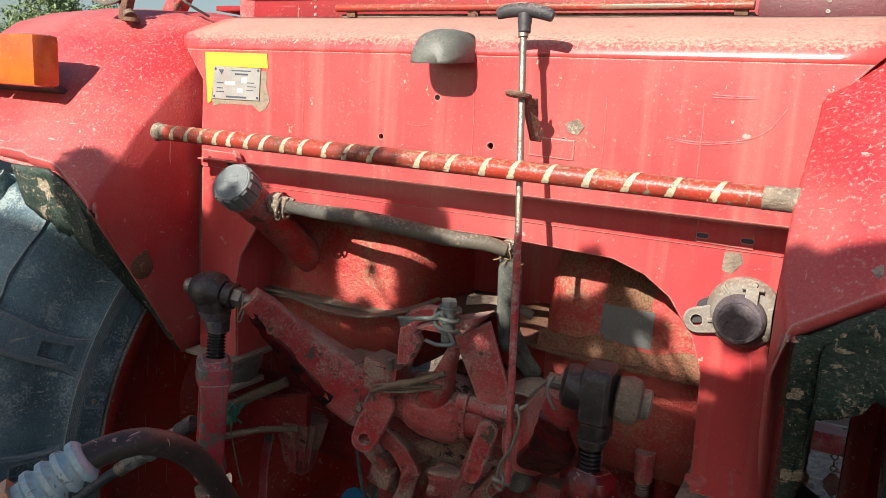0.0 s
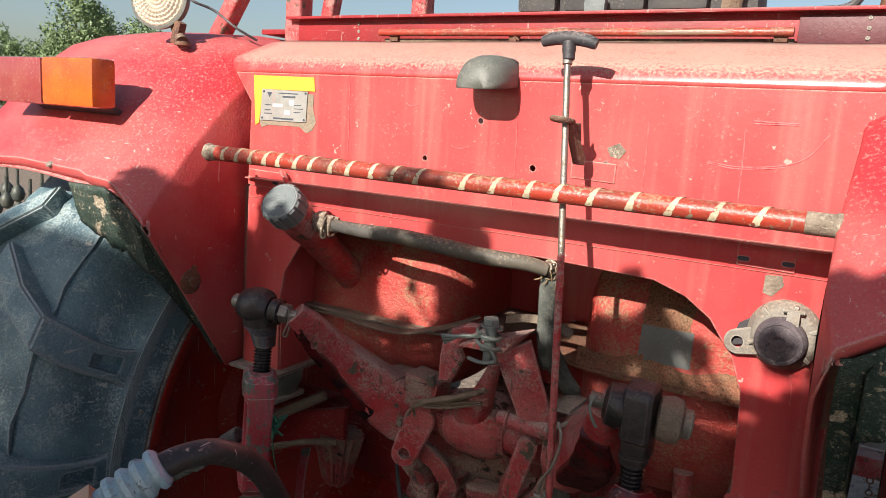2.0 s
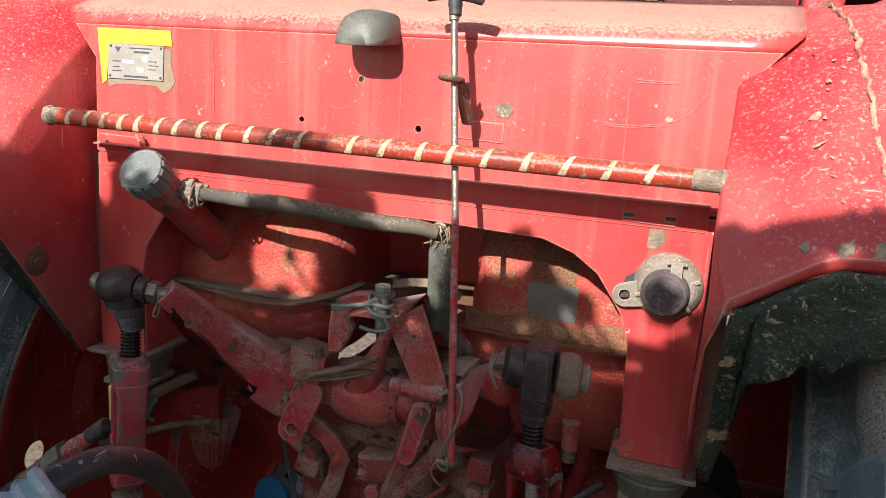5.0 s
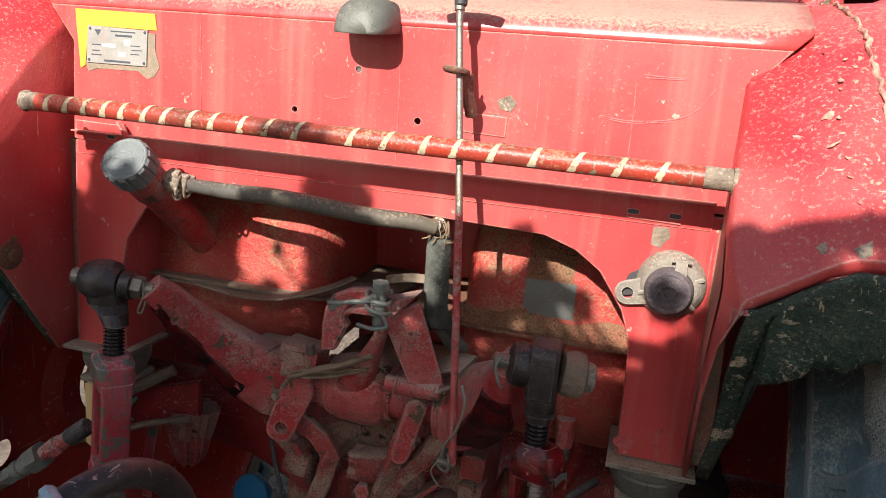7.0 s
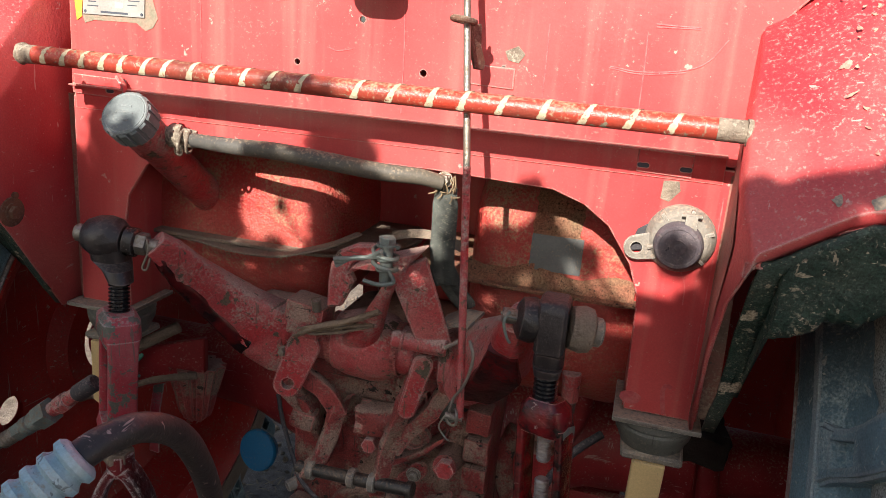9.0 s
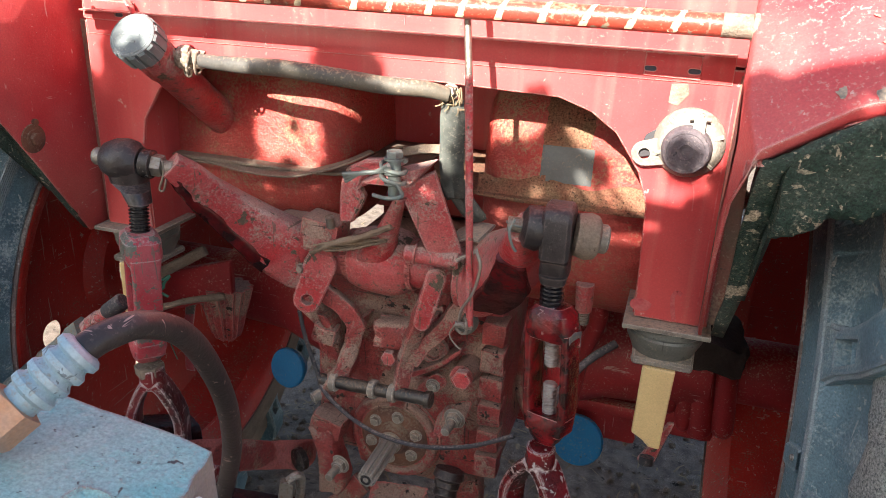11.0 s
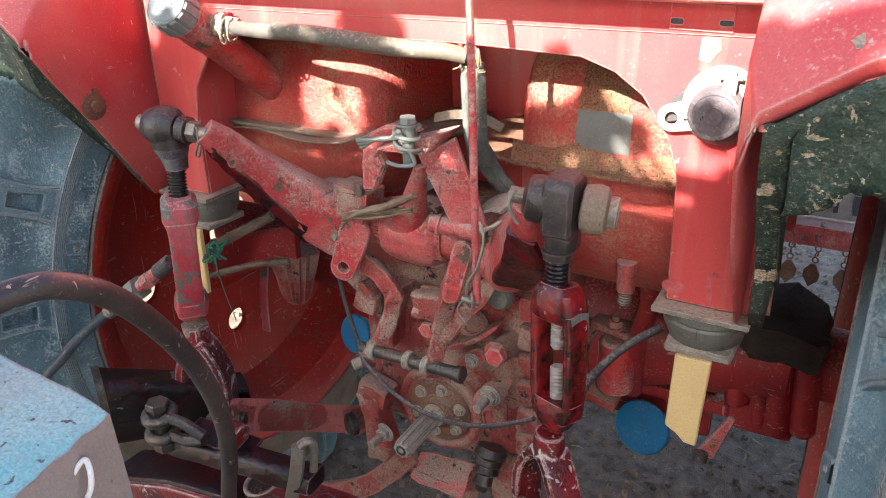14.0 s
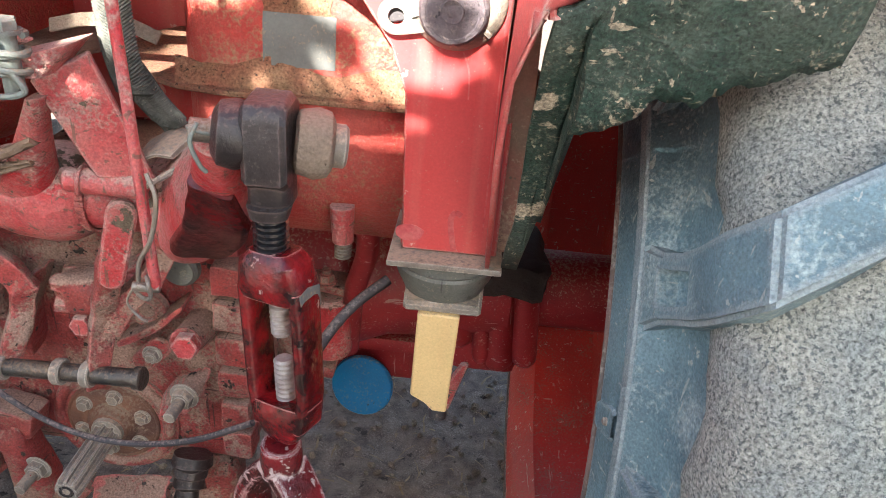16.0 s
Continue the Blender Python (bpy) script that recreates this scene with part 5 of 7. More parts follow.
torus(t, Vector((-0.825, 1.038, 1.610)), (1, 0.3, -0.1), 0.0180, 0.0025)
torus(t, Vector((-0.841, 1.030, 1.596)), (0.2, 1, 0.1), 0.008, 0.0022)
part("hose_clamp", t, M_BARE, neck, "dirty clamp wrapped with wire")
t = BM()
sweep(t, [(-0.816, 1.035, 1.615), (-0.735, 1.011, 1.6175), (-0.653, 1.009, 1.619), (-0.569, 1.019, 1.612), (-0.489, 1.035, 1.603), (-0.430, 1.056, 1.599), (-0.396, 1.072, 1.591)], lambda k: 0.0115 + 0.0025 * math.sin(math.pi * k), 14, 6)
breather = whole("breather_hose", t, M_BREATHER, "sagging grey rubber breather hose tied under the panel", "hose")
t = BM()
bolt(t, (-0.395, 1.083, 1.594), (0, -1, 0.1), 0.010, 0.012)
box(t, (-0.400, 1.080, 1.600), (0.03, 0.012, 0.004), bev=0.001)
part("strap_bolt", t, M_STEEL, tractor)

# ---- the braided strap ----
line = spline([(-0.392, 1.085, 1.581), (-0.392, 1.090, 1.525), (-0.394, 1.100, 1.464), (-0.388, 1.110, 1.413), (-0.396, 1.115, 1.440), (-0.374, 1.120, 1.401), (-0.351, 1.125, 1.371)], 16)
rope = thing("braided_strap", "grey braided rope strap, frayed pale at its top", "rope")
for s_ in (-1, 1):
    t = BM()
    for j in range(0, len(line) - 4):
        p, q = line[j], line[min(j + 4, len(line) - 1)]
        w = 0.0200 * min(1, 0.80 + j / 40)
        out = p + Vector((1, 0.05, 0)) * (s_ * w)
        mid_ = p.lerp(q, 0.5) + Vector((s_ * w * 0.55, -0.0065, 0))
        inn = q + Vector((-s_ * 0.002, -0.004, 0))
        sweep(t, [out, mid_, inn], 0.0021, 6, 2, 0.8)
    parts("cord", t, M_ROPE, rope)
t = BM()
strap_bar(t, [p + Vector((0, 0.003, 0)) for p in line[::4]], 0.035, 0.006, (1, 0, 0), 3)
part("core", t, M_ROPE, rope)
t = BM()
rnd = random.Random(21)
for i in range(26):
    p = line[rnd.randrange(0, 5)] + Vector((rnd.uniform(-0.016, 0.016), rnd.uniform(-0.012, 0.0), 0))
    q = p + Vector((rnd.uniform(-0.012, 0.012), rnd.uniform(-0.012, 0.004), rnd.uniform(-0.012, 0.028)))
    sweep(t, [p, mid(p, q) + Vector((0.003, -0.003, 0)), q], 0.0011, 5, 3)
part("frayed_end", t, M_STRAW, rope, "pale frayed fibres")

# ---- trailer socket on the leg ----
S = Vector((-0.030, 1.078, 1.553))
t = BM()
lathe(t, S + Vector((0, 0.012, 0)), (0, -1, 0), [(0, 0.050), (0.012, 0.051), (0.016, 0.049), (0.022, 0.044), (0.026, 0.040), (0.027, 0.036)], 36)
socket = part("trailer_socket", t, M_GREYDUST, tractor, "dusty grey trailer socket with a brown rubber cap")
for a in (20, 75, 130, 200, 320):
    g = radians(a)
    t = BM()
    box(t, (S.x + 0.041 * math.cos(g), S.y - 0.010, S.z + 0.041 * math.sin(g)), (0.014, 0.012, 0.006), (0, -a, 0), 0.002)
    part("socket_rib", t, M_GREYDUST, socket)
t = BM()
lathe(t, S + Vector((-0.002, -0.012, -0.006)), (-0.05, -1, 0.0), [(0, 0.0345), (0.004, 0.0355), (0.016, 0.0340), (0.021, 0.031), (0.022, 0.027), (0.0212, 0.0255), (0.022, 0.024), (0.022, 0.012), (0.023, 0.011), (0.021, 0.006), (0.0225, 0.002)], 36)
part("socket_cap", t, M_SOCKETCAP, socket, "brown-grey dusty rubber socket cap")
t = BM()
box(t, S + Vector((0.010, -0.024, 0.030)), (0.017, 0.007, 0.022), (-14, 0, 0), 0.002)
part("cap_hinge", t, M_GREYDUST, socket)
t = BM()
rod(t, S + Vector((-0.004, -0.022, 0.040)), S + Vector((0.024, -0.022, 0.040)), 0.003)
part("hinge_pin", t, M_GREYDUST, socket)
t = BM()
slab(t, link_outline(-0.060, -0.020, 0.019, -0.028, -0.012, 0.021), (S.x, S.y - 0.006, S.z), X, Z, 0.004)
ear = part("socket_ear", t, M_GREYDUST, socket, "steel mounting ear with a hole")
t = BM()
rod(t, (S.x - 0.060, S.y - 0.05, S.z - 0.020), (S.x - 0.060, S.y + 0.05, S.z - 0.020), 0.0085, seg=20)
cut(ear, t)
t = BM()
slab(t, [(-0.062, 0.006), (-0.040, 0.022), (-0.026, 0.02), (-0.030, -0.02), (-0.072, -0.03)][::-1], (S.x, S.y + 0.003, S.z), X, Z, 0.004)
part("ear_gasket", t, M_RUBBER, socket, "dark gasket behind the ear")
E0_, E1_, E2_, E3_ = Vector((0.025, 1.083, 1.652)), Vector((0.053, 1.083, 1.655)), Vector((0.062, 1.083, 1.430)), Vector((0.027, 1.083, 1.424))
t = BM()
slab(t, [(min(p.x, 0.0405), p.z) for p in (E0_, E1_, E2_, E3_)], (0, 1.0838, 0), X, Z, 0.0005, 0)
part("chafed_strip", t, M_BANDED, tractor, "brown strip where the paint is chafed away")
t = BM()
slab(t, [(-0.066, 1.634), (-0.044, 1.636), (-0.040, 1.622), (-0.054, 1.604), (-0.067, 1.608)][::-1], (0, 1.0835, 0), X, Z, 0.0008, 0)
part("bare_patch", t, M_BARE, tractor, "paint chipped to bare metal")

# ---- the leg feet: flange, rubber boot, lower plate and yellow strip ----
def make_foot(cx, z):
    t = bmesh.new()
    box(t, (cx, 1.125, z), (0.135, 0.14, 0.008), (0, 0, 0), 0.002)
    foot = part("leg_foot", t, M_GREYDUST, tractor, "dirty steel leg flange with a rubber mount")
    t = bmesh.new()
    lathe(t, (cx, 1.125, z - 0.004), (0, 0, -1), [(0, 0.058), (0.004, 0.063), (0.014, 0.064), (0.018, 0.061), (0.022, 0.063), (0.034, 0.061), (0.044, 0.056), (0.058, 0.050)], 32)
    part("rubber_mount", t, M_HOOD, foot, "grey cracked rubber mount")
    t = bmesh.new()
    slab(t, [(-0.046, -0.05), (0.050, -0.05), (0.054, 0.05), (-0.050, 0.05)], (cx, 1.120, z - 0.074), X, Y, 0.014, 0.004)
    part("mount_plate", t, M_GREYDUST, foot, "dust-caked lower plate")
    t = bmesh.new()
    slab(t, [(-0.025, 0), (0.027, 0), (0.022, -0.151), (0.004, -0.150), (-0.008, -0.138), (-0.027, -0.127)], (cx - 0.002, 1.075, z - 0.072), X, Z, 0.012, 0.002)
    part("yellow_strip", t, M_CREAM, foot, "pale yellow plastic strip, broken at its end")


make_foot(-0.019, 1.256)
make_foot(-1.045, 1.268)

# ---- fender bolt, tail lamp and work lamp ----
t = BM()
lathe(t, (-1.1145, 0.951, 1.469), (1, 0, 0), [(0, 0.026), (0.002, 0.025), (0.0025, 0.010)], 20)
bolt(t, (-1.1125, 0.951, 1.469), (1, 0, 0), 0.012, 0.008)
rod(t, (-1.1145, 0.958, 1.497), (-1.109, 0.958, 1.497), 0.006, seg=10)
part("fender_bolt", t, M_RUST, tractor, "rusty bolt on a dark stained patch")
t = BM()
box(t, (-1.372, 0.885, 1.852), (0.17, 0.055, 0.098), (0, 0, 0), 0.010)
tail = part("tail_lamp", t, M_AMBER, tractor, "amber and red plastic tail lamp, scuffed")
t = BM()
box(t, (-1.548, 0.885, 1.852), (0.178, 0.054, 0.096), (0, 0, 0), 0.010)
part("red_lens", t, M_REDLENS, tail, "faded red plastic lens")
t = BM()
box(t, (-1.478, 0.920, 1.849), (0.300, 0.024, 0.086), (0, 0, 0), 0.006)
box(t, (-1.435, 0.945, 1.790), (0.26, 0.09, 0.012), (-28, 0, 0), 0.003)
part("lamp_base", t, M_RUBBER, tail, "black lamp base")
W = Vector((-1.372, 1.085, 2.050))
t = BM()
way = Vector((0.35, -1, 0.1)).normalized()
lathe(t, W + way * -0.06, way, [(0, 0.02), (0.01, 0.035), (0.04, 0.062), (0.055, 0.068), (0.066, 0.069), (0.068, 0.064)], 36)
lamp = part("work_lamp", t, M_HOOD, tractor, "round work lamp with a fluted dusty lens")
t = BM()
la, lu, lv = basis(way)
rows = []
for i in range(15):
    r = 0.003 + 0.061 * i / 14
    rows.append([t.verts.new(W + way * (0.014 - 0.009 * (r / 0.064) ** 2 + 0.0026 * (i % 2) + (0.0022 if i > 5 and j % 2 else 0)) + lu * (r * math.cos(2 * math.pi * j / 60)) + lv * (r * math.sin(2 * math.pi * j / 60))) for j in range(60)])
skin(t, rows)
part("lens", t, M_GLASS, lamp, "fluted lens")
t = BM()
rod(t, W + Vector((0.025, 0.02, -0.062)), (-1.300, 1.085, 1.955), 0.010, 0.014)
box(t, (-1.318, 1.09, 1.975), (0.02, 0.02, 0.05), (0, 20, 0), 0.004)
lathe(t, (-1.298, 1.085, 1.948), Z, [(0, 0.018), (0.008, 0.016)], 16)
part("lamp_bracket", t, M_RUST, lamp)
t = BM()
sweep(t, [W + Vector((0.05, 0.03, 0.01)), W + Vector((0.075, 0.03, -0.005)), W + Vector((0.105, 0.06, -0.02)), (-1.215, 1.16, 1.995), (-1.19, 1.2, 1.972)], 0.003, 8, 6)
part("lamp_wire", t, M_RUBBER, lamp)
t = BM()
lathe(t, (-1.402, 0.840, 1.684), (0.0, -0.55, 1), [(0, 0.009), (0.003, 0.009), (0.006, 0.005)], 14)
part("fender_rivet", t, M_GREYDUST, tractor)

# ---- platform, rail and posts behind the ledge ----
t = BM()
box(t, (-0.555, 1.352, 2.008), (1.335, 0.008, 0.068), bev=0.001)
box(t, (-0.555, 1.341, 2.040), (1.335, 0.03, 0.006), bev=0.001)
platform = part("platform_edge", t, M_MATTRED, tractor, "dark red folded platform edge")
t = BM()
box(t, (0.005, 1.345, 2.004), (0.205, 0.006, 0.058), bev=0.001)
part("end_plate", t, M_SHADEPANEL, platform, "end plate coloured dark maroon for the shade of the recess")
t = BM()
rod(t, (-0.935, 1.315, 2.003), (-0.100, 1.315, 2.001), 0.0075, seg=14)
part("lock_rod", t, M_BAR, tractor, "long red lock rod")
t = BM()
box(t, (-0.515, 1.335, 1.983), (0.83, 0.018, 0.018), bev=0.002)
part("wood_lath", t, M_WOOD, tractor, "dusty wooden lath under the rod")
t = BM()
for x in (-0.61, -0.12, -0.9):
    box(t, (x, 1.322, 1.995), (0.022, 0.01, 0.02), bev=0.002)
bolt(t, (-0.605, 1.315, 1.985), (0, -1, 0), 0.007, 0.006)
part("rod_clip", t, M_RUST, tractor)
t = BM()
for x in (-1.019, 0.0055):
    for z in (1.994, 2.010, 2.026):
        lathe(t, (x, 1.342 if x > -0.1 else 1.348, z), (0, -1, 0), [(0, 0.004), (0.002, 0.003)], 10)
parts("platform_rivet", t, M_GREYDUST, platform)


def post(p0, p1, w=0.05):
    p0, p1 = Vector(p0), Vector(p1)
    d = (p1 - p0).normalized()
    t = bmesh.new()
    side = Vector((1, 0, 0)) - d * d.x
    side.normalize()
    beam(t, [(p0, side * w / 2, d.cross(side) * w / 2), (p1, side * w / 2, d.cross(side) * w / 2)], 16, 0.3)
    part("frame_post", t, M_ARM, tractor, "red square-tube post of the roll frame")


post((-1.222, 1.37, 1.97), (-1.205, 1.37, 3.1))
post((-1.17, 1.42, 2.03), (-1.00, 1.45, 3.0), 0.035)
post((-1.56, 1.40, 1.96), (-1.18, 1.40, 2.5), 0.045)
post((-0.915, 1.45, 2.0), (-0.905, 1.45, 3.0), 0.042)
post((0.150, 1.38, 1.96), (0.165, 1.40, 3.1), 0.065)
t = BM()
box(t, (-0.45, 1.56, 2.20), (0.52, 0.10, 0.30), (6, 0, 0), 0.03)
box(t, (-0.45, 1.80, 2.06), (0.50, 0.46, 0.10), (0, 0, 0), 0.04)
seat = part("driver_seat", t, M_SEAT, tractor, "worn grey-black driver's seat with torn cover")
t = BM()
for x0, x1 in ((-0.695, -0.605), (-0.585, -0.41), (-0.395, -0.285)):
    box(t, ((x0 + x1) / 2, 1.497, 2.19), (x1 - x0, 0.02, 0.24), (6, 0, 0), 0.008)
part("seat_panel", t, M_SEAT, seat)
t = BM()
box(t, (-0.505, 1.478, 2.075), (0.045, 0.02, 0.035), bev=0.004)
part("seat_buckle", t, M_GREY, seat, "small grey buckle")
t = BM()
sweep(t, [(-0.24, 1.50, 2.06), (-0.235, 1.49, 2.13), (-0.25, 1.5, 2.25)], 0.02, 10, 5, 0.7)
part("torn_bolster", t, M_WOOD, seat, "torn brown bolster")
t = BM()
sweep(t, [(-0.075, 1.45, 2.055), (-0.04, 1.45, 2.058), (-0.02, 1.45, 2.075), (-0.01, 1.45, 2.12)], 0.008, 10, 6)
part("grab_lever", t, M_RUBBER, tractor, "bent black lever")
t = BM()
rod(t, (0.025, 1.47, 2.03), (0.045, 1.47, 2.25), 0.018, 0.013)
part("lever_boot", t, M_RUST, tractor)

t = BM()
slab(t, [(-0.064 + 0.017 * (1 + 0.25 * noise.noise((i * 0.7, 5, 0))) * math.cos(i * 0.37), 1.284 + 0.011 * math.sin(i * 0.37)) for i in range(17)], (0, 1.0838, 0), X, Z, 0.0006, 0)
part("paint_bloom", t, M_BLOOM, tractor, "pale bloom in the paint")
t = BM()
strap_bar(t, [(-0.004, 1.0836, 1.312), (-0.012, 1.0836, 1.315), (-0.0165, 1.0836, 1.305), (-0.014, 1.0836, 1.285), (-0.010, 1.0836, 1.266)], 0.007, 0.0008, (1, 0, 0.3))
part("paint_run", t, M_BLOOM, tractor, "hooked run of pale paint")

# ---- rock shaft, lift arms and top-link bracket ----
SY, SZ = 1.145, 1.262
t = BM()
rod(t, (-0.735, SY, SZ), (-0.33, SY, SZ), 0.044, seg=32)
shaft = part("rock_shaft", t, M_ARM, tractor, "red rock shaft under worn dusty paint")
t = BM()
lathe(t, (-0.590, SY, SZ - 0.002), X, [(0, 0.046), (0.004, 0.055), (0.03, 0.060), (0.075, 0.064), (0.100, 0.060), (0.112, 0.052), (0.118, 0.046)], 40)
rough(t, 0.003, 30)
boss = part("crank_boss", t, M_ARM, shaft, "rounded forged crank boss")
for x in (-0.594, -0.470):
    t = BM()
    for i in range(44):
        g = 2 * math.pi * i / 44
        box(t, (x, SY + 0.0475 * math.cos(g), SZ + 0.0475 * math.sin(g)), (0.012, 0.0035, 0.006), (math.degrees(g), 0, 0), 0.0008)
    part("spline_teeth", t, M_CAST, shaft, "ring of spline teeth")
t = BM()
for x in (-0.648, -0.372):
    lathe(t, (x, SY, SZ), X, [(0, 0.0446), (0.0015, 0.0452), (0.003, 0.0446)], 32)
part("shaft_seal", t, M_BLACK, shaft)

# the arm with the black ball joint at its tip
def arm_sections(pts):
    out = []
    for i, (c, hh, hw) in enumerate(pts):
        a = Vector(pts[max(i - 1, 0)][0])
        b = Vector(pts[min(i + 1, len(pts) - 1)][0])
        d = (b - a).normalized()
        h = Vector((0.35, 0.0, 1.0))
        h = (h - d * h.dot(d)).normalized()
        out.append((c, h * hh, d.cross(h) * hw))
    return out


t = BM()
beam(t, arm_sections([((-0.837, 0.955, 1.455), 0.020, 0.018), ((-0.822, 0.975, 1.432), 0.027, 0.019), ((-0.813, 1.010, 1.393), 0.033, 0.021), ((-0.784, 1.045, 1.351), 0.040, 0.024),
                      ((-0.749, 1.075, 1.309), 0.050, 0.028), ((-0.713, 1.100, 1.273), 0.060, 0.034), ((-0.690, 1.120, 1.253), 0.063, 0.040), ((-0.667, 1.135, 1.243), 0.060, 0.040)]), 24)
arm = part("lift_arm", t, M_ARM, tractor, "long red forged lift arm with worn edges")
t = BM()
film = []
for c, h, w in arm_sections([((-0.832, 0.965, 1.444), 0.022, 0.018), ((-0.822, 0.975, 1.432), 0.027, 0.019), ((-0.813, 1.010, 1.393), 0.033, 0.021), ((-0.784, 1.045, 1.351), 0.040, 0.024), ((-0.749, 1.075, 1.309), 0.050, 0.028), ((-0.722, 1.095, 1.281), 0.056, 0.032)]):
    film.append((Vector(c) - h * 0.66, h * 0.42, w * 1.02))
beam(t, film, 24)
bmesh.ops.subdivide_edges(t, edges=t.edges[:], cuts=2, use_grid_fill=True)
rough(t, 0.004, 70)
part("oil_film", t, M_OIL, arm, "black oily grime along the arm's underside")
t = BM()
lathe(t, (-0.742, SY, SZ), X, [(0, 0.060), (0.004, 0.066), (0.066, 0.066), (0.070, 0.060)], 32)
box(t, (-0.623, 1.090, 1.331), (0.072, 0.06, 0.040), (0, 8, 0), 0.006)
box(t, (-0.626, 1.085, 1.303), (0.060, 0.05, 0.03), (0, 8, 0), 0.006)
part("arm_hub", t, M_CAST, arm, "dust-caked arm hub with a clamp block")
t = BM()
lathe(t, (-0.597, 1.060, 1.345), (0, -0.3, 1), [(0, 0.008), (0.022, 0.008)], 12)
part("clamp_stud", t, M_STEEL, arm)
t = BM()
bolt(t, (-0.666, 1.075, 1.248), (-0.2, -1, 0.1), 0.008, 0.008)
part("hub_bolt", t, M_STEEL, arm)
t = BM()
slab(t, link_outline(0, 0, 0.026, 0.028, 0.075, 0.030), (-0.661, 1.085, 1.185), (1, 0.25, 0), Z, 0.016, 0.003)
earl = part("pull_ear", t, M_ARM, arm, "red ear with a round hole")
t = BM()
p = Vector((-0.660, 1.085, 1.188))
rod(t, p + Vector((0.03, -0.1, 0)), p + Vector((-0.03, 0.1, 0)), 0.0115, seg=20)
cut(earl, t)

t = BM()
beam(t, arm_sections([((-0.353, 1.130, 1.250), 0.062, 0.040), ((-0.318, 1.105, 1.284), 0.064, 0.046), ((-0.284, 1.070, 1.322), 0.058, 0.048), ((-0.257, 1.035, 1.352), 0.052, 0.044), ((-0.246, 0.995, 1.392), 0.038, 0.030), ((-0.238, 0.955, 1.436), 0.026, 0.016)]), 28, 0.7)
armr = part("lift_arm", t, M_ARM, tractor, "thick red lift arm, its underside dark with oil")
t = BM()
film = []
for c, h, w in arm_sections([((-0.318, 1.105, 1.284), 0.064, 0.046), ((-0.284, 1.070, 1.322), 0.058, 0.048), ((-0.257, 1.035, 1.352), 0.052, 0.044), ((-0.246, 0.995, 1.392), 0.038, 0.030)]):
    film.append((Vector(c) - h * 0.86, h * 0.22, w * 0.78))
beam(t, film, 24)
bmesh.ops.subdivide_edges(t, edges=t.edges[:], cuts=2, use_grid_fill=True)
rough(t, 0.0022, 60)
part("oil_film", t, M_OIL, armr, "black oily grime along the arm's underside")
t = BM()
lathe(t, (-0.385, SY, SZ), X, [(0, 0.056), (0.004, 0.063), (0.05, 0.064), (0.056, 0.058)], 32)
part("arm_hub", t, M_ARM, armr)

# ball joints, lift rods
P0, P1 = Vector((-0.256, 0.930, 1.446)), Vector((-0.124, 0.962, 1.431))
ax = (P1 - P0).normalized()
L = (P1 - P0).length
t = BM()
rod(t, P0, P0 + ax * 0.03, 0.011)
pin = part("joint_pin", t, M_STEEL, armr, "steel cross pin with a spring cotter")
t = BM()
torus(t, P0 + ax * 0.012, (0.2, 0.3, 1), 0.013, 0.0022)
sweep(t, [P0 + ax * 0.012 + Vector((0, -0.012, 0.012)), P0 + ax * 0.006 + Vector((0, -0.016, -0.006)), P0 + ax * 0.012 + Vector((0, -0.014, -0.028)), P0 + ax * 0.016 + Vector((0, -0.010, -0.036))], 0.0022, 8, 6)
part("cotter", t, M_WIRE, armr)
t = BM()
lathe(t, P0 + ax * 0.020, ax, [(0, 0.020), (0.006, 0.030), (0.022, 0.033), (0.030, 0.030), (0.034, 0.024), (0.050, 0.026)], 28)
part("joint_collar", t, M_JOINT, armr, "dark steel collar")
t = BM()
lathe(t, P0 + ax * (L * 0.53 + 0.045), ax, [(0, 0.021), (0.022, 0.021), (0.025, 0.018), (0.0245, 0.006)], 24)
part("pin_end", t, M_GREYDUST, armr, "pale worn pin end")
t = BM()
Bc = P0 + ax * (L * 0.53)
oct_ = [(-0.033, -0.036), (-0.033, 0.024), (-0.024, 0.041), (0.018, 0.042), (0.033, 0.031), (0.033, -0.022), (0.020, -0.044), (-0.018, -0.047)]
slab(t, [(a * 0.92, b * 0.95) for a, b in oct_], Bc - ax * 0.021, (0, 1, 0.05), Z, 0.042, 0.005)
Tr0, Tr1 = Vector((-0.184, 0.925, 1.355)), Vector((-0.182, 0.925, 1.322))
beam(t, [(Bc + Vector((0, 0, -0.03)), (0.021, 0, 0), (0, 0.028, 0)), (Bc + Vector((0, 0, -0.06)), (0.022, 0, 0), (0, 0.025, 0)), (mid(Bc, Tr0, 0.70), (0.021, 0, 0), (0, 0.022, 0)), (mid(Bc, Tr0, 0.84), (0.018, 0, 0), (0, 0.018, 0))], 20, 0.7)
lift_r = part("lift_rod", t, M_JOINT, tractor, "grimy dark ball-joint head on a threaded lift rod")
t = BM()
lathe(t, P0 + ax * (L * 0.53 + 0.021), ax, [(0, 0.022), (0.003, 0.030), (0.020, 0.034), (0.032, 0.031), (0.036, 0.024)], 28)
part("joint_bush", t, M_MUD, lift_r, "bush caked in pale dust")
t = BM()
thread(t, mid(Bc, Tr0, 0.82), Tr1 + Vector((0, 0, -0.02)), 0.0175, 0.0062)
part("thread", t, M_THREAD, lift_r)
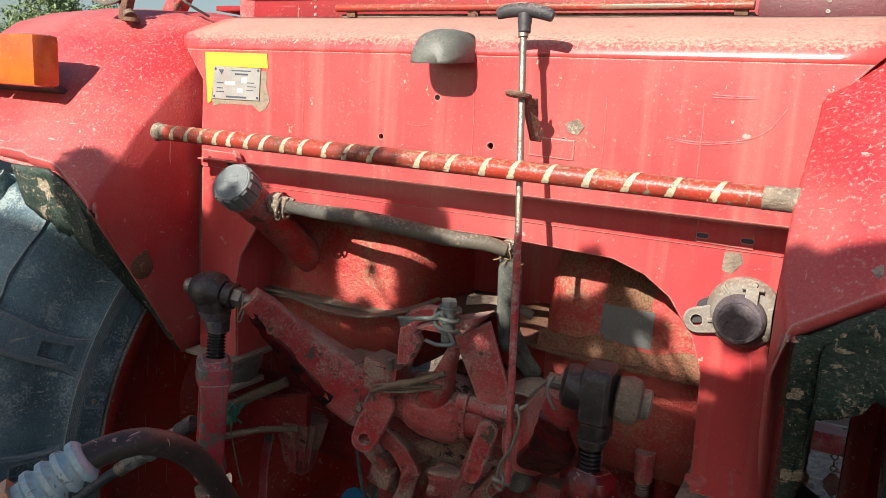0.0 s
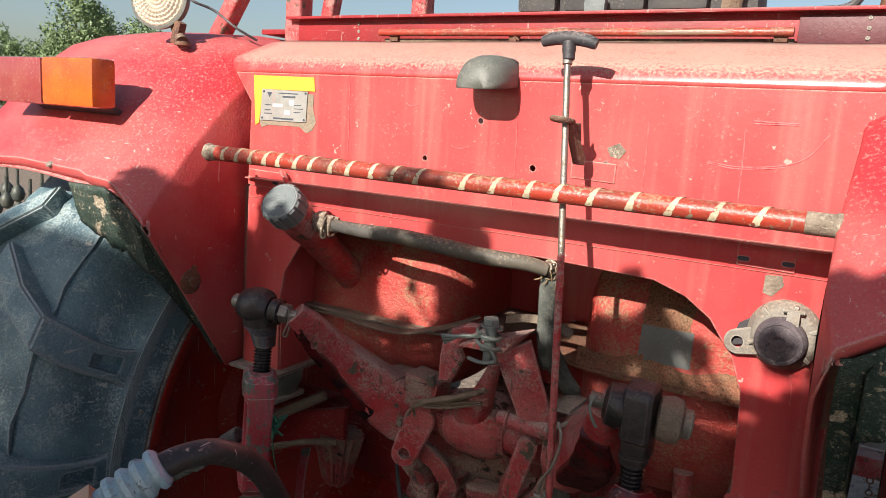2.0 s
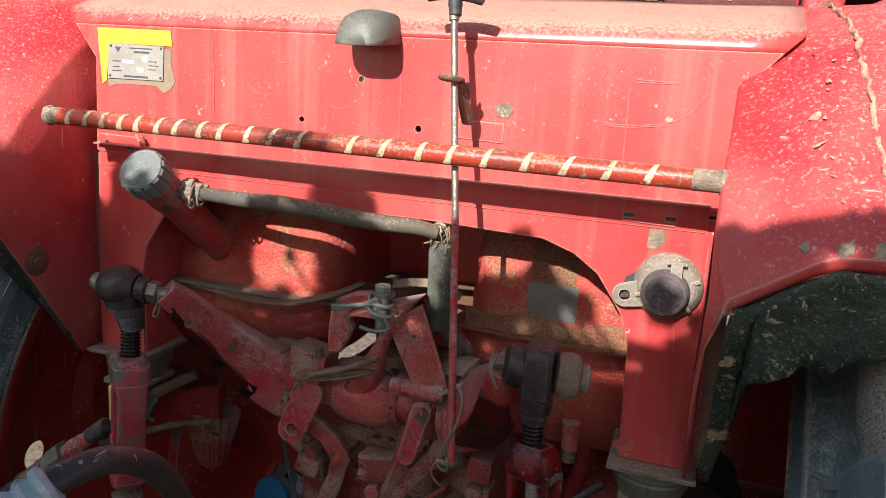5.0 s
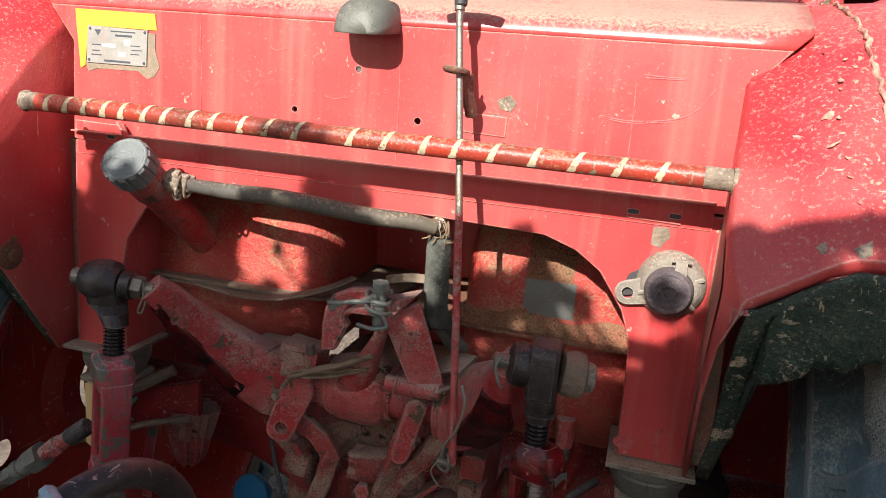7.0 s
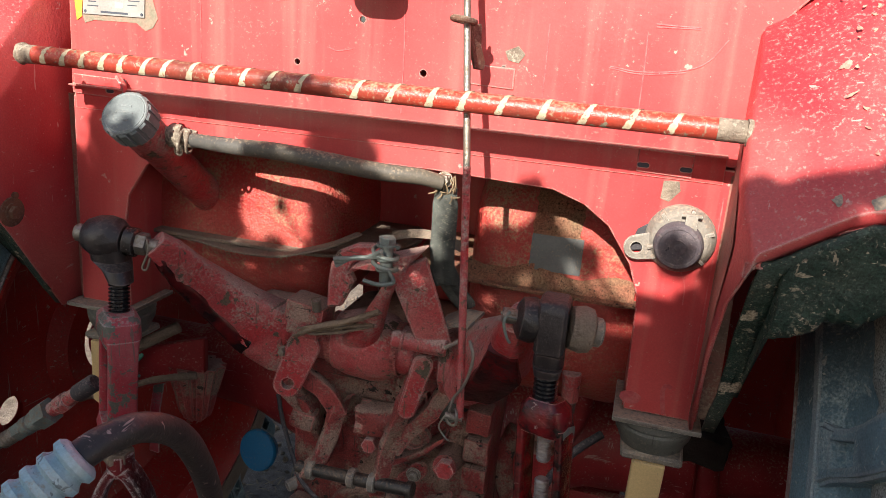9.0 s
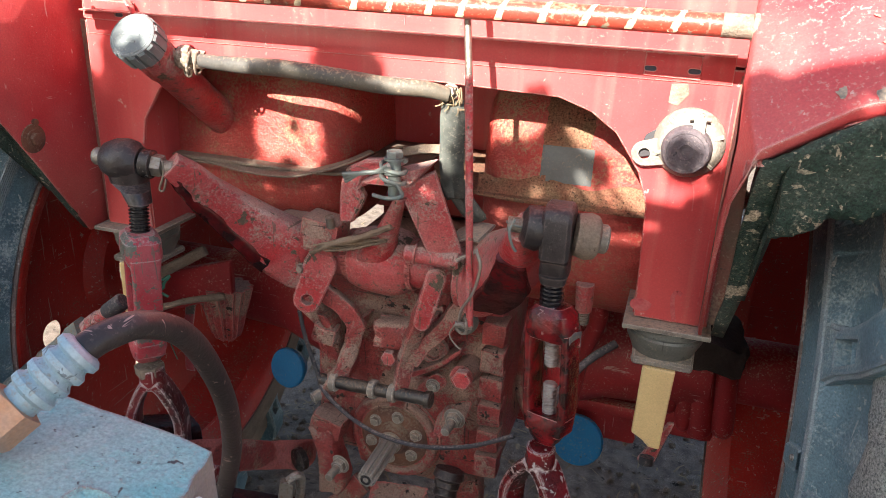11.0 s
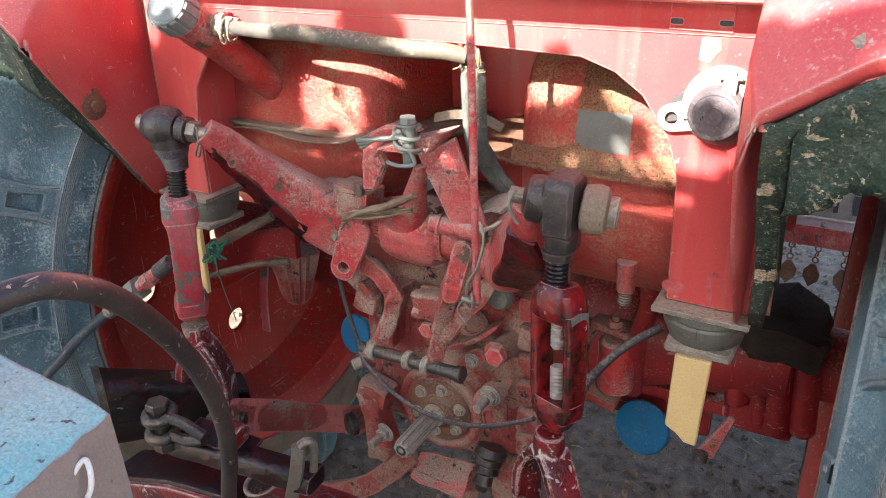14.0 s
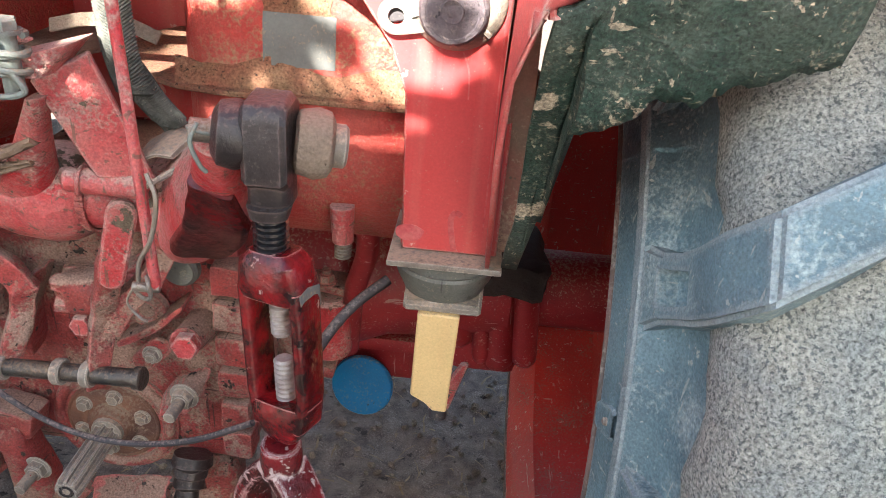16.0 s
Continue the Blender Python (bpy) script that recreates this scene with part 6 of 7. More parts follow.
# open turnbuckle body
def turnbuckle(top, bot, mat_, screw, w, lean, label, parent_label):
    top, bot = Vector(top), Vector(bot)
    d = (bot - top).normalized()
    f = Vector((math.cos(radians(lean)), math.sin(radians(lean)), 0))
    f = (f - d * f.dot(d)).normalized()
    g = d.cross(f)
    h = (bot - top).length
    t = bmesh.new()
    beam(t, [(top + d * -0.006, f * w * 0.40, g * w * 0.52), (top + d * 0.004, f * w * 0.56, g * w * 0.74), (top + d * 0.030, f * w * 0.58, g * w * 0.84), (top + d * 0.044, f * w * 0.48, g * w * 0.84)], 20, 0.5)
    body = part("turnbuckle", t, mat_, tractor, label)
    t = bmesh.new()
    beam(t, [(bot - d * 0.048, f * w * 0.46, g * w * 0.84), (bot - d * 0.034, f * w * 0.56, g * w * 0.80), (bot - d * 0.012, f * w * 0.50, g * w * 0.52), (bot, f * w * 0.36, g * w * 0.36)], 20, 0.5)
    part("end_collar", t, mat_, body)
    for s_ in (-1, 1):
        t = bmesh.new()
        o = g * (s_ * w * 0.68)
        beam(t, [(top + d * 0.03 + o, f * w * 0.46, g * w * 0.16), (top + d * 0.06 + o * 1.04, f * w * 0.42, g * w * 0.15), (bot - d * 0.06 + o * 1.04, f * w * 0.42, g * w * 0.15), (bot - d * 0.02 + o * 0.8, f * w * 0.46, g * w * 0.16)], 20, 0.5)
        part("side_bar", t, mat_, body)
    t = bmesh.new()
    thread(t, top + d * 0.02, top + d * h * 0.42, w * 0.24, 0.0056)
    thread(t, top + d * h * 0.55, bot - d * 0.02, w * 0.24, 0.0056)
    part("screw", t, screw, body, "threaded screw seen through the slot")
    return body


TB0, TB1 = Vector((-0.179, 0.925, 1.329)), Vector((-0.165, 0.905, 1.119))
tb = turnbuckle(TB0, TB1, M_GREASY, M_THREADPALE, 0.045, 66, "oil-wet red turnbuckle with a slot showing its screw", "")
t = BM()
slab(t, [(-0.017, 0.004), (-0.004, 0.008), (0.014, 0.003), (0.016, -0.022), (-0.002, -0.027), (-0.016, -0.020)], TB0 + Vector((0.0370, -0.0162, -0.030)), (0.40, 0.915, 0), Z, 0.0012, 0)
part("torn_label", t, M_DECAL, tb, "torn pale label stuck in the grease")


def fork(top, spread, drop, yaw, parent_label, m=M_FORK):
    top = Vector(top)
    f = Vector((math.cos(radians(yaw)), math.sin(radians(yaw)), 0))
    t = bmesh.new()
    rod(t, top + Vector((0, 0, 0.03)), top + Vector((0, 0, -0.01)), 0.022, 0.024)
    g = f.cross(Vector((0, 0, 1)))
    for s_ in (-1, 1):
        pts = [top + f * s_ * 0.008, top + f * s_ * spread * 0.55 + Vector((0, 0, -drop * 0.12)), top + f * s_ * spread + Vector((0, 0, -drop * 0.38)), top + f * s_ * spread + Vector((0, 0, -drop * 0.7)), top + f * s_ * spread * 0.98 + Vector((0, 0, -drop))]
        strap_bar(t, pts, 0.048, 0.020, g)
    ob = part("fork", t, m, tractor, parent_label)
    t = bmesh.new()
    rod(t, top + Vector((0, 0, -drop * 0.93)) - f * (spread + 0.03), top + Vector((0, 0, -drop * 0.93)) + f * (spread + 0.03), 0.013)
    hexa(t, top + Vector((0, 0, -drop * 0.93)) + f * (spread + 0.010), f, 0.021, 0.014)
    part("fork_pin", t, M_DARK, ob)
    return ob


fork((-0.173, 0.900, 1.080), 0.054, 0.21, -35, "greasy dark red lift-rod fork with pale worn edges", M_FORKDARK)

# the other lift rod
Q0, Q1 = Vector((-0.962, 0.925, 1.463)), Vector((-0.830, 0.955, 1.450))
ax = (Q1 - Q0).normalized()
L = (Q1 - Q0).length
t = BM()
Hc = Q0 + ax * (L * 0.40)
lathe(t, Hc - ax * 0.040, ax, [(0, 0.018), (0.006, 0.026), (0.022, 0.034), (0.040, 0.037), (0.056, 0.034), (0.066, 0.026)], 28)
Sl0, Sl1 = Vector((-0.870, 0.912, 1.396)), Vector((-0.872, 0.905, 1.345))
beam(t, [(Hc, (0.032, 0, 0), (0, 0.032, 0)), (Hc + Vector((0.003, 0, -0.035)), (0.030, 0, 0), (0, 0.028, 0)), (mid(Hc, Sl0, 0.7), (0.022, 0, 0), (0, 0.022, 0)), (Sl0, (0.018, 0, 0), (0, 0.018, 0))], 20, 0.8)
lift_l = part("lift_rod", t, M_JOINT, tractor, "grimy dark ball-joint head on a threaded lift rod")
t = BM()
thread(t, mid(Hc, Sl0, 0.85), Sl1 + Vector((0, 0, -0.02)), 0.0165, 0.0060)
part("thread", t, M_THREAD, lift_l)
t = BM()
lathe(t, Q0, ax, [(0, 0.012), (0.004, 0.015), (0.02, 0.015)], 18)
part("pin_tip", t, M_STEEL, lift_l, "pale pin tip")
t = BM()
lathe(t, Q1 - ax * 0.052, ax, [(0, 0.024), (0.016, 0.024), (0.018, 0.020)], 20)
part("joint_washer", t, M_BLACK, lift_l)
t = BM()
hexa(t, Q1 - ax * 0.034, ax, 0.019, 0.016)
rod(t, Q1 - ax * 0.02, Q1, 0.0105)
part("joint_nut", t, M_STEEL, lift_l, "castle nut and pin end")
t = BM()
sweep(t, [Q1 + Vector((-0.012, -0.012, 0.014)), Q1 + Vector((-0.012, -0.013, -0.01)), Q1 + Vector((-0.020, -0.016, -0.034)), Q1 + Vector((-0.012, -0.016, -0.036)), Q1 + Vector((-0.006, -0.014, -0.016))], 0.002, 8, 6)
part("cotter", t, M_STEEL, lift_l)
tl = turnbuckle((-0.872, 0.905, 1.343), (-0.888, 0.905, 1.106), M_WORN, M_THREAD, 0.054, 49, "worn red turnbuckle faded pink and scraped", "")
t = BM()
hexa(t, (-0.888, 0.905, 1.091), (0.05, 0, -1), 0.026, 0.02)
part("lock_nut", t, M_BARE, tl, "dirty lock nut")
fork((-0.884, 0.905, 1.058), 0.042, 0.19, 20, "red lift-rod fork worn to pale primer at its edges")

# ---- top-link bracket with its coil of wire ----
t = BM()
slab(t, [(0, 0), (0.060, 0.030), (0.112, -0.118), (0.050, -0.112)], (-0.469, 1.050, 1.439), (1, 0.35, 0), Z, 0.012, 0.002)
bracket = part("top_link_bracket", t, M_ARM, tractor, "red top-link bracket with flaked paint")
t = BM()
beam(t, [((-0.451, 1.040, 1.473), (0.040, 0.02, 0.010), (0, 0.03, 0.0)), ((-0.474, 1.030, 1.453), (0.036, 0.015, -0.004), (0, 0.03, 0.0)), ((-0.511, 1.030, 1.448), (0.014, 0.0, 0.012), (0, 0.03, 0.0))], 16, 0.3)
part("bracket_top", t, M_ARM, bracket)
t = BM()
slab(t, [(-0.547, 1.468), (-0.515, 1.485), (-0.470, 1.490), (-0.447, 1.484), (-0.490, 1.468), (-0.517, 1.454), (-0.526, 1.437), (-0.517, 1.421), (-0.539, 1.375), (-0.563, 1.369), (-0.562, 1.417), (-0.558, 1.445)][::-1], (0, 1.040, 0), X, Z, 0.020, 0.004)
part("bracket_ear", t, M_ARM, bracket)
t = BM()
beam(t, [((-0.461, 1.045, 1.422), (0.011, 0, 0.002), (0, 0.016, 0)), ((-0.477, 1.055, 1.392), (0.014, 0, 0.004), (0, 0.017, 0)), ((-0.496, 1.070, 1.354), (0.022, 0, 0.008), (0, 0.020, 0)), ((-0.516, 1.090, 1.317), (0.029, 0, 0.006), (0, 0.024, 0)), ((-0.537, 1.115, 1.276), (0.036, 0, 0.002), (0, 0.030, 0))], 24, 0.7)
part("crank_lever", t, M_ARM, bracket, "red crank lever rising from the shaft")
t = BM()
TW = Vector((-0.456, 1.000, 1.493))
lathe(t, TW + Vector((0, 0, -0.055)), Z, [(0, 0.010), (0.058, 0.010), (0.059, 0.0165), (0.063, 0.0165)], 20)
hexa(t, TW + Vector((0, 0, 0.0075)), Z, 0.0135, 0.011)
part("bracket_bolt", t, M_WIRE, bracket, "zinc bolt head")
t = BM()
pts = []
for i in range(60):
    g = i * 0.42
    r = 0.017 + 0.004 * math.sin(i * 0.21)
    pts.append(TW + Vector((r * math.cos(g), r * math.sin(g), -0.002 - 0.034 * i / 60 + 0.006 * math.sin(g * 0.5 + 1))))
sweep(t, pts, 0.0034, 8, 1, smooth=False)
for k in range(3):
    o = Vector((0, -0.004 * k, 0.005 * k))
    sweep(t, [TW + Vector((0.0, -0.018, -0.008)) + o, (-0.483, 0.990, 1.477), (-0.508, 0.985, 1.473), Vector((-0.533, 0.985, 1.457)) + o * 1.5], 0.0036, 8, 6)
sweep(t, [TW + Vector((0.01, -0.016, -0.03)), TW + Vector((0.018, -0.014, -0.048)), TW + Vector((-0.004, -0.018, -0.054)), TW + Vector((-0.030, -0.016, -0.052))], 0.0034, 8, 6)
whole("wire_coil", t, M_WIRE, "grey-green wire wound round the bracket bolt", "wire")
t = BM()
lathe(t, (-0.461, 1.065, 1.317), Vector((-0.365, 1.075, 1.313)) - Vector((-0.461, 1.065, 1.317)), [(0, 0.012), (0.003, 0.0145), (0.018, 0.0145), (0.020, 0.013), (0.022, 0.0155), (0.092, 0.0155), (0.095, 0.013)], 22)
torus(t, (-0.442, 1.066, 1.317), (1, 0.1, -0.1), 0.0165, 0.0022)
part("cross_pin", t, M_ARM, bracket, "red cross pin with a ring clip")
t = BM()
sweep(t, [(-0.641, 1.070, 1.288), (-0.597, 1.060, 1.313), (-0.530, 1.050, 1.342), (-0.479, 1.050, 1.368)], 0.010, 8, 6, 0.6)
for k in range(9):
    p = Vector((-0.615, 1.058, 1.304))
    o = Vector((random.uniform(-0.02, 0.01), random.uniform(-0.01, 0.01), random.uniform(-0.012, 0.012)))
    sweep(t, [p + o, p + o + Vector((0.05, 0.0, 0.012)), p + o * 0.3 + Vector((0.12, 0, 0.032))], 0.003, 6, 4, 0.7)
rough(t, 0.002, 120)
parts("splinter", t, M_WOOD, thing("split_stick", "split weathered stick wedged on the shaft", "stick"))
t = BM()
strap_bar(t, [(-0.386, 1.110, 1.341), (-0.356, 1.100, 1.359), (-0.324, 1.085, 1.366)], 0.05, 0.006, (0.1, 1, 0.3))
sweep(t, [(-0.368, 1.060, 1.319), (-0.346, 1.070, 1.331), (-0.319, 1.075, 1.349)], 0.004, 8, 5)
part("strap_anchor", t, M_GREYDUST, tractor, "dusty strap anchor plate")
# pale strap lying along the tank rim and rags of straw
t = BM()
strap_bar(t, [(-1.163, 1.220, 1.383), (-1.073, 1.200, 1.385), (-0.917, 1.175, 1.399), (-0.810, 1.160, 1.395), (-0.727, 1.155, 1.399), (-0.667, 1.160, 1.414), (-0.617, 1.170, 1.432), (-0.581, 1.200, 1.449)], 0.030, 0.005, (0, 1, 0.12))
part("tank_flange", t, M_MUD, left_tank, "curved welded flange under grey dust")
t = BM()
strap_bar(t, [(-0.503, 1.160, 1.467), (-0.454, 1.150, 1.480), (-0.412, 1.150, 1.480), (-0.371, 1.150, 1.466)], 0.016, 0.005, (0, 0.5, 1))
part("flange_lip", t, M_MUD, left_tank, "dusty lip of the flange")

# ---- the rear housing ----
t = BM()
box(t, (-0.505, 1.40, 0.985), (0.40, 0.42, 0.42), bev=0.025)
housing = part("axle_housing", t, M_CAST, tractor, "dust-covered red cast-iron rear housing")
t = BM()
box(t, (-0.505, 1.36, 1.17), (0.34, 0.30, 0.14), bev=0.04)
part("housing_top", t, M_CAST, housing)
t = BM()
lathe(t, (-0.520, 1.45, 0.842), (0, -1, 0), [(0, 0.15), (0.15, 0.13), (0.20, 0.115), (0.245, 0.105), (0.265, 0.100), (0.268, 0.078)], 40)
part("bearing_boss", t, M_CAST, housing)
t = BM()
box(t, (-0.50, 1.42, 0.76), (0.30, 0.34, 0.16), bev=0.04)
part("housing_sump", t, M_CAST, housing)


def soften(bm, times=3):
    """Rounds a rough casting and gives its skin some unevenness."""
    bmesh.ops.subdivide_edges(bm, edges=[e for e in bm.edges if e.calc_length() > 0.008], cuts=2, use_grid_fill=True)
    bmesh.ops.triangulate(bm, faces=[f for f in bm.faces if len(f.verts) > 4])
    for _ in range(times):
        bmesh.ops.smooth_vert(bm, verts=bm.verts[:], factor=0.45, use_axis_x=True, use_axis_y=True, use_axis_z=True)
    rough(bm, 0.0035, 38)
    return bm


def add(name, bm, m=M_CAST, label="", parent=None):
    return part(name, bm, m, parent or housing, label)


def add_each(name, bm, m=M_CAST, label="", parent=None):
    return parts(name, bm, m, parent or housing, label)


# ribs, pads and lobes on the casting
t = BM()
for z in (1.135, 1.075, 1.015, 0.955, 0.895, 0.835):
    box(t, (-0.318, 1.185, z), (0.048, 0.05, 0.050), (0, 0, 0), 0.006)
soften(t, 2)
add_each("flange_pad", t, M_CAST, "stacked flange pads with dust between")
t = BM()
beam(t, [((-0.652, 1.140, 1.139), (0.012, 0, 0), (0, 0.03, 0)), ((-0.635, 1.150, 1.095), (0.012, 0, 0), (0, 0.03, 0)), ((-0.627, 1.170, 1.042), (0.012, 0, 0), (0, 0.03, 0))], 12, 0.4)
beam(t, [((-0.569, 1.150, 1.142), (0.010, 0, 0), (0, 0.03, 0)), ((-0.612, 1.170, 1.065), (0.010, 0, 0), (0, 0.03, 0)), ((-0.616, 1.180, 0.973), (0.010, 0, 0), (0, 0.03, 0))], 12, 0.4)
beam(t, [((-0.483, 1.170, 1.019), (0.0, 0, 0.009), (0, 0.025, 0)), ((-0.421, 1.170, 1.053), (0.0, 0, 0.009), (0, 0.025, 0)), ((-0.375, 1.170, 1.097), (0.0, 0, 0.009), (0, 0.025, 0))], 12, 0.4)
beam(t, [((-0.551, 1.150, 1.109), (0, 0, 0.03), (0, 0.03, 0)), ((-0.483, 1.150, 1.108), (0, 0, 0.032), (0, 0.03, 0)), ((-0.411, 1.150, 1.156), (0, 0, 0.03), (0, 0.03, 0))], 16, 0.6)
soften(t)
add_each("casting_rib", t)
t = BM()
box(t, (-0.648, 1.130, 1.092), (0.052, 0.04, 0.042), (0, 12, 0), 0.006)
box(t, (-0.655, 1.150, 0.866), (0.075, 0.06, 0.05), (0, 14, 0), 0.008)
beam(t, [((-0.667, 1.140, 0.868), (0.032, 0, 0), (0, 0.03, 0)), ((-0.652, 1.140, 0.815), (0.022, 0, 0), (0, 0.03, 0)), ((-0.639, 1.140, 0.745), (0.036, 0, 0), (0, 0.03, 0)), ((-0.652, 1.150, 0.694), (0.028, 0, 0), (0, 0.03, 0))], 16, 0.5)
beam(t, [((-0.385, 1.170, 0.944), (0.034, 0, 0.01), (0, 0.02, 0.025)), ((-0.396, 1.120, 0.939), (0.026, 0, 0.01), (0, 0.015, 0.022))], 20, 0.8)
beam(t, [((-0.566, 1.170, 0.682), (0.03, 0, 0), (0, 0.03, 0.02)), ((-0.502, 1.170, 0.685), (0.03, 0, 0), (0, 0.03, 0.02)), ((-0.454, 1.170, 0.690), (0.02, 0, 0), (0, 0.03, 0.03))], 16, 0.7)
beam(t, [((-0.477, 1.200, 0.680), (0.03, 0, 0), (0, 0.03, 0)), ((-0.464, 1.200, 0.615), (0.022, 0, 0), (0, 0.025, 0)), ((-0.461, 1.200, 0.584), (0.01, 0, 0), (0, 0.015, 0))], 16, 0.8)
beam(t, [((-0.381, 1.220, 0.773), (0.05, 0, 0), (0, 0.04, 0)), ((-0.372, 1.220, 0.686), (0.045, 0, 0), (0, 0.04, 0)), ((-0.367, 1.220, 0.610), (0.03, 0, 0), (0, 0.04, 0))], 16, 0.7)
soften(t, 4)
add_each("casting_lobe", t)
t = BM()
lathe(t, (-0.436, 1.175, 1.075), (0, -1, 0), [(0, 0.030), (0.012, 0.028), (0.016, 0.016), (0.010, 0.014), (0.012, 0.006)], 28)
lathe(t, (-0.365, 1.200, 1.041), Vector((-0.364, 1.120, 1.060)) - Vector((-0.365, 1.200, 1.041)), [(0, 0.028), (0.03, 0.024), (0.07, 0.022), (0.085, 0.022)], 24)
add_each("bolt_boss", t)
t = BM()
ways = (0.0, -1, 0.05)
hexa(t, (-0.514, 1.145, 1.062), ways, 0.0165, 0.022)
hexa(t, (-0.359, 1.115, 1.063), ways, 0.0195, 0.016)
add_each("cap_screw", t, M_ARM, "red hexagon cap screw")
t = BM()
lathe(t, (-0.371, 1.150, 1.163), (0, -1, 0), [(0, 0.026), (0.010, 0.025), (0.014, 0.021), (0.016, 0.020), (0.0165, 0.008)], 28)
add("oil_plug", t, M_HOOD, "dull grey-green round plug")
for p, r, st in ( ((-0.431, 1.155, 1.005), 0.011, 0.004), ((-0.372, 1.115, 0.969), 0.016, 0.035), ((-0.616, 1.115, 0.794), 0.016, 0.035)):
    t = BM()
    bolt(t, p, (0.0, -1, 0.0) if st < 0.01 else (-0.1, -1, -0.05), r, r * 0.8, True, st)
    add("hex_bolt", t, M_GREYDUST, "dusty steel bolt")
t = BM()
slab(t, link_outline(-0.012, -0.012, 0.017, 0.014, 0.016, 0.017), (-0.436, 1.165, 0.998), X, Z, 0.008, 0.002)
add("slotted_plate", t)
# drop brackets and the locking pin
t = BM()
strap_bar(t, [(-0.576, 1.120, 1.130), (-0.588, 1.115, 1.080), (-0.599, 1.100, 1.037), (-0.619, 1.085, 1.005), (-0.629, 1.090, 0.973)], 0.032, 0.020, (1, 0.8, 0.0))
soften(t, 1)
add("drop_bracket", t, M_CAST, "bent flat-bar bracket holding the pin")
t = BM()
strap_bar(t, [(-0.419, 1.090, 1.253), (-0.433, 1.085, 1.203), (-0.448, 1.090, 1.147), (-0.469, 1.100, 1.083), (-0.474, 1.085, 1.029), (-0.485, 1.090, 0.992)], 0.032, 0.020, (1, 0.8, 0.0))
soften(t, 1)
add("drop_bracket", t, M_CAST, "bent flat-bar bracket holding the pin")
t = BM()
strap_bar(t, [(-0.664, 1.105, 1.222), (-0.632, 1.110, 1.185), (-0.596, 1.115, 1.160), (-0.574, 1.120, 1.118)], 0.034, 0.024, (0.9, 0.2, 0.4))
strap_bar(t, [(-0.372, 1.120, 1.212), (-0.398, 1.115, 1.165), (-0.432, 1.110, 1.125), (-0.462, 1.105, 1.080)], 0.032, 0.024, (0.9, 0.2, 0.4))
strap_bar(t, [(-0.700, 1.150, 1.150), (-0.668, 1.150, 1.120), (-0.640, 1.150, 1.070)], 0.040, 0.05, (0.9, 0.2, 0.4))
soften(t, 1)
add_each("casting_web", t, M_CAST, "red web of the casting, dusty along its foot")
t = BM()
slab(t, link_outline(0, 0, 0.016, 0.022, 0.088, 0.018), (-0.431, 1.080, 1.184), (1, 0.3, 0), Z, 0.012, 0.003)
add("pull_ear", t, M_ARM, "red ear with a slot hole")
t = BM()
PL, PR = Vector((-0.639, 1.085, 1.012)), Vector((-0.409, 1.075, 1.026))
pa = (PR - PL).normalized()
rod(t, PL, PR, 0.0125, seg=20)
lathe(t, PR - pa * 0.010, pa, [(0, 0.016), (0.010, 0.0165), (0.012, 0.014)], 20)
lock = part("locking_pin", t, M_DARK, tractor, "oily dark locking pin")
t = BM()
for k in (0.10, 0.46, 0.64):
    lathe(t, PL.lerp(PR, k), pa, [(0, 0.0165), (0.002, 0.0185), (0.012, 0.0185), (0.014, 0.0165)], 20)
add_each("pin_collar", t, M_GREYDUST, "worn collar", lock)
t = BM()
lathe(t, PL + Vector((0.0, 0, -0.032)), (-0.5, -0.6, -0.2), [(0, 0.011), (0.02, 0.011), (0.022, 0.008)], 14)
add("grease_cap", t, M_GREYDUST, "", lock)

# power take-off
FX, FZ = -0.522, 0.842
t = BM()
lathe(t, (FX, 1.20, FZ), (0, -1, 0), [(0, 0.072), (0.018, 0.072), (0.022, 0.066), (0.024, 0.040), (0.030, 0.036), (0.040, 0.030)], 40)
flange = part("pto_flange", t, M_RUST, tractor, "rusty power take-off flange")
t = BM()
torus(t, (FX, 1.186, FZ), (0, 1, 0), 0.088, 0.010, 48, 12)
part("flange_cup", t, M_CAST, flange, "dusty rim of the bearing cup")
t = BM()
torus(t, (FX, 1.182, FZ), (0, 1, 0), 0.071, 0.0035, 48, 8)
part("flange_ring", t, M_RUST, flange, "rusty retaining ring")
for i in range(6):
    g = radians(60 * i + 20)
    t = BM()
    bolt(t, (FX + 0.053 * math.cos(g), 1.178, FZ + 0.053 * math.sin(g)), (0, -1, 0), 0.010, 0.009)
    part("flange_bolt", t, M_GREYDUST, tractor, "dusty flange bolt")
t = BM()
fluted(t, (FX, 1.18, FZ), (0, -1, 0), [(0, 0.0150, 1), (0.140, 0.0150, 1), (0.1465, 0.0145, 0.6), (0.148, 0.0140, 0)], 8, 0.0048, 64)
lathe(t, (FX, 1.165, FZ), (0, -1, 0), [(0, 0.026), (0.012, 0.024), (0.014, 0.02)], 24)
add("pto_shaft", t, M_GREYDUST, "splined steel power take-off shaft", flange)
# nearly flush black disc for the shade of a hole in the shaft tip
t = BM()
lathe(t, (FX, 1.0325, FZ), (0, -1, 0), [(0, 0.0115), (0.0012, 0.0105), (0.0006, 0.006), (-0.0005, 0.003)], 20)
add("centre_hole_shade", t, M_BLACK, "", flange)
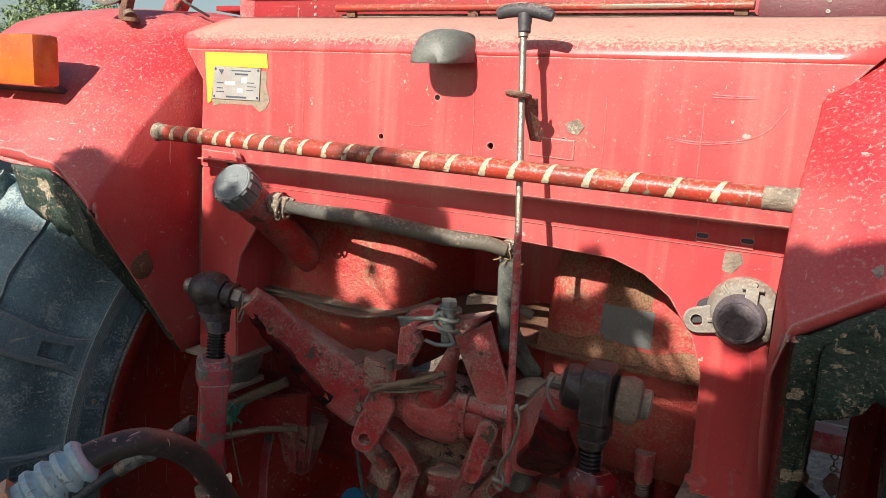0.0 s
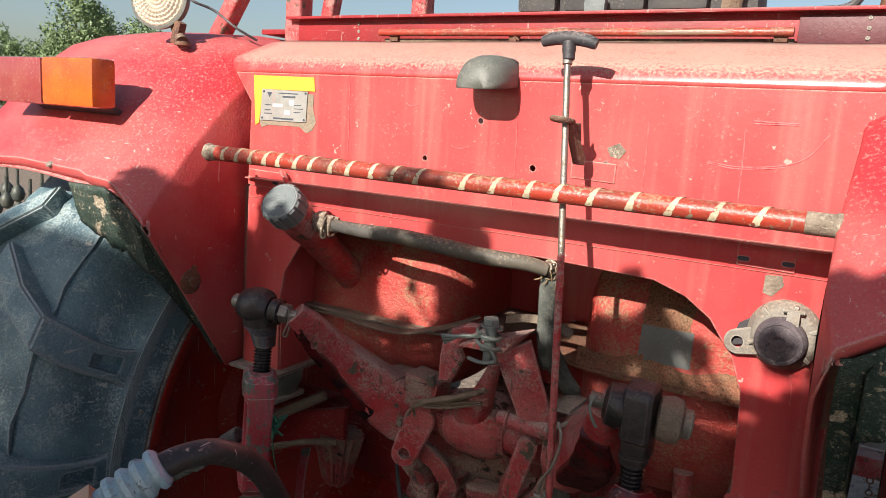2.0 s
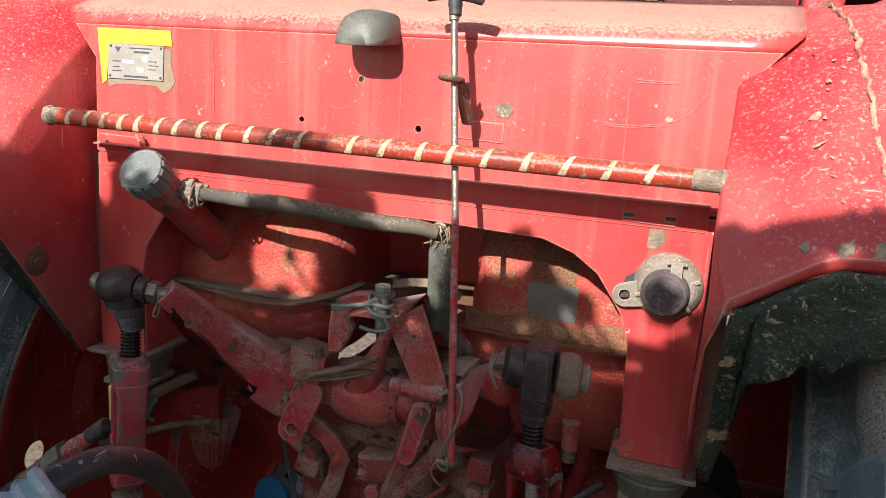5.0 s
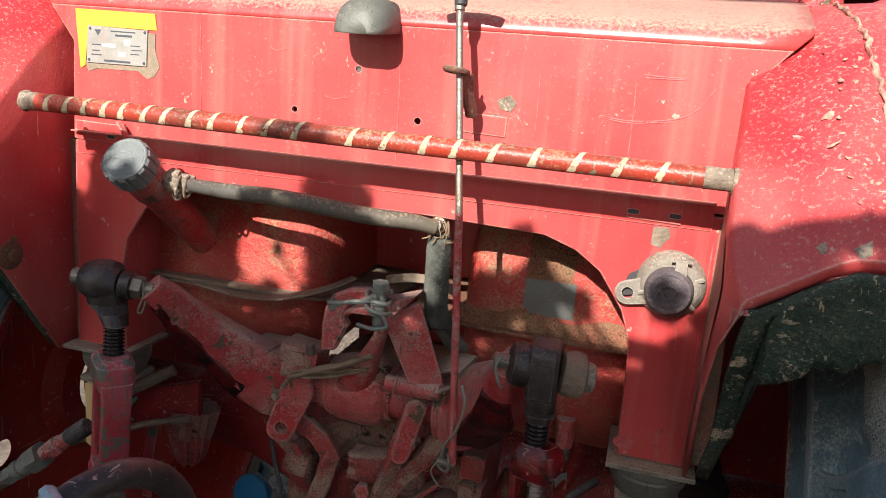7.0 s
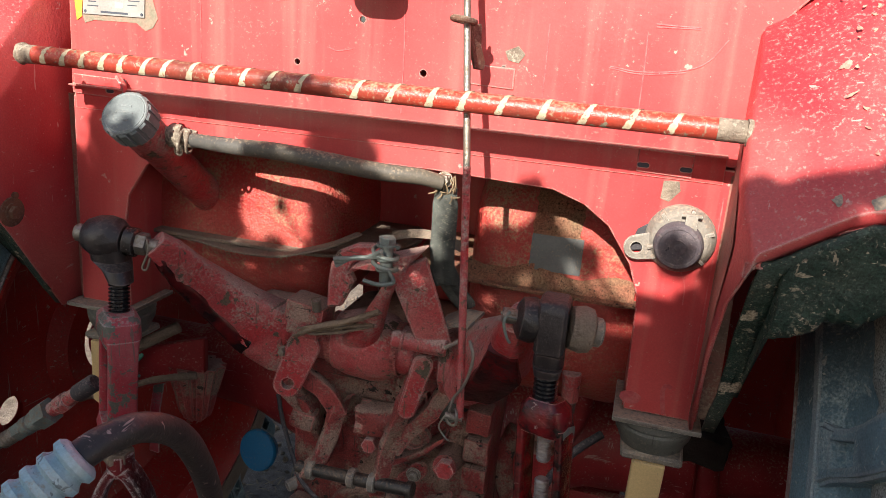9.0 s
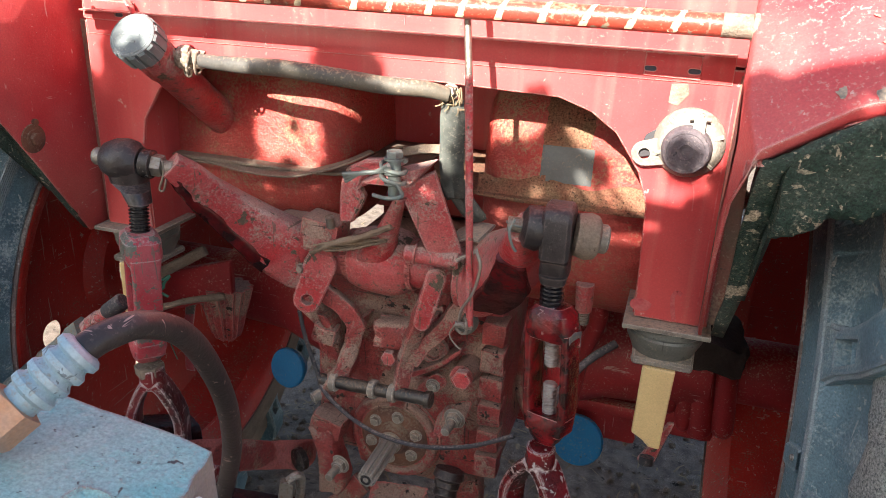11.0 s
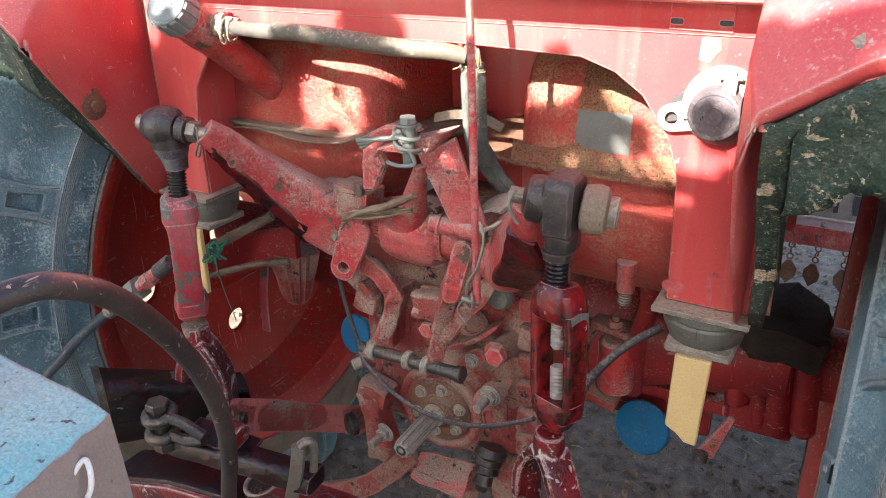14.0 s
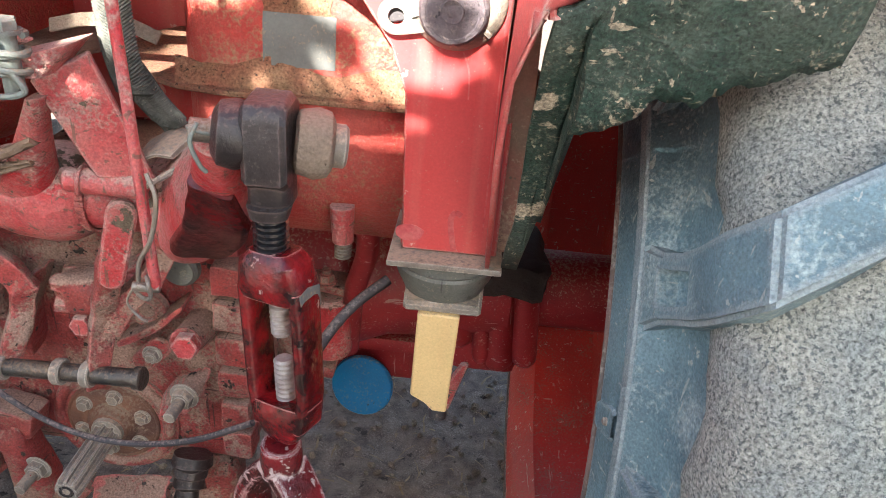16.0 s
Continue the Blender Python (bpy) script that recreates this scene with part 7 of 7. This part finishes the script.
# oily black plug and hanging chain of grime below
t = BM()
lathe(t, (-0.391, 1.166, 0.805), (-0.08, -0.42, -0.9), [(0, 0.030), (0.016, 0.033), (0.022, 0.026), (0.034, 0.027), (0.038, 0.022), (0.052, 0.025), (0.058, 0.018), (0.076, 0.020), (0.084, 0.013), (0.094, 0.012)], 18)
rough(t, 0.003, 60)
add("drain_plug", t, M_JOINT, "grimy drain plug")

# cable across the face
t = BM()
sweep(t, [(-0.684, 1.090, 1.151), (-0.673, 1.090, 1.095), (-0.648, 1.085, 1.028), (-0.623, 1.070, 0.993), (-0.559, 1.060, 0.954), (-0.484, 1.040, 0.947), (-0.401, 1.020, 0.962), (-0.313, 1.000, 1.000), (-0.230, 0.980, 1.058)], 0.0042, 10, 8)
whole("control_cable", t, M_RUBBER, "black control cable looping across the housing", "cable")
t = BM()
sweep(t, [(-0.185, 1.060, 1.067), (-0.181, 1.100, 1.077), (-0.162, 1.140, 1.099), (-0.135, 1.170, 1.123), (-0.098, 1.200, 1.145)], 0.0075, 12, 8)
whole("sheathed_cable", t, M_RUBBER, "dirty sheathed cable with worn cloth wrap", "cable")

# ---- axle, right-hand side ----
t = BM()
rod(t, (-1.45, AX_Y, AX_Z), (0.40, AX_Y, AX_Z), 0.075, seg=28)
lathe(t, (-0.70, AX_Y, AX_Z), (-1, 0, 0), [(0, 0.19), (0.08, 0.165), (0.25, 0.11), (0.42, 0.10)], 28)
lathe(t, (-0.32, AX_Y, AX_Z), (1, 0, 0), [(0, 0.19), (0.08, 0.165), (0.20, 0.12), (0.42, 0.105)], 28)
box(t, (0.065, 1.55, 0.885), (0.13, 0.16, 0.19), (0, 0, 0), 0.02)
axle = part("axle_tube", t, M_MATTRED, tractor, "red axle tube under a crust of dirt")
for x, r, z in ((0.002, 0.026, 0.852), (0.044, 0.020, 0.815), (0.080, 0.027, 0.806), (0.126, 0.026, 0.820)):
    t = BM()
    lathe(t, (x, 1.475, 1.02), (0.08, 0, -1), [(0, r * 0.9), (1.0 - z, r), (1.012 - z, r * 0.92), (1.020 - z, r * 0.6), (1.022 - z, r * 0.1)], 20)
    rough(t, 0.004, 30, x)
    part("housing_rib", t, M_MATTRED, axle, "rounded red rib of the axle housing")
# dirt lump, its colour taken near black for the shade under the fender
t = BM()
box(t, (0.07, 1.50, 1.050), (0.16, 0.22, 0.065), (0, 8, 0), 0.02)
bmesh.ops.subdivide_edges(t, edges=t.edges[:], cuts=3, use_grid_fill=True)
rough(t, 0.026, 22, 2)
part("packed_dirt", t, M_SHADESOIL, tractor, "dirt packed on the axle, blackened for the shade under the fender")
FC = Vector((-0.216, 1.380, 0.939))
t = BM()
lathe(t, FC + Vector((0, 0, 0.055)), (0.02, 0, -1), [(0, 0.028), (0.006, 0.036), (0.10, 0.036), (0.108, 0.038), (0.116, 0.036), (0.120, 0.026)], 28)
filt = part("oil_filter", t, M_ARM, tractor, "red cylindrical oil filter in a clamp")
t = BM()
box(t, FC + Vector((0, 0.01, 0.075)), (0.11, 0.06, 0.016), (0, 10, 0), 0.006)
bolt(t, FC + Vector((-0.005, -0.01, 0.085)), Z, 0.014, 0.014, True, 0.012)
box(t, FC + Vector((-0.02, -0.01, -0.085)), (0.07, 0.05, 0.022), (0, 12, 0), 0.005)
sweep(t, [FC + Vector((-0.055, 0.0, 0.08)), FC + Vector((-0.075, 0, 0.03)), FC + Vector((-0.075, 0, -0.04)), FC + Vector((-0.05, 0, -0.1))], 0.022, 12, 6)
part("filter_bracket", t, M_CAST, filt)
t = BM()
V0 = Vector((-0.165, 1.200, 1.254))
rod(t, V0, V0 + Vector((0.002, 0, -0.055)), 0.017, 0.015)
valve = part("drain_valve", t, M_ARM, tractor, "red drain stub with a threaded steel tip")
t = BM()
thread(t, V0 + Vector((0.002, 0, -0.055)), V0 + Vector((0.002, 0, -0.080)), 0.012, 0.005)
part("threaded_tip", t, M_STEEL, valve)
t = BM()
sweep(t, [(-0.139, 1.250, 1.230), (-0.143, 1.300, 1.128), (-0.171, 1.360, 1.016), (-0.192, 1.450, 0.833)], 0.018, 12, 6)
box(t, (-0.147, 1.520, 0.805), (0.30, 0.03, 0.03), (0, 0, 0), 0.006)
box(t, (-0.187, 1.560, 0.844), (0.30, 0.03, 0.30), (0, 0, 0), 0.01)
part("frame_member", t, M_MATTRED, tractor, "dark red frame members")
t = BM()
slab(t, [(0, 0), (0.035, 0.0), (0.062, 0.10), (0.05, 0.10)], (-0.030, 1.300, 0.838), (1, 0.1, 0), Z, 0.01, 0.002)
part("stay_bar", t, M_ARM, tractor)
t = BM()
lathe(t, (-0.011, 1.240, 0.889), (0, -0.3, -1), [(0, 0.014), (0.016, 0.014), (0.018, 0.010)], 14)
part("rubber_bump", t, M_RUBBER, tractor)
for c, r in ((Vector((-0.167, 1.478, 0.726)), 0.063), (Vector((-0.905, 1.420, 0.792)), 0.052)):
    t = BM()
    lathe(t, c, (-0.15, -1, 0.25), [(-0.02, r - 0.012), (0, r - 0.003), (0.004, r), (0.010, r), (0.014, r - 0.003), (0.015, 0.02), (0.0145, 0.004)], 40)
    part("blue_cap", t, M_BLUE, tractor, "round blue plastic cap")
t = BM()
rod(t, (-0.15, 1.50, 0.70), (-0.16, 1.62, 0.60), 0.03)
part("hose_stub", t, M_RUBBER, tractor, "black stub behind the blue cap")

# ---- left-hand inside: brace, plate, tab and hanging lump ----
t = BM()
slab(t, [(0, 0), (0.27, 0.10), (0.27, 0.19), (0, 0.11)], (-1.253, 1.300, 0.929), (1, 0.1, 0), Z, 0.02, 0.003)
part("gusset_plate", t, M_MATTRED, tractor, "red gusset plate with a dusty lower edge")
t = BM()
rod(t, (-1.190, 1.210, 1.052), (-1.040, 1.300, 1.140), 0.013)
sweep(t, [(-1.230, 1.20, 0.968), (-1.150, 1.22, 1.000), (-1.060, 1.25, 1.030), (-0.985, 1.28, 1.040)], 0.008, 10, 5)
rough(t, 0.003, 60)
part("brace_rod", t, M_MUD, tractor, "dirt-caked brace rod")
t = BM()
strap_bar(t, [(-1.126, 1.340, 0.973), (-1.143, 1.340, 0.879), (-1.149, 1.340, 0.774)], 0.026, 0.006, (1, 0, 0))
part("hanging_tab", t, M_WORN, tractor, "bare hanging steel tab with flaked paint")
t = BM()
rings = []
for k, z in enumerate((1.035, 1.010, 0.985, 0.960, 0.938, 0.918, 0.902)):
    f = 1 - 0.10 * k - (0.25 if k == 6 else 0)
    r = []
    for i in range(40):
        a = 2 * math.pi * i / 40
        q = f * (1 + 0.10 * math.sin(i * 2.4) + 0.10 * noise.noise((i * 0.7, k * 0.25, 3)))
        r.append(t.verts.new((-1.033 + 0.072 * q * math.cos(a), 1.345 + 0.05 * q * math.sin(a), z - (0.016 * (1 + noise.noise((i * 0.9, 5, 1))) if k > 3 else 0))))
    rings.append(r)
skin(t, rings)
part("axle_lump", t, M_CAST, tractor, "muddy cast lug with dried runs")
t = BM()
rnd = random.Random(31)
c = Vector((-1.006, 1.080, 1.142))
for i in range(12):
    a = Vector((rnd.uniform(-1, 1), rnd.uniform(-1, 1), rnd.uniform(-1, 1))) * 0.014
    b = Vector((rnd.uniform(-1, 1), rnd.uniform(-1, 1), rnd.uniform(-1, 1))) * 0.016
    sweep(t, [c + a, c + a + b, c - a, c - b], 0.0028, 6, 5)
sweep(t, [c, c + Vector((0.004, 0, -0.05)), c + Vector((0.022, 0, -0.115)), c + Vector((0.036, 0, -0.155))], 0.0012, 6, 6)
parts("strand", t, M_TWINE, thing("green_twine", "tangled knot of green twine on the brace", "twine"))

# ---- lower links and hitch gear ----
t = BM()
beam(t, [((-0.831, 0.900, 0.904), (0, 0.006, 0.030), (0.008, 0.026, 0)), ((-0.806, 0.970, 0.866), (0, 0.006, 0.030), (0.008, 0.026, 0)), ((-0.780, 1.090, 0.788), (0, 0.006, 0.026), (0.008, 0.024, 0)), ((-0.752, 1.170, 0.741), (0, 0.006, 0.028), (0.008, 0.026, 0)), ((-0.740, 1.200, 0.720), (0, 0.006, 0.032), (0.008, 0.028, 0))], 20, 0.6)
link = part("lower_link", t, M_CAST, tractor, "dusty red lower lift link")
t = BM()
lathe(t, (-0.725, 1.160, 0.748), (-0.5, -0.9, 0.05), [(0, 0.012), (0.006, 0.026), (0.02, 0.026), (0.024, 0.018)], 22)
part("link_ball", t, M_BLACK, link, "greasy ball of the link")
CH = Vector((-1.005, 0.760, 0.955))
cd, cw = Vector((0.50, 0.86, -0.28)).normalized(), Vector((0.86, -0.50, 0.0)).normalized()
t = BM()
beam(t, [(CH + cd * (0.055 * k), Vector((0, 0, 0.074 - 0.006 * k)), cw * (0.040 - 0.001 * k)) for k in range(6)], 36, 0.42)
bracket_ob = part("hitch_bracket", t, M_GREASYBLACK, tractor, "greasy black box bracket, open at its end")
t = BM()
beam(t, [(CH - cd * 0.03, Vector((0, 0, 0.064)), cw * 0.031), (CH + cd * 0.16, Vector((0, 0, 0.058)), cw * 0.028)], 36, 0.42)
cut(bracket_ob, t)
t = BM()
beam(t, [(CH - cd * 0.004, Vector((0, 0, 0.0755)), cw * 0.0412), (CH + cd * 0.010, Vector((0, 0, 0.0752)), cw * 0.0410)], 36, 0.42)
rim_ob = part("bracket_rim", t, M_DARK, bracket_ob, "worn bare edge of the bracket")
t = BM()
beam(t, [(CH - cd * 0.03, Vector((0, 0, 0.0645)), cw * 0.0313), (CH + cd * 0.05, Vector((0, 0, 0.064)), cw * 0.031)], 36, 0.42)
cut(rim_ob, t)
SH = Vector((-0.841, 0.760, 0.981))
t = BM()
for dz in (0.014, -0.022):
    torus(t, SH + Vector((0, 0, dz)), (0.05, -0.2, 1), 0.022, 0.010, 24, 12)
    sweep(t, [SH + Vector((0.02, 0, dz)), SH + Vector((0.055, 0.005, dz - 0.004)), SH + Vector((0.09, 0.012, dz * 0.2 - 0.012))], 0.010, 10, 5)
rod(t, SH + Vector((0, 0, 0.04)), SH + Vector((0, 0, -0.06)), 0.013)
hexa(t, SH + Vector((0, 0, 0.028)), Z, 0.020, 0.014)
hexa(t, SH + Vector((0, 0, -0.058)), Z, 0.020, 0.016)
shackle = part("shackle", t, M_DARK, tractor, "heavy steel shackle with its bolt")
t = BM()
beam(t, [(Vector((-0.856, 0.780, 0.924)).lerp(Vector((-0.531, 0.800, 0.948)), k / 8), Vector((0, 0.004, 0.017)), Vector((0, 0.022, 0))) for k in range(9)], 16, 0.4)
rough(t, 0.004, 45)
part("stabiliser", t, M_GREASYBLACK, tractor, "black oil-wet stabiliser cylinder")
t = BM()
lathe(t, (-0.727, 0.800, 0.968), Vector((-0.648, 0.810, 0.952)) - Vector((-0.727, 0.800, 0.968)), [(0, 0.022), (0.004, 0.028), (0.03, 0.028), (0.034, 0.02)], 22)
part("stabiliser_nut", t, M_FORK, tractor)
t = BM()
top = [(-1.118, 0.850, 0.714), (-0.913, 0.845, 0.791), (-0.795, 0.840, 0.818), (-0.689, 0.835, 0.838), (-0.565, 0.830, 0.860), (-0.401, 0.830, 0.875)]
secs = [(Vector(p) + Vector((0, 0, -0.03)), Vector((0, 0.05, 0.0)), Vector((0, 0.0, 0.030))) for p in top]
beam(t, secs[:4], 16, 0.3)
hitch = part("hitch_beam", t, M_GREASYBLACK, tractor, "hitch beam under black grease with a chipped red flange")
t = BM()
beam(t, secs[3:], 16, 0.3)
part("beam_end", t, M_FORK, hitch, "beam end in chipped red paint")
t = BM()
beam(t, [(Vector(p) + Vector((0, -0.054, -0.036)), Vector((0, 0.006, 0.0)), Vector((0, 0, 0.024))) for p in top], 12, 0.3)
part("beam_flange", t, M_FORK, hitch, "chipped red flange")
t = BM()
for p in ((-0.604, 0.790, 0.848), (-0.552, 0.820, 0.858)):
    lathe(t, Vector(p) + Vector((0, 0.01, -0.002)), (0, -0.2, 1), [(0, 0.026), (0.004, 0.026), (0.006, 0.022), (0.0065, 0.004)], 26)
parts("beam_boss", t, M_FORK, hitch)
t = BM()
torus(t, (-0.700, 0.835, 0.840), (0, -0.15, 1), 0.028, 0.004, 28, 8)
part("hole_lip", t, M_GREYDUST, hitch, "worn lip of the round hole")
# black disc drawn for the shade inside the round hole
t = BM()
lathe(t, (-0.700, 0.835, 0.838), (0, -0.15, 1), [(0, 0.027), (0.002, 0.027)], 28)
part("hole_shadow", t, M_BLACK, hitch, "black disc for the shade inside the round hole")
t = BM()
strap_bar(t, [(-0.800, 0.790, 0.962), (-0.740, 0.800, 0.955), (-0.672, 0.808, 0.948)], 0.050, 0.006, (0.1, 1, 0.1))
part("cover_plate", t, M_GREASYBLACK, hitch, "dark bent cover plate over the stabiliser")
t = BM()
strap_bar(t, [(-0.541, 0.780, 1.028), (-0.548, 0.778, 0.985), (-0.562, 0.778, 0.935), (-0.588, 0.785, 0.868)], 0.022, 0.012, (1, 0.3, 0))
sweep(t, [(-0.541, 0.780, 1.028), (-0.532, 0.790, 1.034), (-0.528, 0.800, 1.015), (-0.545, 0.805, 0.93)], 0.007, 8, 5)
part("pin_handle", t, M_STEEL, hitch, "worn steel pin with a bent handle")
t = BM()
strap_bar(t, [(-0.861, 1.150, 0.494), (-0.736, 1.170, 0.550), (-0.658, 1.180, 0.621), (-0.600, 1.190, 0.693)], 0.05, 0.02, (0.2, 0.2, 1))
part("sway_link", t, M_CAST, tractor, "curved dusty sway link")
t = BM()
beam(t, [((-0.194, 0.800, 0.977), (0, 0, 0.03), (0.03, 0.02, 0)), ((-0.30, 1.25, 0.66), (0, 0, 0.03), (0.03, 0.01, 0))], 16, 0.5)
part("lower_link", t, M_CAST, tractor, "dusty red lower lift link")

# ---- the implement's iron post, its hose and the second hose ----
t = BM()
K0, K1, K2, K3 = Vector((-0.378, 0.396, 1.405)), Vector((-0.541, 0.380, 1.440)), Vector((-0.528, 0.236, 1.440)), Vector((-0.352, 0.268, 1.400))
post_ob = thing("implement_post", "iron implement post in chipped pale blue paint, holed on top", "post")
lo = [Vector((p.x, p.y, 0.0)) for p in (K0, K1, K2, K3)]
n = 5
rings = []
for k in (0.0, 0.5, 0.8, 0.95, 1.0):
    r = []
    for i in range(4):
        a, b = (K0, K1, K2, K3)[i], (K0, K1, K2, K3)[(i + 1) % 4]
        la, lb = lo[i], lo[(i + 1) % 4]
        for j in range(8):
            p = la.lerp(lb, j / 8).lerp(a.lerp(b, j / 8), k)
            r.append(t.verts.new(p))
    rings.append(r)
skin(t, rings)
bmesh.ops.bevel(t, geom=[e for e in t.edges if len(e.link_faces) == 2 and e.calc_face_angle(0) > 0.8], offset=0.008, segments=2, affect="EDGES", clamp_overlap=True)
rough(t, 0.004, 40)
body = part("cast_body", t, M_PALE, post_ob)
body.data.materials.append(M_POSTSIDE)
for p in body.data.polygons:
    if abs(p.normal.z) < 0.6:
        p.material_index = 1
t = BM()
hc = Vector((-0.415, 0.297, 1.425))
lathe(t, hc + Vector((0, 0, -0.016)), Z, [(0, 0.014), (0.006, 0.019), (0.016, 0.0225), (0.026, 0.025), (0.05, 0.034), (0.1, 0.034)], 28)
rough(t, 0.0025, 70)
cut(body, t)
t = BM()
loop = [Vector(p) + Vector((0.006, -0.010, 0)) for p in ((-0.375, 0.352, 1.354), (-0.381, 0.350, 1.354), (-0.379, 0.352, 1.368), (-0.375, 0.360, 1.381), (-0.372, 0.368, 1.387), (-0.367, 0.367, 1.378), (-0.364, 0.362, 1.365), (-0.370, 0.354, 1.347))]
sweep(t, loop, 0.0024, 8, 6)
part("chalk_mark", t, M_MARK, post_ob, "looped white chalk mark")

hose = thing("hydraulic_hose", "black rubber hydraulic hose arching from a corrugated fitting", "hose")
t = BM()
sweep(t, [(-0.465, 0.360, 1.511), (-0.460, 0.385, 1.514), (-0.454, 0.420, 1.508), (-0.455, 0.470, 1.473), (-0.473, 0.530, 1.399), (-0.500, 0.590, 1.301), (-0.537, 0.640, 1.193), (-0.596, 0.690, 1.062), (-0.665, 0.730, 0.906), (-0.70, 0.745, 0.70), (-0.78, 0.70, 0.35), (-0.9, 0.5, 0.03)], lambda k: 0.0125, 18, 10)
part("tube", t, M_HOSE, hose)
F1, F0 = Vector((-0.460, 0.362, 1.515)), Vector((-0.495, 0.310, 1.477))
fa = (F0 - F1).normalized()
t = BM()
prof = [(0, 0.0135)]
for i in range(4):
    d = 0.0135 * i
    prof += [(d + 0.001, 0.0165), (d + 0.004, 0.0195), (d + 0.009, 0.0195), (d + 0.012, 0.0155)]
lathe(t, F1, fa, prof + [(0.058, 0.015), (0.062, 0.015)], 26)
part("ferrule", t, M_FERRULE, hose, "pale zinc corrugated ferrule")
t = BM()
hexa(t, F1 + fa * 0.060, fa, 0.023, 0.032)
part("hex_nut", t, M_BRASS, hose, "brassy hexagon nut")
t = BM()
lathe(t, F1 + fa * 0.092, fa, [(0, 0.014), ((F0 - F1).length + 0.05, 0.014)], 18)
part("tail_pipe", t, M_FERRULE, hose)

hose.location.z = -0.012

line2 = thing("quick_coupler", "steel quick coupler on a thin black hydraulic hose", "coupler")
G0, G1 = Vector((-0.940, 0.912, 1.200)), Vector((-1.125, 0.878, 1.055))
ga = (G1 - G0).normalized()
gl = (G1 - G0).length
t = BM()
rod(t, G0 + ga * 0.035, G0 + ga * gl * 0.40, 0.013)
hexa(t, G0 + ga * gl * 0.24, ga, 0.017, 0.022)
part("red_sleeve", t, M_ARM, line2, "red sleeve")
t = BM()
lathe(t, G0 - ga * 0.01, ga, [(0, 0.012), (0.003, 0.0155), (0.042, 0.0155), (0.046, 0.013)], 20)
part("dust_cap", t, M_RUBBER, line2, "black rubber dust cap")
t = BM()
hexa(t, G0 + ga * gl * 0.40, ga, 0.024, 0.030)
lathe(t, G0 + ga * (gl * 0.40 + 0.03), ga, [(0, 0.018), (0.012, 0.018), (0.014, 0.014), (0.020, 0.014), (0.022, 0.017), (0.034, 0.017), (0.036, 0.013)], 20)
hexa(t, G0 + ga * (gl * 0.40 + 0.066), ga, 0.017, 0.02)
part("coupler_body", t, M_WIRE, line2, "zinc coupler hexagons")
t = BM()
pr = [(0, 0.0125)]
for i in range(4):
    pr += [(0.009 * i + 0.002, 0.0145), (0.009 * i + 0.006, 0.0145), (0.009 * i + 0.008, 0.012)]
lathe(t, G0 + ga * (gl * 0.40 + 0.086), ga, pr, 20)
part("crimp", t, M_STEEL, line2)
t = BM()
E0 = G0 + ga * (gl * 0.40 + 0.115)
sweep(t, [E0, E0 + ga * 0.05, (-1.215, 0.835, 0.965), (-1.265, 0.76, 0.84), (-1.20, 0.60, 0.45), (-1.05, 0.48, 0.03)], 0.0105, 14, 8)
part("thin_hose", t, M_THINHOSE, line2)

# ---- machine standing beyond, with hanging tines ----
far = thing("far_implement", "red farm implement with hanging chained spades, standing beyond", "implement")
t = BM()
box(t, (-0.2, 3.05, 0.645), (1.7, 0.10, 0.085), bev=0.01)
part("far_beam", t, M_ARM, far, "red cross beam")
t = BM()
box(t, (0.0, 3.1, 0.76), (1.0, 0.05, 0.12), bev=0.004)
pl = part("sign_panel", t, M_PLATE, far, "pale panel with dark bars")
t = BM()
for i in range(12):
    box(t, (-0.42 + 0.066 * i, 3.068, 0.765), (0.016, 0.006, 0.075), bev=0)
parts("sign_bar", t, M_INK, pl)
for x in (-0.95, 0.6):
    t = BM()
    box(t, (x, 3.08, 0.30), (0.08, 0.08, 0.62), bev=0.008)
    part("far_leg", t, M_ARM, far)
t = BM()
sp = [(-0.010, 0.0), (0.010, 0.0), (0.032, -0.035), (0.030, -0.065), (0.0, -0.10), (-0.030, -0.065), (-0.032, -0.035)]
slab(t, sp, (0, 0, -0.075), X, Z, 0.008, 0.002)
spade = finish("spade", t, M_RUST)
t = BM()
for i in range(3):
    torus(t, (0, 0, -0.012 - 0.024 * i), (1, 0, 0) if i % 2 else (0, 1, 0), 0.011, 0.003, 14, 6)
chain = finish("chain", t, M_RUST)
for i in range(16):
    x = -0.85 + 0.093 * i
    for nm, me in (("chain", chain), ("spade", spade)):
        ob = new(nm, me)
        ob.parent = far
        ob.matrix_basis = pose(x, 3.02, 0.603, 0, 4 * math.sin(i * 2.1), 25 * math.sin(i * 1.7))
far2 = thing("tine_rack", "rack of dark hanging tines standing far behind", "implement")
t = BM()
box(t, (-5.6, 3.2, 1.29), (2.2, 0.08, 0.08), bev=0.008)
for x in (-6.6, -4.6):
    box(t, (x, 3.2, 0.63), (0.08, 0.08, 1.26), bev=0.008)
part("rack_beam", t, M_DARK, far2)
t = BM()
rod(t, (0, 0, 0), (0, 0, -0.13), 0.012, seg=8)
lathe(t, (0, 0, -0.12), (0, 0, -1), [(0, 0.014), (0.03, 0.04), (0.07, 0.052), (0.11, 0.04), (0.13, 0.014)], 14)
tine = finish("tine", t, M_TINE)
for i in range(24):
    ob = new("tine", tine)
    ob.parent = far2
    ob.matrix_basis = pose(-6.5 + 0.078 * i, 3.12 + 0.05 * (i % 2), 1.25 - 0.07 * (i % 3), 0, 0, 0)
